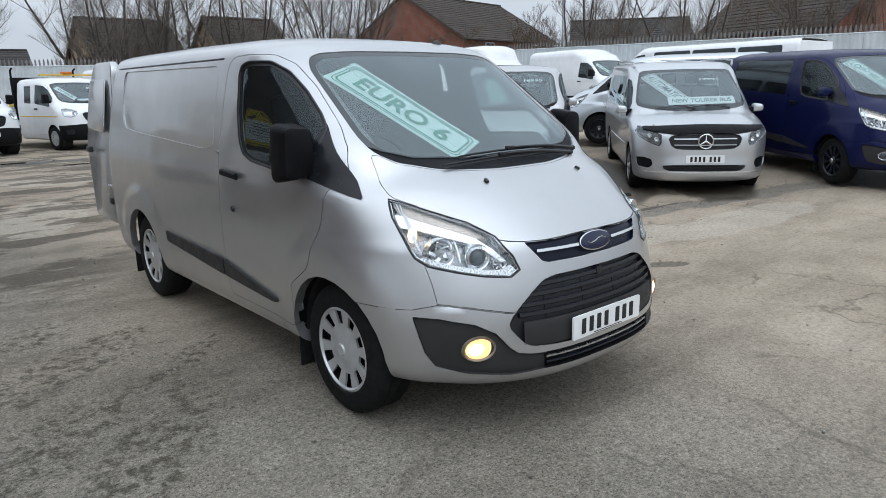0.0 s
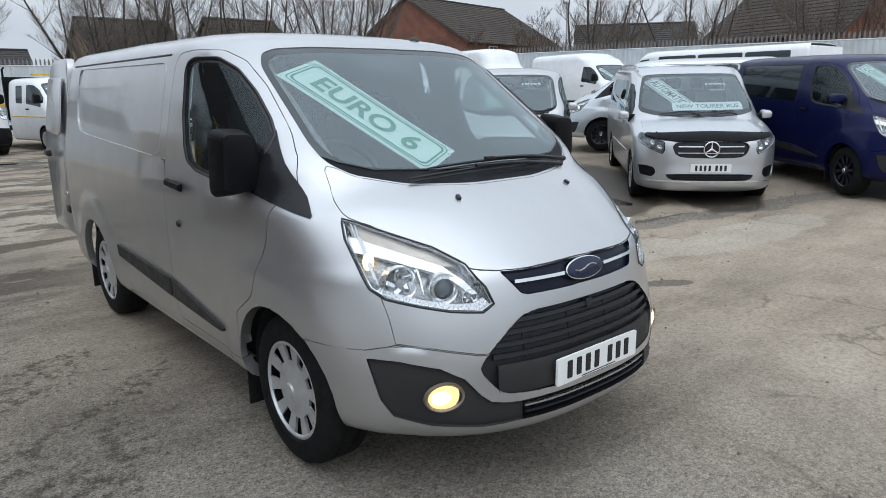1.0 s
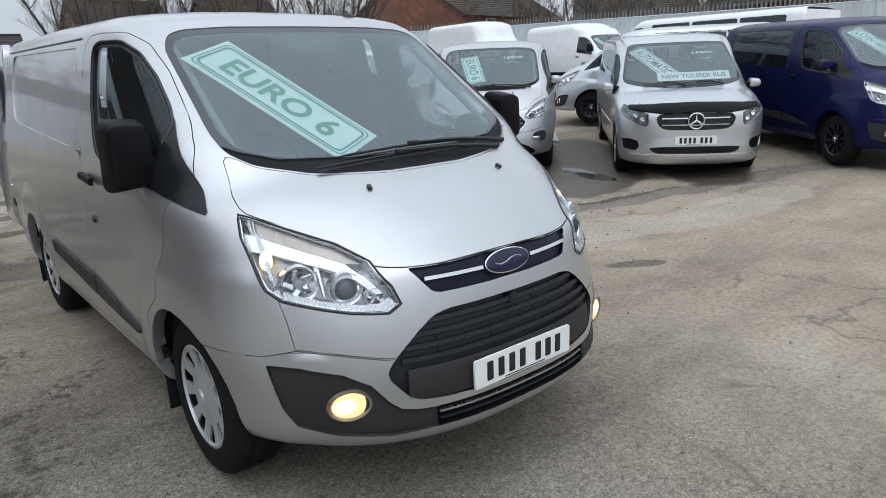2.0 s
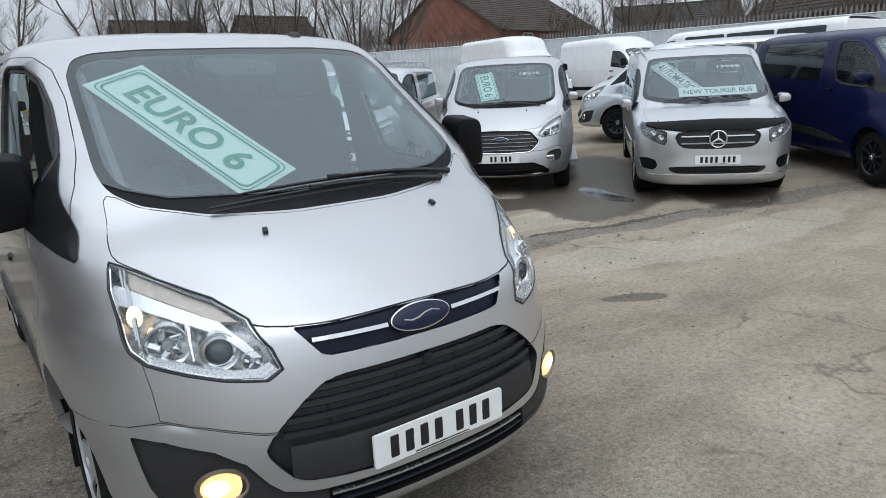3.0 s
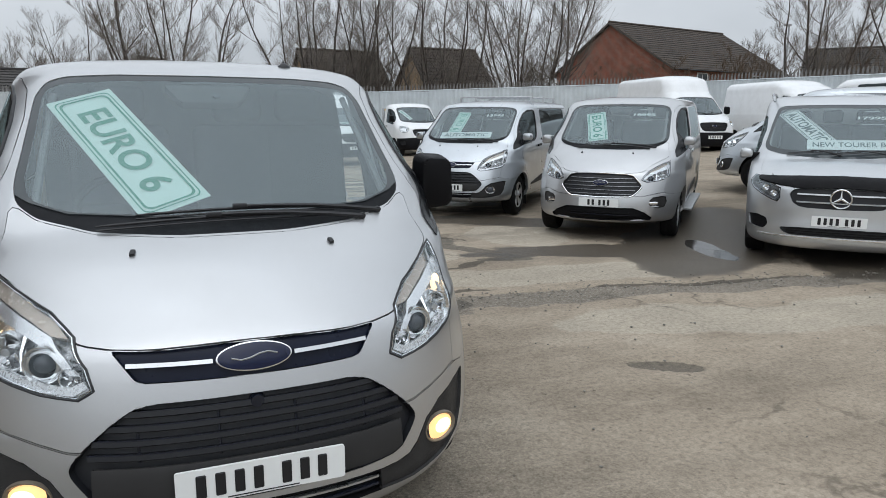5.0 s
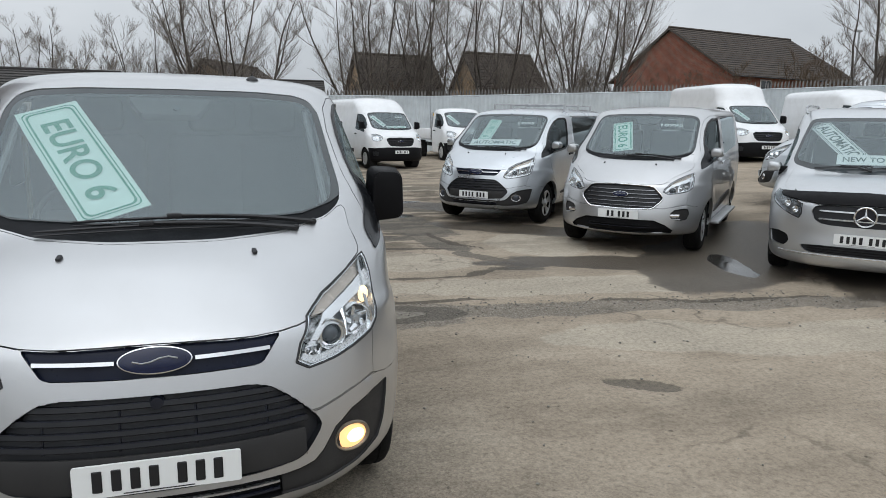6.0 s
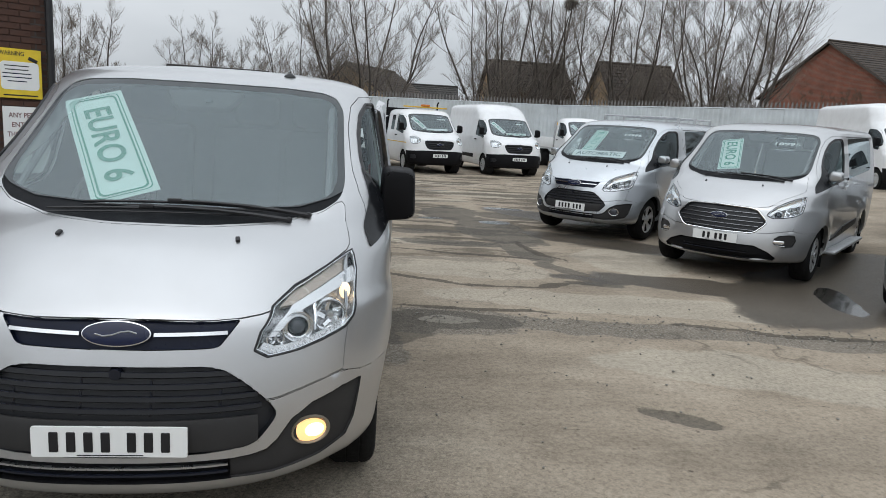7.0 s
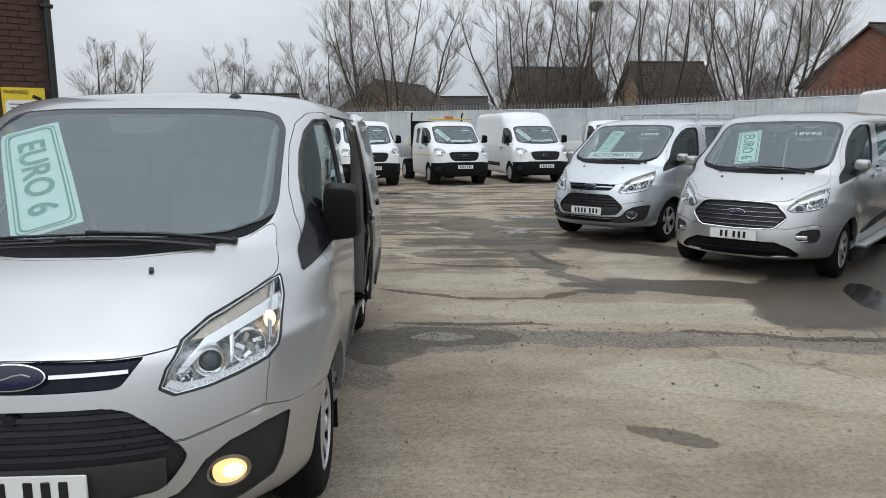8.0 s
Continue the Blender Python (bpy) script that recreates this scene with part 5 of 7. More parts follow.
def carrier_set():
    v, sk = carrier(Matrix.Identity(4), "silver people carrier with dark bonnet guard")
    card(sk, "windscreen_sign", -.37, 1.50, -56, .82, .25, "AUTOMATIC", "sign_paper", "sign_ink", "pale windscreen card with green lettering", text_w=.86, text_h=.55, border_in=.012, weight=.02)
    card(sk, "windscreen_sign", .15, 1.30, 1, 1.0, .18, "NEW TOURER BUS", "sign_paper", "sign_ink", "long pale card low in the windscreen", screen_gap=-.0065, text_w=.88, text_h=.5, border_in=.0, weight=.012)
    price(sk, .34, 1.60, "17995", "white price figures on the windscreen")


with_cards(carrier_set, stand(6.46, 3.04, -48.8, .0, 1.4))

# ---- full-size white vans and trucks ----


def big_rows(tail, roof):
    rows = [
        (.10, .28, .88, .55, 0, tail), (.0, .32, .97, .60, 0, tail), (-.02, .45, .995, .60, 0, tail), (-.01, .62, 1.005, .60, 0, tail), (.02, .75, 1.01, .62, 0, tail), (.045, .90, 1.015, .64, 0, tail),
        (.08, 1.05, 1.015, .64, .01, tail), (.15, 1.15, 1.015, .62, .03, tail), (.32, 1.25, 1.012, .56, .05, tail), (.52, 1.335, 1.01, .5, .05, tail), (.66, 1.385, 1.0, .5, .03, tail),
        (.84, 1.52, .985, .52, .02, tail), (1.08, 1.74, .955, .54, .02, tail), (1.32, 1.95, .925, .5, .02, tail)]
    if roof > 2.3:
        rows += [(1.45, 2.06, .91, .5, .02, tail), (1.58, 2.18, .90, .5, .02, tail - .01), (1.75, roof - .20, .88, .5, .02, tail - .02), (1.95, roof - .10, .83, .5, .02, tail - .04), (2.15, roof - .04, .70, .45, .01, tail - .1), (2.4, roof - .01, .4, .3, 0, tail - .2), (2.6, roof, .001, .2, 0, tail - .3)]
    else:
        rows += [(1.42, 2.02, .89, .42, .02, tail - .02), (1.50, 2.07, .83, .36, .015, tail - .05), (1.58, 2.10, .70, .3, .01, tail - .1), (1.68, 2.12, .4, .22, 0, tail - .16), (1.75, 2.125, .001, .1, 0, tail - .2)]
    return [r + ((3.0 if r[1] < 1.3 else 4.6 if r[1] < 2.2 else 3.4),) for r in rows]


BIG_SCREEN = sym([(0, 1.965), (.5, 1.955), (.70, 1.93), (.745, 1.88), (.765, 1.65), (.775, 1.46), (.74, 1.40), (.6, 1.365), (.3, 1.345), (0, 1.34)])


def big_van(m, label, kind="van", roof=2.5, tail=5.4, glazed=False, new_face=False, category="van", group="white vans along the fence"):
    """A full-size white van or, with kind 'tipper' or 'dropside', its cab with a load bed behind."""
    van = thing("panel_van" if kind == "van" else "minibus" if kind == "bus" else "tipper_truck" if kind == "tipper" else "dropside_truck", m, label, category, group)
    rows = big_rows(tail if kind in ("van", "bus") else (3.0 if kind == "tipper" else 2.2), roof)
    bm = shell_bm(rows, 2, front=12, side=18 if kind in ("van", "bus") else 8, rear_round=.08, rise=.0)
    skin = Skin(bm)
    paint = "white"
    rear_y = 4.3 if kind in ("van", "bus") else 4.15
    for s in (-1, 1):
        for c in ((.95, .35), (rear_y, .35)):
            if c[0] < rows[3][5]:
                cut_out(bm, circle(c, .40, 22), "yz", on_side(s, .5)).free()
            wheel(van, s * .985, c[0], .345, STEEL_WHEEL)
            part("arch_liner", moved(lathe_bm([(.39, -.0), (.39, .3), (.0, .3)], 24), pose(s * .97, c[0], .37, 0, 0, -90 if s < 0 else 90)), "dark_inside", van)
    sc = cut_out(bm, rounded(BIG_SCREEN, .03, 2), "xz", facing(1.75))
    inn = cut_out(sc, rounded([(x * .93, 1.655 + (z - 1.655) * .86) for x, z in BIG_SCREEN], .03, 2), "xz")
    part("windscreen_border", lip(offset(sc, -.004), .01), "screen_band", van)
    part("windscreen", offset(inn, -.004), "windscreen_sheen", van).visible_shadow = False
    for s in (-1, 1):
        w = cut_out(bm, rounded([(1.82, 1.90), (1.50, 1.88), (1.30, 1.76), (1.02, 1.50), (.96, 1.33), (1.02, 1.26), (1.30, 1.30), (1.86, 1.36)], .04, 2), "yz", on_side(s, .5))
        part("door_window", lip(offset(w, -.004), .012), "tinted", van)
        if kind == "tipper":
            w = cut_out(bm, rounded([(2.10, 1.36), (2.10, 1.88), (2.50, 1.88), (2.50, 1.38)], .04, 2), "yz", on_side(s, .5))
            part("rear_window", lip(offset(w, -.004), .012), "tinted", van)
        if glazed:
            for y0, y1 in ((2.10, 3.20), (3.26, tail - 1.55), (tail - 1.49, tail - .40)):
                w = cut_out(bm, rounded([(y0, 1.38), (y0, 1.95), (y1, 1.95), (y1, 1.40)], .05, 2), "yz", on_side(s, .5))
                part("side_window", lip(offset(w, -.004), .012), "tinted", van, "dark tinted side window")
        d = cut_out(bm, rounded([(.98, .45), (.93, .95), (.80, 1.22), (.94, 1.42), (1.30, 1.80), (1.48, 1.93), (1.90, 1.93), (1.93, .45), (1.40, .45), (1.38, .62)], .03, 2), "yz", on_side(s, .5))
        part("front_door", lip(d, .02, .004), paint, van)
        part("door_handle", bar_on(lambda a, c: skin.flank(a, c, s, .01), [(1.68 + .18 * k / 4, 1.20) for k in range(5)], .04, .02, 0), "black_plastic", van)
        if kind in ("van", "bus"):
            part("rub_strip", bar_on(lambda a, c: skin.flank(a, c, s), [(2.0 + (tail - 2.3) * k / 10, .60) for k in range(11)], .13, .016), "black_plastic", van)
        mirror(van, s, 1.02, 1.50, True, "black_plastic", .95)
        hp = cut_turned(bm, [(1.02, 1.19), (.90, 1.21), (.74, 1.18), (.60, 1.12), (.575, 1.06), (.64, .985), (.78, .96), (.92, .985), (.98, 1.08)], s)
        headlamp(van, hp, False, s, False)
        p, n = skin.front(s * .70, 1.075, -.02)
        part("lamp_reflector", moved(lathe_bm([(0, .02), (.04, .01), (.07, -.012), (.075, .01)], 20), Matrix.Translation(p)), "reflector", van)
        fo = cut_turned(bm, rounded([(.93, .60), (.74, .62), (.66, .56), (.70, .48), (.90, .48)], .03, 2), s)
        part("fog_panel", lip(offset(fo, -.014), -.016), "grille_black", van)
    gp = cut_out(bm, rounded(sym([(0, 1.10), (.44, 1.09), (.53, 1.05), (.50, .93), (.44, .84), (.36, .80), (0, .79)]), .03, 2), "xz", facing(.6))
    gr = part("grille", lip(offset(gp, -.03), -.032), "grille_black", van, "black hexagonal grille")
    for k in range(4):
        z = .85 + .066 * k
        part("grille_slat", bar_on(lambda a, c: skin.front(a, c, -.022), [(-.47 + .94 * i / 10, z) for i in range(11)], .016, .018), "black_plastic", gr)
    badge(van, skin, 0, .965, .22, .086, .0)
    bmp = cut_out(bm, [(-1.1, .2), (1.1, .2), (1.1, .72), (.80, .74), (.55, .76), (-.55, .76), (-.80, .74), (-1.1, .72)], "xz", lambda c, n: c.y < .62)
    part("front_bumper", lip(bmp, .02, .003), "black_plastic", van, "black plastic front bumper")
    number_plate(van, -.028, .60)
    bon = cut_out(bm, sym([(0, 1.335), (.3, 1.338), (.6, 1.358), (.74, 1.39), (.78, 1.30), (.74, 1.22), (.62, 1.165), (.50, 1.13), (0, 1.14)]), "xz", facing(.9))
    part("bonnet", lip(bon, .02, .003), paint, van)
    wipers(van, skin, [((-.60, 1.37), (.02, 1.40), (.0, 1.36)), ((-.06, 1.372), (.56, 1.40), (.58, 1.37))])
    part("dashboard", prism_bm(rounded([(.85, 1.30), (.95, 1.36), (1.12, 1.36), (1.2, .9), (.9, .85)], .03, 2), "yz", -.82, .82, .01), "seat_cloth", van)
    for x in (-.48, .15, .55):
        seat(van, x, 1.50, 1.10)
    part("bulkhead", box_bm(-.86, .86, 1.96, 2.0, .4, 1.95, .01), "dark_inside", van)
    part("floor_pan", box_bm(-.88, .88, .5, rows[3][5] - .1, .36, .42, .01), "dark_inside", van)
    end = rows[3][5]
    part("tail_door", prism_bm(rounded([(-.96, .40), (.96, .40), (.92, 1.6), (.84, (roof if kind in ("van", "bus") else 2.0) - .16), (-.84, (roof if kind in ("van", "bus") else 2.0) - .16), (-.92, 1.6)], .05, 3), "xz", end - .05, end - .01, .01), paint, van)
    part("body", lip(bm, .015, 0, lambda c: c.z > .35), paint, van)
    if kind in ("tipper", "dropside"):
        y0, y1 = end + .12, 5.6
        for s in (-1, 1):
            part("chassis_rail", box_bm(s * .38, s * .46, end - .3, y1, .50, .66, .01), "black_plastic", van)
            part("bed_side", box_bm(s * .97, s * 1.0, y0, y1, .86, 1.26, .008), "galv" if kind == "tipper" else "white", van)
        part("bed_floor", box_bm(-1.0, 1.0, y0, y1, .80, .86, .01), "galv", van)
        part("tail_board", box_bm(-1.0, 1.0, y1 - .03, y1, .86, 1.26, .008), "galv" if kind == "tipper" else "white", van)
        part("head_board", box_bm(-1.0, 1.0, y0, y0 + .05, .86, 2.15 if kind == "tipper" else 1.95, .01), "black_plastic" if kind == "tipper" else "galv", van)
        if kind == "tipper":
            part("light_bar", box_bm(-.80, .80, 1.66, 1.78, 2.17, 2.215, .012), "yellow", van, "yellow bar with beacon over the cab")
            for s in (-1, 1):
                part("side_stripe", bar_on(lambda a, c: skin.flank(a, c, s), [(.62 + 2.2 * k / 12, .98) for k in range(13)], .03, .006), "yellow", van, "thin yellow stripe")
            part("beacon", box_bm(-.14, .14, 1.62, 1.82, 2.215, 2.29, .02), "amber", van)
            for s in (-1, 1):
                part("ladder_hook", tube_bm([(s * .97, y0, 1.2), (s * .97, y0, 2.36), (s * .97, y0 - .12, 2.42)], .03, 6), "black_plastic", van)
            part("cargo_box", box_bm(-.9, .2, y0 + .2, y0 + .9, 1.26, 1.36, .02), "yellow", van)
        else:
            part("marker_board", box_bm(-.9, -.45, y0 - .012, y0 - .002, 1.80, 1.90), "yellow", van)
    return van, skin


def big_set(words, strip, **kw):
    def make():
        v, sk = big_van(Matrix.Identity(4), **kw)
        if words:
            card(sk, "windscreen_sign", -.46, 1.66, -56, .60, .17, words, "sign_paper", "sign_green", "pale windscreen card with dark lettering", text_w=.84, text_h=.5, border_in=.0, weight=.02)
        if strip is not None:
            card(sk, "windscreen_sign", .14, 1.455, 2, .78, .12, strip, "sign_paper", "sign_green", "long pale card low in the windscreen", text_w=.86, text_h=.55, border_in=.0, weight=.02)
            price(sk, .40, 1.80, "", "faint price figures on the windscreen")
    return make


with_cards(big_set("", "", label="white chassis-cab truck with a plain bed", kind="dropside", roof=2.1, category="truck"), stand(.25, 19.9, 14))
with_cards(big_set("TIPPER", "", label="white double-cab tipper with yellow light bar", kind="tipper", roof=2.1, category="truck"), stand(3.25, 20.5, 15))
with_cards(big_set("EURO 6", "AUTOMATIC", label="white high-roofed panel van by the fence"), stand(6.06, 21.0, 11))
with_cards(big_set("EURO 6", None, label="white dropside truck with its boards up", kind="dropside", roof=2.1, category="truck"), stand(9.6, 23.6, 2, .1))
with_cards(big_set("EURO 6", None, label="white high-roofed van behind the front row", roof=2.75, tail=5.6), stand(17.1, 16.0, -10, .42))
with_cards(big_set("EURO 6", None, label="white van with a dark side window", roof=2.45, tail=5.2), stand(19.6, 13.2, -12, .5))
with_cards(big_set("", None, label="white minibus with dark side glazing", kind="bus", roof=2.2, tail=6.0, glazed=True, category="minibus"), stand(15.5, 11.13, 178, .45))

M["sign_yellow"] = plain("sign_yellow", (0.75, 0.55, 0.03), 0.5)
M["sign_cream"] = plain("sign_cream", (0.60, 0.44, 0.16), 0.55)
M["sign_brown"] = plain("sign_brown", (0.045, 0.014, 0.010), 0.6)
M["notice_ink"] = plain("notice_ink", (0.16, 0.07, 0.07), 0.6)

# ---- round the yard: fence, brick building, houses, trees ----


def rows_mat(name, dark, light, mortar, bw, bh, gap, rough=0.85, relief=0.004, stretch=None, dirt=0.3):
    """Coursed brick or tile in object space, seen on upright or sloping faces."""
    m, t, b = nodes_of(name)
    co = t.nodes.new("ShaderNodeTexCoord")
    sp = t.nodes.new("ShaderNodeSeparateXYZ")
    t.links.new(co.outputs["Object"], sp.inputs[0])
    add = t.nodes.new("ShaderNodeMath")
    add.operation = "ADD"
    t.links.new(sp.outputs["X"], add.inputs[0])
    t.links.new(sp.outputs["Y"], add.inputs[1])
    cb = t.nodes.new("ShaderNodeCombineXYZ")
    t.links.new(add.outputs[0], cb.inputs["X"])
    t.links.new(sp.outputs["Z"], cb.inputs["Y"])
    br = t.nodes.new("ShaderNodeTexBrick")
    br.inputs["Scale"].default_value = 1.0
    br.inputs["Brick Width"].default_value = bw
    br.inputs["Row Height"].default_value = bh
    br.inputs["Mortar Size"].default_value = gap
    br.inputs["Color1"].default_value = (*dark, 1)
    br.inputs["Color2"].default_value = (*light, 1)
    br.inputs["Mortar"].default_value = (*mortar, 1)
    t.links.new(cb.outputs[0], br.inputs["Vector"])
    stain = ramp(t, noise_node(t, 0.9, 6, 0.65), [(0.35, grey(1 - dirt)), (0.7, grey(1.12))])
    t.links.new(mixc(t, 1.0, br.outputs["Color"], stain, "MULTIPLY"), b.inputs["Base Color"])
    b.inputs["Roughness"].default_value = rough
    t.links.new(bump(t, br.outputs["Fac"], -relief, 0.8), b.inputs["Normal"])
    return m


M["brick_red"] = rows_mat("red_brick", (0.20, 0.060, 0.035), (0.27, 0.085, 0.048), (0.20, 0.16, 0.13), .225, .075, .010)
M["brick_buff"] = rows_mat("buff_brick", (0.40, 0.27, 0.15), (0.48, 0.33, 0.19), (0.33, 0.28, 0.21), .225, .075, .010)
M["brick_dark"] = rows_mat("dark_brick", (0.055, 0.030, 0.022), (0.085, 0.042, 0.030), (0.06, 0.05, 0.045), .225, .075, .010)
M["tile_brown"] = rows_mat("brown_roof_tile", (0.060, 0.045, 0.034), (0.085, 0.062, 0.045), (0.028, 0.022, 0.018), .30, .16, .03, relief=.02)
M["tile_grey"] = rows_mat("grey_roof_tile", (0.055, 0.050, 0.046), (0.075, 0.068, 0.062), (0.028, 0.026, 0.025), .30, .16, .03, relief=.02)
M["hoarding"] = plain("hoarding_paint", (0.50, 0.54, 0.56), 0.6, vary=0.14, scale=1.3, bumps=.003, bump_scale=3)
M["pale_grey"] = plain("palisade_steel", (0.20, 0.19, 0.18), 0.7, 0.2, vary=0.3, scale=3)
M["bark"] = plain("bark", (0.075, 0.064, 0.055), 0.9, vary=0.35, scale=5, bumps=.01, bump_scale=20)
M["twig"] = plain("bare_twigs", (0.165, 0.140, 0.118), 0.9, vary=0.3, scale=2)
M["shrub"] = plain("bare_shrub", (0.095, 0.066, 0.042), 0.9, vary=0.35, scale=2)
M["frame_white"] = plain("window_frame", (0.7, 0.7, 0.69), 0.5)
M["brick_one"] = plain("wall_brick", (0.072, 0.036, 0.026), 0.88, vary=0.35, scale=4, bumps=.003, bump_scale=60)


def hoarding_run(a, b, ha, hb, name):
    """A stretch of white sheet hoarding with ribbed panels, and a steel palisade behind its top."""
    a, b = Vector(a), Vector(b)
    d = (b - a).normalized()
    n = Vector((d.y, -d.x))
    if n.dot(Vector((3, 5)) - a) < 0:
        n = -n
    length = (b - a).length
    turn = math.atan2(d.y, d.x)
    root = thing("hoarding", pose(a.x, a.y, 0, 0, 0, math.degrees(turn)), "white painted sheet hoarding with a steel palisade above", "fence", kind="")
    side = 1 if Vector((-math.sin(turn), math.cos(turn))).dot(n) > 0 else -1
    k = max(1, round(length / 2.4))
    w = length / k
    for i in range(k):
        x0 = i * w
        m = a + d * (x0 + w / 2)
        z0 = rise_at(m.x) - .03
        top = ha + (hb - ha) * (i + .5) / k
        bm = bmesh.new()
        cols = []
        ribs = 12
        for j in range(ribs * 4 + 1):
            u = j / (ribs * 4)
            ph = j % 4
            dep = .022 if ph in (1, 2) else .0
            x = x0 + .006 + (w - .012) * u
            cols.append((bm.verts.new((x, side * dep, z0)), bm.verts.new((x, side * dep, top))))
        for p, q in zip(cols, cols[1:]):
            f = (p[0], q[0], q[1], p[1])
            bm.faces.new(f if side < 0 else f[::-1])
        solid(bm, .012)
        part("panel", bm, "hoarding", root, angle=20)
        part("post", box_bm(x0 - .03, x0 + .03, -side * .10, -side * .03, z0, top + .02, .004, 1), "galv", root)
    part("cap_rail", tube_bm([(0, side * .005, ha + .015), (length, side * .005, hb + .015)], .028, 6), "hoarding", root)
    pal = bmesh.new()
    for i in range(int(length / .16)):
        x = i * .16
        t = ha + (hb - ha) * x / length
        lean = random.uniform(-.006, .006)
        y = -side * .30
        vs = [pal.verts.new(p) for p in ((x - .035, y, t - .6), (x + .035, y, t - .6), (x + .035 + lean, y, t + .24), (x + lean, y - side * .02, t + .34), (x - .035 + lean, y, t + .24))]
        ws = [pal.verts.new(v.co + Vector((0, -side * .02, 0))) for v in vs]
        pal.faces.new(vs)
        pal.faces.new(ws[::-1])
        for p in range(5):
            q = (p + 1) % 5
            pal.faces.new((vs[q], vs[p], ws[p], ws[q]))
    bmesh.ops.recalc_face_normals(pal, faces=pal.faces)
    tagged(part("palisade", pal, "pale_grey", root, "row of pointed grey steel pales"), kind="stuff")
    part("palisade_rail", tube_bm([(0, -side * .30, ha + .02), (length, -side * .30, hb + .02)], .03, 4), "pale_grey", root)
    return root


# south and west runs stay out of view, added to close the yard for reflections
FENCE = [((-24, 38.5), 2.5), ((10.0, 31.0), 2.86), ((22, 22.0), 3.22), ((25.5, 5), 3.12), ((29, -16), 3.12), ((-26, -20), 2.6), ((-24, 38.5), 2.5)]
for (pa, ha), (pb, hb) in zip(FENCE, FENCE[1:]):
    hoarding_run(pa, pb, ha, hb, "hoarding")


def house(x, y, turn, length, width, eave, ridge, wall, tiles, label, windows=2):
    """A plain house: four walls with two gables, a pitched roof with eaves and ridge, windows in the long side."""
    z0 = rise_at(x) - .05
    root = thing("house", pose(x, y, z0, 0, 0, turn), label, "house", "houses beyond the fence")
    eave, ridge = eave - z0, ridge - z0
    L, W = length / 2, width / 2
    b = bmesh.new()
    prof = [(-W, 0), (W, 0), (W, eave), (0, ridge - .12), (-W, eave)]
    a = [b.verts.new((-L, p, q)) for p, q in prof]
    c = [b.verts.new((L, p, q)) for p, q in prof]
    b.faces.new(a[::-1])
    b.faces.new(c)
    for i in range(5):
        j = (i + 1) % 5
        b.faces.new((a[i], a[j], c[j], c[i]))
    bmesh.ops.recalc_face_normals(b, faces=b.faces)
    part("wall", b, wall, root)
    slope = (ridge - eave) / W
    for s in (-1, 1):
        r = bmesh.new()
        e = .35
        n = max(4, int(math.hypot(W + e, ridge - eave) / .34))
        prof = [(s * (W + e), ridge - slope * (W + e) - .06)]
        for k in range(n):
            y0, y1 = s * (W + e) * (1 - k / n), s * (W + e) * (1 - (k + 1) / n)
            prof += [(y0, ridge - slope * abs(y0) + .05), (y1, ridge - slope * abs(y1) + .015)]
        ends = [(r.verts.new((-L - .25, p, q)), r.verts.new((L + .25, p, q))) for p, q in prof]
        for p, q in zip(ends, ends[1:]):
            r.faces.new((p[0], p[1], q[1], q[0]))
        bmesh.ops.recalc_face_normals(r, faces=r.faces)
        part("roof", r, tiles, root)
        part("gutter", tube_bm([(-L - .2, s * (W + e), ridge - slope * (W + e) - .04), (L + .2, s * (W + e), ridge - slope * (W + e) - .04)], .05, 6), "ink", root)
        part("barge_board", prism_bm([(-W - e, ridge - slope * (W + e) - .13), (0, ridge - .13), (W + e, ridge - slope * (W + e) - .13), (W + e, ridge - slope * (W + e) + .02), (0, ridge + .02), (-W - e, ridge - slope * (W + e) + .02)], "yz", s * (L + .24), s * (L + .27)), "bark", root)
        for k in range(windows):
            xw = -L + length * (k + .5) / windows
            w = part("window", box_bm(xw - .55, xw + .55, s * (W - .02), s * (W + .03), eave - 1.5, eave - .35, .01), "frame_white", root)
            part("pane", box_bm(xw - .47, xw - .02, s * (W + .031), s * (W + .034), eave - 1.42, eave - .43), "screen_band", w)
            part("pane", box_bm(xw + .02, xw + .47, s * (W + .031), s * (W + .034), eave - 1.42, eave - .43), "screen_band", w)
    part("ridge_tiles", tube_bm([(-L - .25, 0, ridge + .03), (L + .25, 0, ridge + .03)], .10, 8), tiles, root)
    return root


house(10.75, 42.4, 1, 4.75, 6.1, 3.5, 5.8, "brick_buff", "tile_brown", "low house with a brown tiled roof")
house(18.1, 42.6, 1, 4.5, 6.1, 3.7, 6.2, "brick_buff", "tile_brown", "low house with a brown tiled roof")
house(.9, 51, 60, 7.0, 6.4, 3.5, 5.45, "brick_buff", "tile_brown", "buff brick house with a gable end")
house(4.6, 56, -4, 6.5, 6.0, 3.0, 4.7, "brick_buff", "tile_grey", "low bungalow behind the yard")
house(-8.2, 41, 3, 5.4, 7.5, 2.4, 4.05, "brick_dark", "tile_grey", "house with a dark hipped roof line")
house(36.2, 41.4, 10, 12.3, 11.2, 5.07, 8.35, "brick_red", "tile_brown", "red brick house with a broad gable")
house(48, 33, -52, 9, 8, 4.4, 6.7, "brick_red", "tile_grey", "house with a dark tiled roof")
house(39.2, 15.0, 75, 8.5, 8, 4.3, 7.2, "brick_red", "tile_brown", "red brick house with a brown roof")
house(43, 5, 78, 8.5, 8, 4.3, 7.2, "brick_red", "tile_brown", "red brick house with a brown roof")

# ---- bare trees ----


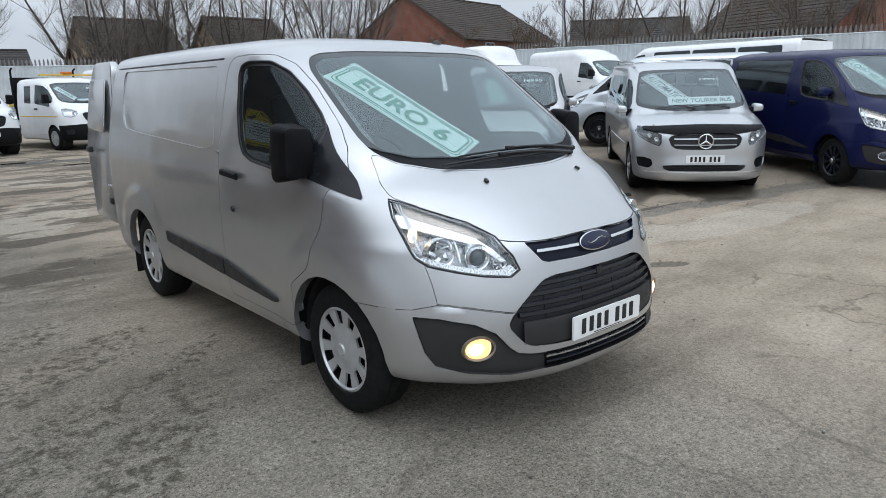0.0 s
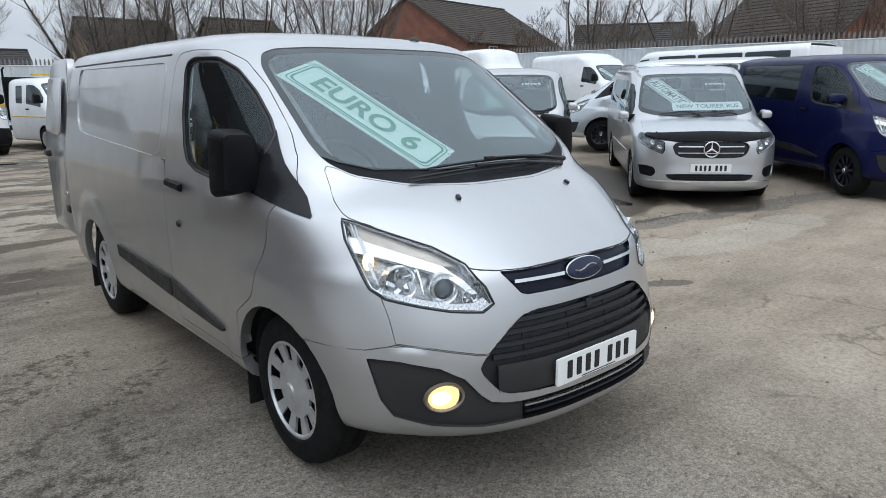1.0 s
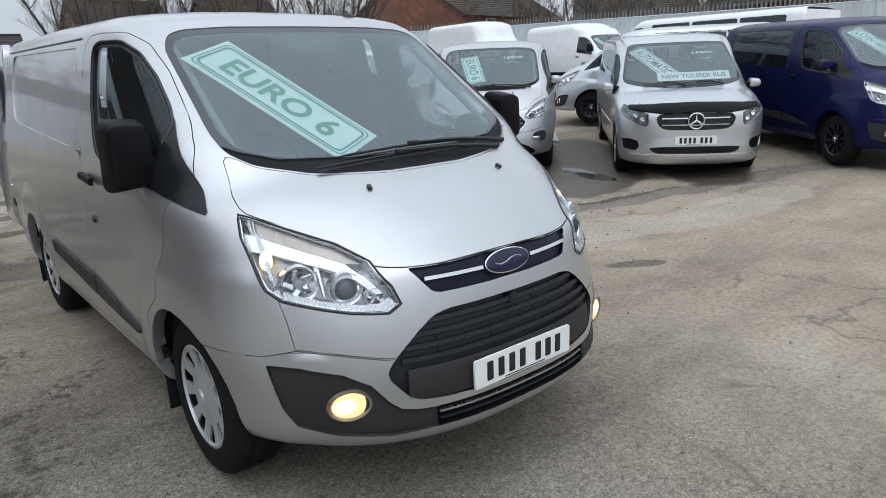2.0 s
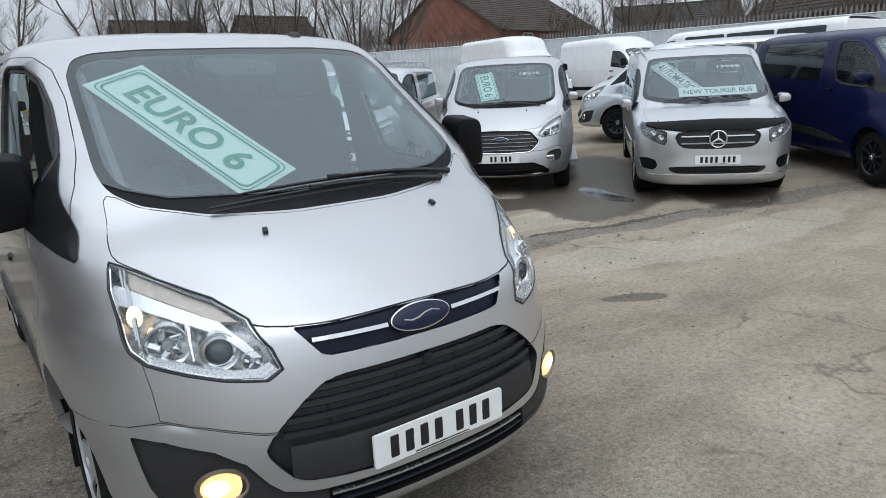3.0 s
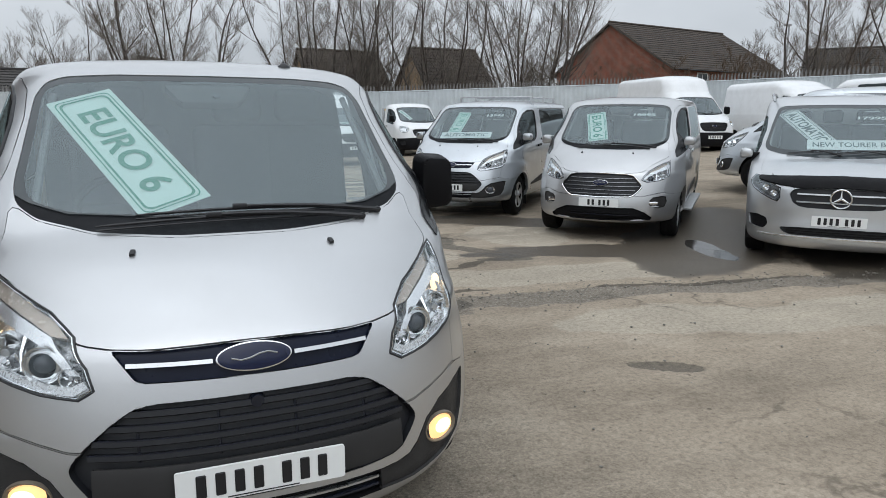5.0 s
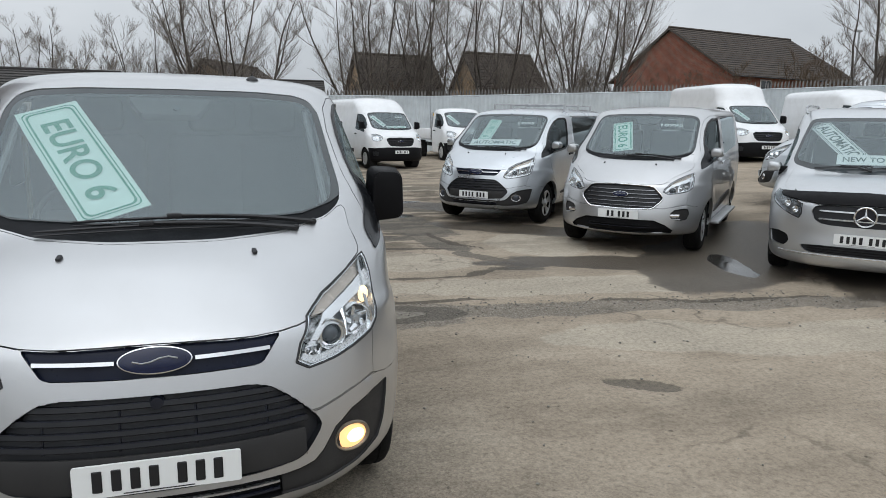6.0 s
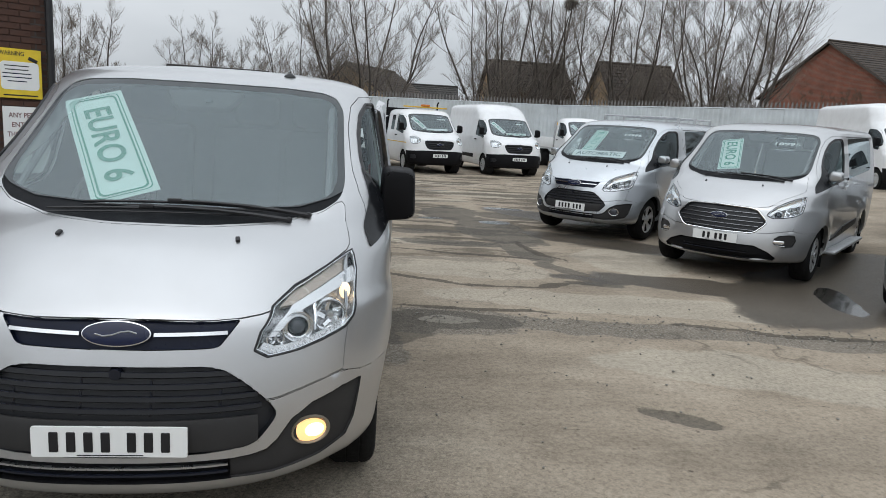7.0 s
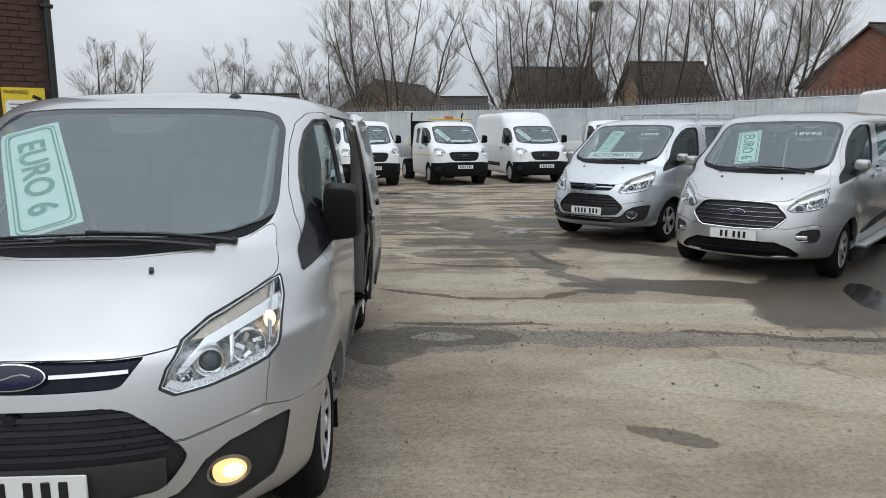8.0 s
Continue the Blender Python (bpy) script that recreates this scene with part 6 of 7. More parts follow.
class Twigs:
    """Collects branch tubes as plain lists."""

    def __init__(self):
        self.v, self.f = [], []

    def tube(self, pts, radii, sides):
        base = len(self.v)
        n = len(pts)
        for k, p in enumerate(pts):
            d = (pts[min(k + 1, n - 1)] - pts[max(k - 1, 0)])
            d.normalize()
            u = d.orthogonal().normalized()
            w = d.cross(u)
            for i in range(sides):
                a = 2 * math.pi * i / sides
                q = p + (u * math.cos(a) + w * math.sin(a)) * radii[k]
                self.v.append((q.x, q.y, q.z))
        for k in range(n - 1):
            for i in range(sides):
                j = (i + 1) % sides
                a = base + k * sides
                self.f.append((a + i, a + j, a + sides + j, a + sides + i))

    def mesh(self, name):
        me = bpy.data.meshes.new(name)
        me.from_pydata(self.v, [], self.f)
        me.polygons.foreach_set("use_smooth", [True] * len(me.polygons))
        return me


def bough(rng, start, way, length, radius, steps, bend, up):
    pts, radii = [start.copy()], [radius]
    p, d = start.copy(), way.normalized()
    for k in range(steps):
        d = (d + Vector((rng.uniform(-bend, bend), rng.uniform(-bend, bend), rng.uniform(-bend, bend) * .5 + up))).normalized()
        p = p + d * (length / steps)
        pts.append(p.copy())
        radii.append(max(.003, radius * (1 - .82 * (k + 1) / steps)))
    return pts, radii


def bare_tree(x, y, height, stems, spread, seed, label, thin=1.0, material="twig", low=.12, density=1.0, group="bare trees beyond the fence", name="tree"):
    """A leafless tree: forked stems, upswept limbs, branches and a haze of fine twigs."""
    rng = random.Random(seed)
    trunk, crown = Twigs(), Twigs()
    for s in range(stems):
        a = 2.4 * s + rng.uniform(-.3, .3)
        lean = spread * math.sqrt((s + rng.uniform(.2, .9)) / stems)
        h = height * rng.uniform(.82, 1.0) * (1 - .16 * min(1, lean))
        way = Vector((math.cos(a) * lean, math.sin(a) * lean, 1))
        start = Vector((math.cos(a) * .16 * min(stems - 1, 3), math.sin(a) * .16 * min(stems - 1, 3), -.2))
        pts, rad = bough(rng, start, way, h, height * .0098 * thin * rng.uniform(.65, 1.1), 12, .12, .085)
        trunk.tube(pts, rad, 6)
        n1 = int(rng.randint(11, 14) * density)
        for i in range(n1):
            u = low + (.97 - low) * (i + rng.random()) / n1
            k = min(int(u * 12), 11)
            p = pts[k].lerp(pts[k + 1], u * 12 - k)
            b = rng.uniform(0, 2 * math.pi)
            tilt = rng.uniform(.7, 1.9)
            l1 = h * (.17 + .17 * (1 - u)) * rng.uniform(.6, 1.25)
            p1, r1 = bough(rng, p, Vector((math.cos(b) * tilt, math.sin(b) * tilt, .9)), l1, max(.008, rad[k] * .46), 7, .20, .085)
            (trunk if r1[0] > .03 else crown).tube(p1, r1, 4)
            n2 = int(rng.randint(8, 10) * density)
            for j in range(n2):
                v = .12 + .86 * (j + rng.random()) / n2
                k2 = min(int(v * 7), 6)
                q = p1[k2].lerp(p1[k2 + 1], v * 7 - k2)
                c = rng.uniform(0, 2 * math.pi)
                d1 = (p1[k2 + 1] - p1[k2]).normalized()
                side = Vector((math.cos(c), math.sin(c), rng.uniform(-.1, .7)))
                l2 = l1 * (.46 * (1 - v) + .22) * rng.uniform(.7, 1.25)
                p2, r2 = bough(rng, q, d1 * .9 + side * .62, l2, max(.0052, r1[k2] * .42), 4, .24, .09)
                crown.tube(p2, r2, 3)
                for e in range(int(7 * density)):
                    w = .12 + .86 * (e + rng.random()) / 7
                    k3 = min(int(w * 4), 3)
                    q3 = p2[k3].lerp(p2[k3 + 1], min(1, w * 4 - k3))
                    d2 = (p2[k3 + 1] - p2[k3]).normalized()
                    sd = Vector((rng.uniform(-1, 1), rng.uniform(-1, 1), rng.uniform(-.2, .8)))
                    p3, r3 = bough(rng, q3, d2 * .9 + sd * .6, l2 * rng.uniform(.4, .9), .006, 2, .16, .04)
                    crown.tube(p3, [.0044, .0038, .0026], 3)
    root = thing(name, pose(x, y, rise_at(x) if x < 24 else .85, 0, 0, rng.uniform(0, 360)), label, "tree" if name == "tree" else "shrub", group)
    for nm, tw, mt in (("trunk", trunk, "bark" if name == "tree" else material), ("crown", crown, material)):
        if tw.f:
            me = tw.mesh(nm)
            me.materials.append(M[mt])
            o = new(nm, me)
            o.parent = root
    return root


TALL = "tall bare tree with many fine twigs"
for k, (x, y, h, stems, spread) in enumerate([
        (.4, 38, 11.5, 10, .85), (-3.6, 42, 9.0, 5, .6), (8.6, 37.3, 11.5, 10, .85), (12.1, 37.6, 11.5, 6, .42), (15.6, 37.0, 11.5, 8, .62), (19.7, 33.2, 11.5, 12, .95),
        (-9.5, 52, 7.5, 5, .7), (-5.0, 53, 7.0, 5, .7), (-13.0, 33, 6.8, 5, .65), (-11.0, 46, 8.0, 5, .6),
        (29.5, 22.5, 9.5, 6, .55), (31, 17.5, 9.0, 6, .55), (-7.0, 49, 6.5, 5, .7), (33.5, 12, 8, 5, .6)]):
    bare_tree(x, y, h, stems, spread, 11 + k, TALL)
for k, (x, y, h) in enumerate([(7.2, 37.5, 4.2), (12.6, 37.2, 4.4), (9.8, 36.6, 4.0), (16.0, 37, 4.2), (26.5, 30, 5.0), (24.5, 33, 4.6), (30, 27, 5.4), (28.2, 25.5, 5.0), (31.5, 23.5, 5.2), (32.5, 14, 5.8), (32.5, 9.5, 6.0), (33.5, 5.5, 6.0), (31, 20, 5.6), (-15, 42, 5), (35.5, 32, 6.5), (38.5, 38, 6.5), (41, 43, 6.5), (44, 47, 6.0)]):
    bare_tree(x, y, h, 6, .55, 80 + k, "brown bare shrub behind the fence", 0.6, "shrub", .08, .75, "bare shrubs beyond the fence", "shrub")

# a nest high in one of the trees
nest = Twigs()
rn = random.Random(5)
for _ in range(160):
    a, c = rn.uniform(0, 6.28), rn.uniform(-1, 1)
    p = Vector((math.cos(a) * math.sqrt(1 - c * c), math.sin(a) * math.sqrt(1 - c * c), c * .8)) * .42 * rn.uniform(.5, 1)
    d = Vector((rn.uniform(-1, 1), rn.uniform(-1, 1), rn.uniform(-.6, .6))).normalized() * .28
    nest.tube([p - d, p, p + d], [.008, .011, .006], 3)
nm = nest.mesh("bird_nest")
nm.materials.append(M["bark"])
nb = tagged(new("bird_nest", nm), "round dark nest of twigs in a treetop", "nest")
nb.matrix_basis = pose(12.05, 37.5, 8.75)


def street_lamp(x, y, h):
    s = thing("street_lamp", pose(x, y, .8), "slim grey street lamp beyond the fence", "street lamp")
    part("column", tube_bm([(0, 0, 0), (0, 0, h)], .06, 8, radii=[.08, .05]), "galv", s)
    part("lantern", box_bm(-.35, .12, -.09, .09, h - .02, h + .10, .03), "galv", s)


street_lamp(33.0, 27.6, 6.0)

# ---- brick building by the entrance ----
hall = thing("building_wall", pose(-3.11, 6.82, 0, 0, 0, 33), "dark brown brick building with warning boards", "building")
part("wall", prism_bm([(-9, .0), (0, .0), (0, 8), (-9, 8)], "xy", -.05, 6.4), "brick_dark", hall)
part("parapet", box_bm(-9.1, .08, -.08, 8.1, 6.4, 6.55, .01), "galv", hall)
part("drain_pipe", tube_bm([(.03, -.06, .1), (.03, -.06, 6.3)], .045, 10), "ink", hall)
for z in (1.5, 3.2, 4.9):
    part("pipe_bracket", box_bm(-.04, .10, -.11, .0, z, z + .04, .005), "ink", hall)
proto = box_bm(-.1075, .1075, -.012, .03, -.0325, .0325, .004, 1)
pm = bpy.data.meshes.new("brick")
proto.to_mesh(pm)
proto.free()
pm.materials.append(M["brick_one"])
count = 0
for row in range(44):
    z = 1.45 + .075 * row
    for col in range(7):
        x = -.16 - .225 * col - (.1125 if row % 2 else 0)
        o = new("brick", pm)
        o.parent = hall.children[0]
        o.matrix_basis = pose(x, 0, z)
        count += 1


def wall_board(x, z, w, h, name, label, colour):
    r = thing(name, pose(-3.11, 6.82, 0, 0, 0, 33) @ pose(x, -.03, z), label, "sign")
    part("board", box_bm(-w / 2, w / 2, -.008, .008, -h / 2, h / 2, .003, 1), colour, r)
    return r


def board_text(root, words, x, z, w, h, ink="ink"):
    b = fit_text(text_bm(words, .012), w, h)
    for v in b.verts:
        v.co = Vector((x + v.co.x, -.0105, z + v.co.y))
    part("lettering", b, ink, root)


def board_bar(root, x, z, w, h, ink="ink"):
    part("print_bar", box_bm(x - w / 2, x + w / 2, -.0108, -.0085, z - h / 2, z + h / 2), ink, root)


warn = wall_board(-.30, 1.95, .46, .58, "warning_sign", "yellow warning board with a white panel", "sign_yellow")
part("white_panel", prism_bm(rounded([(-.20, -.19), (.20, -.19), (.20, .14), (-.20, .14)], .05, 4), "xz", -.0105, -.008), "plate_white", warn)
board_text(warn, "WARNING", -.08, .235, .26, .05)
part("camera_picture", moved(box_bm(-.05, .05, -.002, .002, -.02, .02, .006), Matrix.Translation((.14, -.011, .17)) @ Matrix.Rotation(radians(25), 4, "Y")), "ink", warn)
for k, w in enumerate((.26, .24, .30, .30, .20)):
    board_bar(warn, -.03, .09 - .045 * k, w, .012, "ink" if k < 2 else "badge_blue")
board_bar(warn, 0, -.255, .36, .015)
notice = wall_board(-.24, 1.16, .52, .80, "notice_board", "white notice board with dark lettering", "plate_white")
for k, (wd, w) in enumerate((("ANY PERSON", .40), ("ENTERING", .34), ("THESE PREMISES", .44), ("DOES SO AT", .36), ("THEIR OWN RISK", .44))):
    board_text(notice, wd, .0, .30 - .115 * k, w, .06, "notice_ink")
cctv = thing("security_camera", pose(-3.11, 6.82, 0, 0, 0, 33) @ pose(-.30, -.05, 3.62), "white security camera on a bracket", "camera")
part("bracket", tube_bm([(0, .05, -.10), (0, -.06, -.10), (0, -.10, -.02)], .018, 8), "plate_white", cctv)
part("camera_body", moved(box_bm(-.045, .045, -.16, .10, -.04, .04, .018), Matrix.Translation((.0, -.12, .02)) @ Matrix.Rotation(radians(40), 4, "Z")), "plate_white", cctv)
part("dome", lathe_bm([(0, -.05), (.05, -.02), (.06, .02), (.0, .04)], 16), "plate_white", cctv)
tyre_sign = thing("yard_sign", pose(-4.35, 12.6, 0, 0, 0, 6), "yellow sign board with brown capitals on posts", "sign")
part("board", box_bm(-.9, .42, -.015, .015, 1.25, 1.95, .006, 1), "sign_cream", tyre_sign)
for s in (-.75, .3):
    part("post", box_bm(s - .04, s + .04, .02, .09, 0, 1.9, .006, 1), "bark", tyre_sign)
for wd, z, x, w in (("RE", 1.75, .06, .55), ("IS", 1.45, .10, .45)):
    b = fit_text(text_bm(wd, .03), w, .22)
    for v in b.verts:
        v.co = Vector((x + v.co.x, -.018, z + v.co.y))
    part("lettering", b, "sign_brown", tyre_sign)
M_stack = thing("spare_wheel", pose(-4.6, 12.2, .0), "silver trimmed wheel leaning on a dark rack", "wheel")
wheel(M_stack, .0001, 0, .33, TRIM_WHEEL).matrix_basis = pose(0, -.1, .95, 0, 0, 0)
part("rack", box_bm(-.5, .5, .1, .4, 0, .62, .01), "black_plastic", M_stack)

# ---- the yard's surface: one sheet to the horizon ----


def lattice(x, y, seed):
    """Smooth value noise on a square lattice, 0 to 1."""
    xi, yi = np.floor(x), np.floor(y)
    fx, fy = x - xi, y - yi
    fx, fy = fx * fx * (3 - 2 * fx), fy * fy * (3 - 2 * fy)

    def h(a, c):
        v = np.sin(a * 127.1 + c * 311.7 + seed * 74.7) * 43758.5453
        return v - np.floor(v)
    top = h(xi, yi) * (1 - fx) + h(xi + 1, yi) * fx
    low = h(xi, yi + 1) * (1 - fx) + h(xi + 1, yi + 1) * fx
    return top * (1 - fy) + low * fy


def cloudy(x, y, scale, seed, octaves=5, fall=.55):
    out, amp, total = 0, 1.0, 0
    for k in range(octaves):
        out = out + amp * lattice(x * scale * 2 ** k, y * scale * 2 ** k, seed + k)
        total += amp
        amp *= fall
    return out / total


def stains(x, y, ovals):
    """1 inside any of the ovals (centre, half axes, turn, softness), 0 outside."""
    best = np.zeros_like(x)
    for cx, cy, rx, ry, turn, soft in ovals:
        c, s = math.cos(radians(turn)), math.sin(radians(turn))
        u, v = (x - cx) * c + (y - cy) * s, -(x - cx) * s + (y - cy) * c
        k = np.clip((1 + soft - np.hypot(u / rx, v / ry)) / (2 * soft), 0, 1)
        best = np.maximum(best, k * k * (3 - 2 * k))
    return best


def ground_sheet():
    """The yard's grid, fine where vehicles are shown, with its stains, dips and holes."""
    xs = [-900, -300, -120, -60, -30, -15, -8, -6] + [-5 + .05 * k for k in range(281)] + [9.5 + .5 * k for k in range(32)] + [26, 30, 40, 60, 140, 300, 900]
    ys = [-900, -300, -120, -60, -30, -15, -8, -5] + [-3.5 + .05 * k for k in range(441)] + [19 + .5 * k for k in range(20)] + [30, 40, 60, 140, 300, 900]
    gx, gy = np.meshgrid(np.array(xs, float), np.array(ys, float))
    x, y = gx.ravel(), gy.ravel()
    wx = x + .34 * (cloudy(x, y, 1.9, 3) - .5) + .5 * (cloudy(x, y, .6, 5, 3) - .5)
    wy = y + .30 * (cloudy(x, y, 1.9, 11) - .5) + .4 * (cloudy(x, y, .6, 13, 3) - .5)
    wet = stains(wx, wy, [(5.1, 4.98, 1.75, .42, -16, .2), (6.7, 5.3, 2.6, 1.0, 42, .2), (8.4, 4.4, 2.8, .9, 40, .2), (9.6, 1.7, 2.2, .8, 40, .3), (4.6, 7.7, 1.6, .5, -40, .3),
                          (3.35, 5.25, .50, .16, -25, .3), (4.6, 10.6, 1.6, .6, -40, .3), (.6, 17.2, 1.6, .35, 0, .3), (1.7, 15.6, .9, .16, 0, .3), (2.4, 14.9, .6, .12, 0, .3)])
    rubble = stains(wx, wy, [(2.95, 8.6, .62, 1.5, 8, .35), (3.0, 6.7, .26, .75, 12, .35), (3.25, 5.55, .14, .55, 30, .4), (3.3, 5.02, .34, .13, -20, .4), (2.5, 10.6, .5, 1.1, -20, .4),
                             (3.7, 10.4, .9, .5, -10, .35), (2.2, 7.3, .9, .25, -12, .4), (1.8, 8.3, .7, .18, 6, .4)])
    pale = stains(wx, wy, [(1.9, 5.65, 1.05, .62, -8, .2), (3.6, 4.05, 2.2, .42, -6, .2), (4.35, 6.4, .75, .85, -20, .2), (1.3, 7.35, .6, .28, 0, .25), (1.2, 9.9, .8, .45, 0, .25), (2.2, 12.6, 1.1, .4, 8, .3),
                           (3.9, 14.4, 1.6, .7, 0, .3), (.2, 12.8, .9, .8, 0, .3), (-.8, 8.6, .55, 1.6, -14, .3), (3.9, 2.1, 1.6, .4, -14, .4), (5.6, 1.9, 1.2, .35, -10, .4), (2.6, 17.0, 1.6, .5, 0, .35)])
    edges = stains(wx, wy, [(1.45, 4.86, .62, .06, -26, .6), (2.3, 4.66, .45, .06, 3, .6), (2.82, 4.88, .28, .07, 52, .6), (4.75, 3.22, 1.3, .05, -8, .6), (1.9, 3.72, .75, .05, -4, .6), (3.2, 6.9, .06, .9, 14, .6),
                            (2.2, 6.45, 1.0, .06, -14, .6), (1.7, 9.2, .9, .07, -5, .6), (1.5, 11.8, .9, .08, 8, .6)])
    band = stains(wx, wy, [(2.9, 3.22, 1.5, .24, -4, .2), (5.0, 2.98, 1.7, .20, -6, .25), (6.9, 2.45, 1.5, .22, -16, .3), (8.6, 1.7, 1.4, .35, -32, .3), (1.55, 3.28, .75, .46, 0, .2), (1.0, 2.6, .22, .5, 0, .4)])
    ring = stains(wx, wy, [(1.62, 3.30, .62, .34, -8, .2), (1.15, 3.1, .3, .5, 0, .3)])
    core = stains(wx, wy, [(1.60, 3.24, .30, .15, -10, .3)])
    moss = stains(wx, wy, [(-2.2, 1.45, .75, .32, 30, .8), (-1.75, 2.6, .7, .25, 40, .8), (-2.3, 3.1, .8, .18, 24, .8), (-1.6, 1.15, .8, .22, 50, .9), (-1.2, 2.1, .5, .12, 40, .9)])
    holes = stains(x + .25 * (wx - x), y + .25 * (wy - y), [(2.80, 1.38, .26, .10, -32, .4), (3.30, 5.02, .24, .10, -20, .4)])
    pools = stains(x + .4 * (wx - x), y + .4 * (wy - y), [(6.10, 4.50, .66, .18, 72, .4), (3.12, 9.55, .30, .20, 0, .25), (3.75, 11.6, .42, .18, 0, .25), (2.0, 9.75, .25, .10, 10, .3), (.45, 17.6, .9, .2, 0, .25), (1.5, 16.1, .55, .14, 0, .3)])
    worn = stains(wx, wy, [(2.4, 11.5, 4.0, 5.5, -10, .3), (0.5, 19, 7, 4, 0, .4), (-1.2, 8, 1.2, 4, -8, .3)])
    coarse = stains(wx, wy, [(-2.7, -.4, 3.6, 3.2, 20, .45), (-3.5, 5.5, 2.4, 4.5, 0, .4)])
    z = np.where(x < 24, .05 * np.maximum(0, x - 6.2), .89)
    near = (x > -5.1) & (x < 9.1) & (y > -3.6) & (y < 18.6)
    z = z + np.where(near, (1 - pools) * (.012 * (cloudy(x, y, 1.3, 21) - .5)) - .006 - .022 * holes - .010 * rubble - .008 * band * (1 - core), -.006)
    w = len(xs)
    k = (np.arange(len(ys) - 1)[:, None] * w + np.arange(w - 1)[None, :]).ravel()
    quads = np.stack((k, k + 1, k + w + 1, k + w), 1)
    me = bpy.data.meshes.new("ground")
    me.from_pydata(np.stack((x, y, z), 1).tolist(), [], quads.tolist())
    for name, sets in (("soil_a", (wet, rubble, pale, edges)), ("soil_b", (band, ring, core, worn)), ("soil_c", (moss, holes, pools, coarse))):
        at = me.attributes.new(name, "FLOAT_COLOR", "POINT")
        at.data.foreach_set("color", np.stack(sets, 1).astype(np.float32).ravel())
    me.polygons.foreach_set("use_smooth", [True] * len(me.polygons))
    me.materials.append(M["ground"])
    return new("ground", me)


def times(t, a, b):
    m = t.nodes.new("ShaderNodeMath")
    m.operation = "MULTIPLY"
    for k, v in enumerate((a, b)):
        if isinstance(v, (int, float)):
            m.inputs[k].default_value = v
        else:
            t.links.new(v, m.inputs[k])
    return m.outputs[0]


def yard_mat():
    m, t, b = nodes_of("yard_concrete")
    mid = noise_node(t, 0.75, 8, 0.66, world_space=True)
    streak = noise_node(t, 1.0, 7, 0.7, (0.35, 1.6, 1), True)
    fine = noise_node(t, 30.0, 5, 0.75, world_space=True)
    grit = noise_node(t, 85.0, 4, 0.8, world_space=True)
    flecks = noise_node(t, 13.0, 3, 0.5, world_space=True)
    shake = noise_node(t, 5.5, 7, 0.72, world_space=True)

    def crisp(sock, amount=.9, lo=.40, hi=.60):
        """Breaks a soft stain's edge up with noise and sharpens it."""
        ad = t.nodes.new("ShaderNodeMath")
        ad.operation = "MULTIPLY_ADD"
        t.links.new(shake, ad.inputs[0])
        ad.inputs[1].default_value = amount
        sub = t.nodes.new("ShaderNodeMath")
        sub.operation = "SUBTRACT"
        t.links.new(sock, sub.inputs[0])
        sub.inputs[1].default_value = amount * .5
        t.links.new(sub.outputs[0], ad.inputs[2])
        mr = t.nodes.new("ShaderNodeMapRange")
        mr.interpolation_type = "SMOOTHSTEP"
        mr.inputs["From Min"].default_value = lo
        mr.inputs["From Max"].default_value = hi
        t.links.new(ad.outputs[0], mr.inputs["Value"])
        return mr.outputs["Result"]

    def soil(name):
        at = t.nodes.new("ShaderNodeAttribute")
        at.attribute_name = name
        sp = t.nodes.new("ShaderNodeSeparateColor")
        t.links.new(at.outputs["Color"], sp.inputs["Color"])
        return [sp.outputs[0], sp.outputs[1], sp.outputs[2], at.outputs["Alpha"]]

    wet, rubble, pale, edges = soil("soil_a")
    band, ring, core, worn = soil("soil_b")
    moss, holes, pools, coarse = soil("soil_c")
    # smooth sandy concrete, and the coarser, darker mix that was laid on the driver's side
    sand = ramp(t, mid, [(0.26, (0.222, 0.183, 0.139)), (0.44, (0.312, 0.260, 0.199)), (0.58, (0.374, 0.314, 0.243)), (0.76, (0.430, 0.371, 0.295))])
    dark = ramp(t, mid, [(0.28, (0.125, 0.112, 0.092)), (0.48, (0.200, 0.182, 0.150)), (0.72, (0.285, 0.262, 0.220))])
    col = mixc(t, times(t, coarse, .9), sand, dark)
    col = mixc(t, 0.65, col, ramp(t, streak, [(0.32, grey(0.62)), (0.5, grey(1.0)), (0.7, grey(1.2))]), "MULTIPLY")
    col = mixc(t, times(t, crisp(pale, 1.2, .36, .68), .45), col, (0.48, 0.435, 0.355))
    lace = ramp(t, noise_node(t, .9, 9, .68, (.55, 1.5, 1), True), [(.485, grey(0)), (.53, grey(1))])
    col = mixc(t, times(t, times(t, worn, lace), .80), col, (0.085, 0.071, 0.054))
    gravel = ramp(t, noise_node(t, 55.0, 4, 0.8, world_space=True), [(0.36, (0.040, 0.037, 0.033)), (0.5, (0.130, 0.120, 0.104)), (0.64, (0.34, 0.32, 0.285))])
    col = mixc(t, times(t, crisp(band, 1.2, .36, .68), .62), col, gravel)
    col = mixc(t, times(t, crisp(ring), .60), col, (0.070, 0.064, 0.055))
    col = mixc(t, times(t, crisp(core), .7), col, (0.30, 0.275, 0.23))
    col = mixc(t, times(t, crisp(rubble, 1.1), .72), col, mixc(t, .5, gravel, (0.045, 0.040, 0.034)))
    col = mixc(t, times(t, crisp(edges, .6), .75), col, (0.060, 0.052, 0.042))
    col = mixc(t, times(t, crisp(wet, .8, .34, .66), .84), col, (0.058, 0.048, 0.037))
    speckle = ramp(t, noise_node(t, 11.0, 6, 0.75, world_space=True), [(0.47, grey(0.0)), (0.58, grey(1.0))])
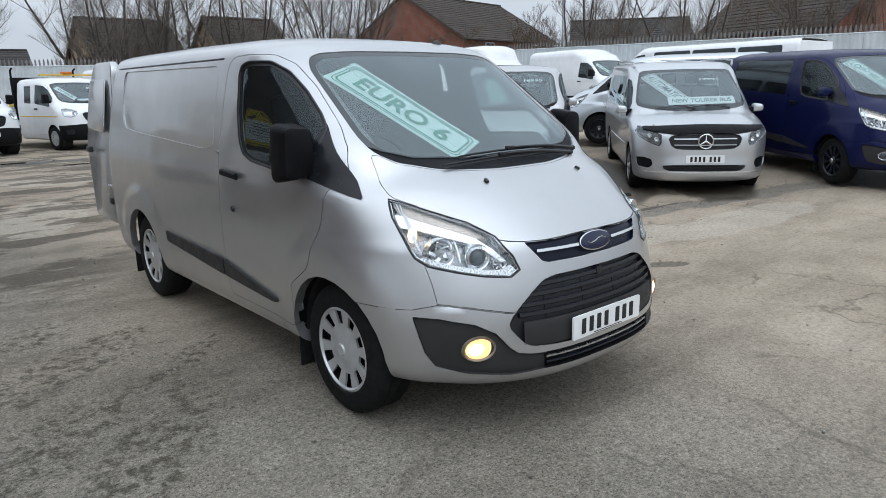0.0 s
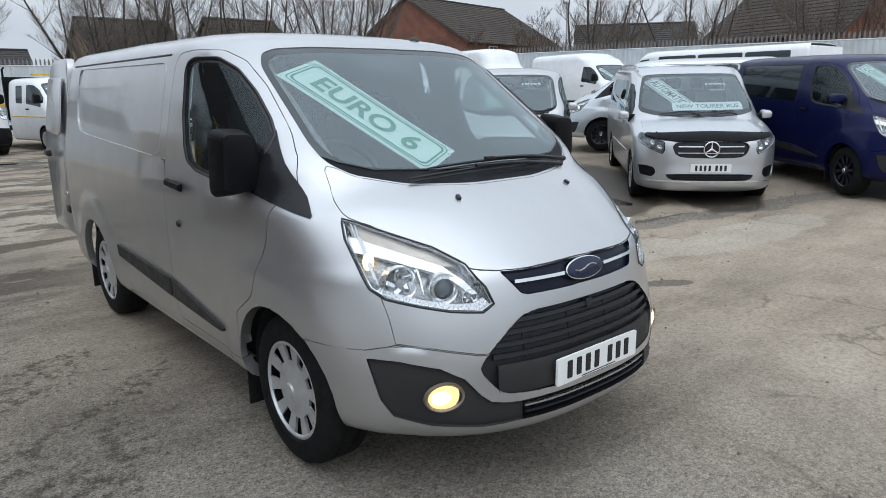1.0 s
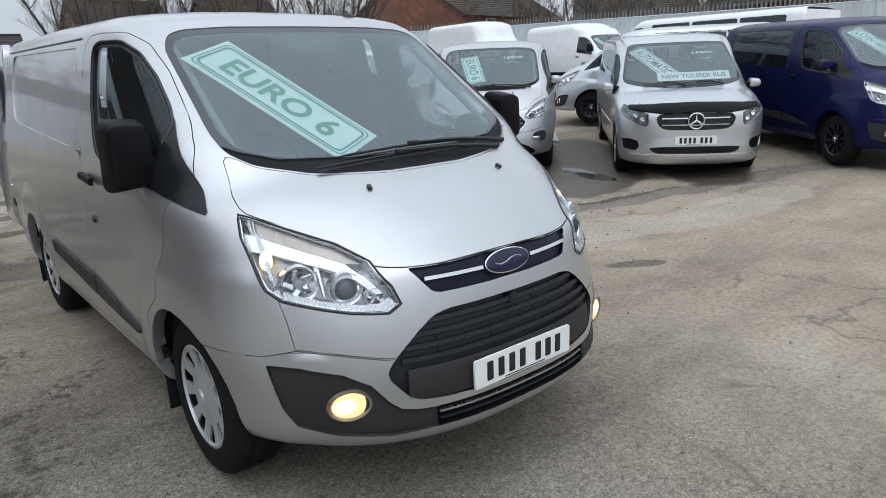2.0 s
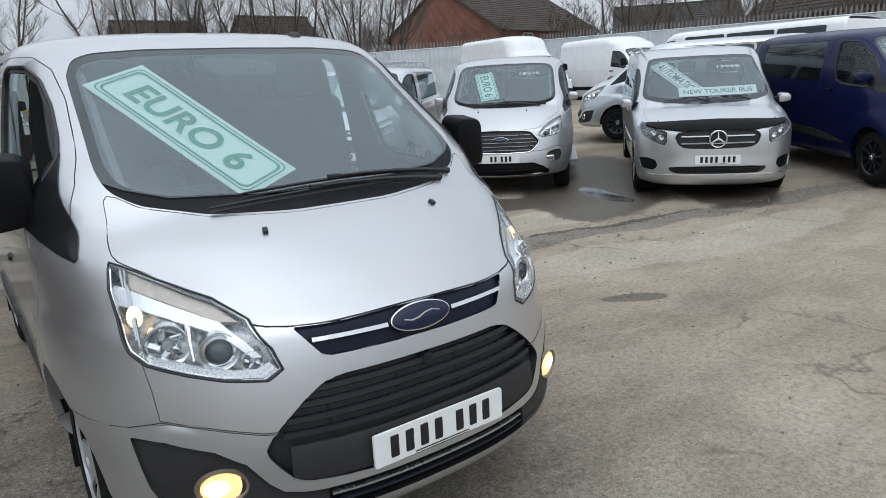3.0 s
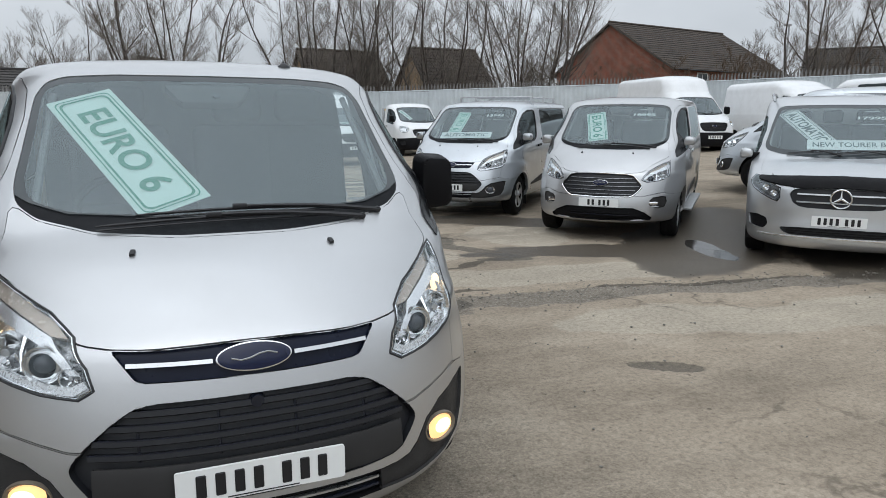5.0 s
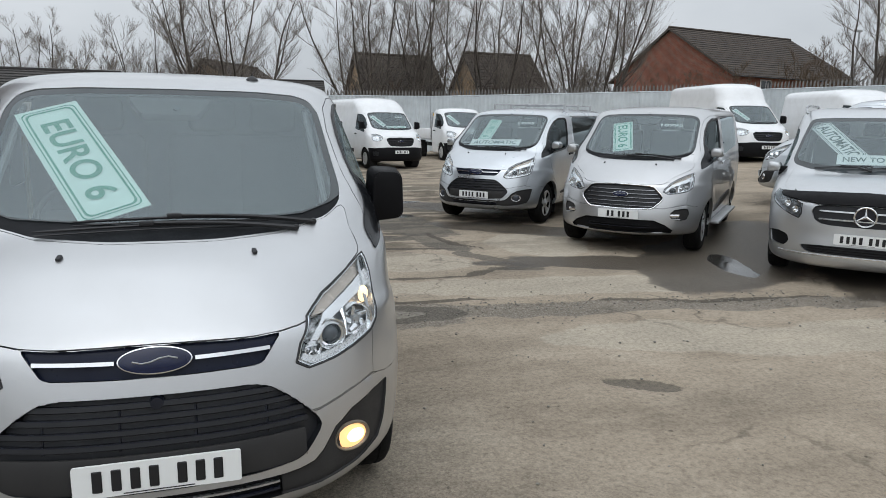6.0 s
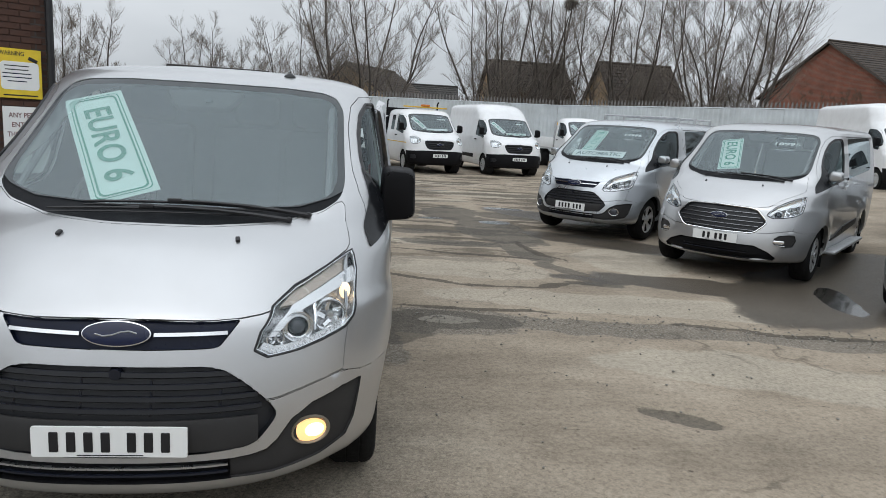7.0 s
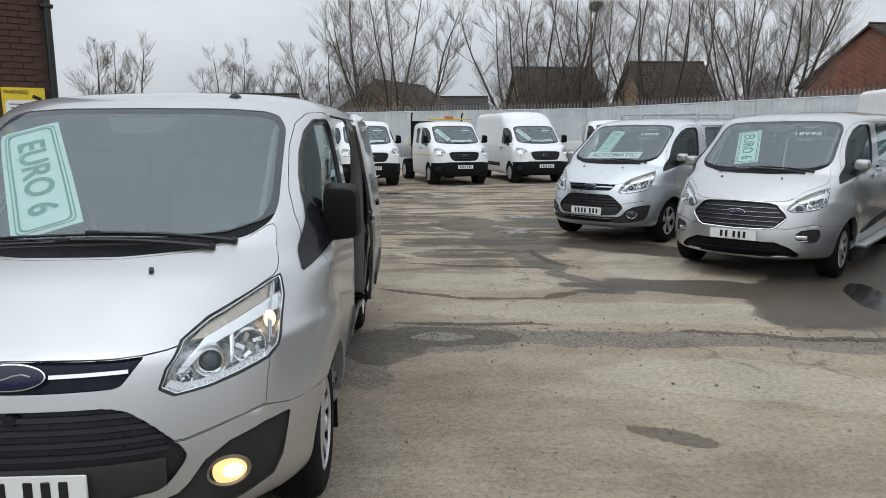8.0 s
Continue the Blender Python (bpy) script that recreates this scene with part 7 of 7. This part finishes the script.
    col = mixc(t, times(t, times(t, crisp(moss, 1.6, .35, .8), speckle), .80), col, (0.062, 0.055, 0.038))
    col = mixc(t, times(t, crisp(holes, .6), .70), col, (0.085, 0.076, 0.064))
    rough_grain = t.nodes.new("ShaderNodeMapRange")
    rough_grain.inputs["To Min"].default_value = .24
    rough_grain.inputs["To Max"].default_value = 1.0
    t.links.new(coarse, rough_grain.inputs["Value"])
    col = mixc(t, rough_grain.outputs["Result"], col, ramp(t, grit, [(0.34, grey(0.22)), (0.47, grey(0.9)), (0.55, grey(1.05)), (0.66, grey(1.75))]), "MULTIPLY")
    col = mixc(t, 0.62, col, ramp(t, fine, [(0.34, grey(0.52)), (0.52, grey(1.0)), (0.7, grey(1.2))]), "MULTIPLY")
    col = mixc(t, 0.8, col, ramp(t, flecks, [(0.24, grey(0.25)), (0.31, grey(1.0))]), "MULTIPLY")
    # hairline cracks, in some stretches only
    geo = t.nodes.new("ShaderNodeNewGeometry")
    wob = t.nodes.new("ShaderNodeTexNoise")
    wob.inputs["Scale"].default_value = 1.7
    wob.inputs["Detail"].default_value = 7
    t.links.new(geo.outputs["Position"], wob.inputs["Vector"])
    push = t.nodes.new("ShaderNodeVectorMath")
    push.operation = "MULTIPLY_ADD"
    push.inputs[1].default_value = (1.1, 1.1, 0)
    t.links.new(wob.outputs["Color"], push.inputs[0])
    t.links.new(geo.outputs["Position"], push.inputs[2])
    cells = t.nodes.new("ShaderNodeTexVoronoi")
    cells.feature = "DISTANCE_TO_EDGE"
    cells.inputs["Scale"].default_value = 0.62
    t.links.new(push.outputs[0], cells.inputs["Vector"])
    line = ramp(t, cells.outputs["Distance"], [(0.0, grey(1)), (0.014, grey(0))])
    some = ramp(t, noise_node(t, .55, 4, .6, world_space=True), [(0.50, grey(0)), (0.60, grey(1))])
    col = mixc(t, times(t, times(t, line, some), .55), col, (0.075, 0.063, 0.050))
    water = crisp(pools, .75)
    col = mixc(t, water, col, (0.035, 0.033, 0.030))
    t.links.new(col, b.inputs["Base Color"])
    r = mixc(t, crisp(wet, .7), grey(.92), grey(.42))
    t.links.new(mixc(t, water, r, grey(.10)), b.inputs["Roughness"])
    t.links.new(mixc(t, water, grey(.22), grey(.38)), b.inputs["Specular IOR Level"])
    dry = t.nodes.new("ShaderNodeMath")
    dry.operation = "SUBTRACT"
    dry.inputs[0].default_value = 1
    t.links.new(water, dry.inputs[1])
    n1 = bump(t, noise_node(t, 60.0, 5, 0.8, world_space=True), .008, .8)
    t.links.new(times(t, dry.outputs[0], .8), n1.node.inputs["Strength"])
    t.links.new(n1, b.inputs["Normal"])
    return m


M["stone"] = plain("stone", (0.22, 0.205, 0.18), 0.9, vary=0.4, scale=40)
M["ground"] = yard_mat()
tagged(ground_sheet(), "worn pale concrete yard with damp patches and puddles", "ground", kind="structure")

# loose stones along the broken strip
stones = bmesh.new()
rs = random.Random(9)
for _ in range(900):
    u = rs.random()
    if rs.random() < .6:
        x, y = 1.2 + 7.2 * u + rs.gauss(0, .05), 3.45 - .10 * u - 1.3 * u * u + rs.gauss(0, .16)
    else:
        x, y = rs.uniform(-3.2, 6), rs.uniform(-1.5, 6)
    r = rs.uniform(.004, .014)
    if abs(x) < 1.0 and y > -.1:
        continue
    mt = Matrix.Translation((x, y, rise_at(x) + r * .3)) @ Matrix.Rotation(rs.uniform(0, 6), 4, "Z") @ Matrix.Diagonal((r, r * rs.uniform(.6, 1), r * .6, 1))
    bmesh.ops.create_icosphere(stones, subdivisions=1, radius=1, matrix=mt)
tagged(part("gravel", stones, "stone", angle=60), "scattered small grey stones on the concrete", "gravel", kind="stuff")
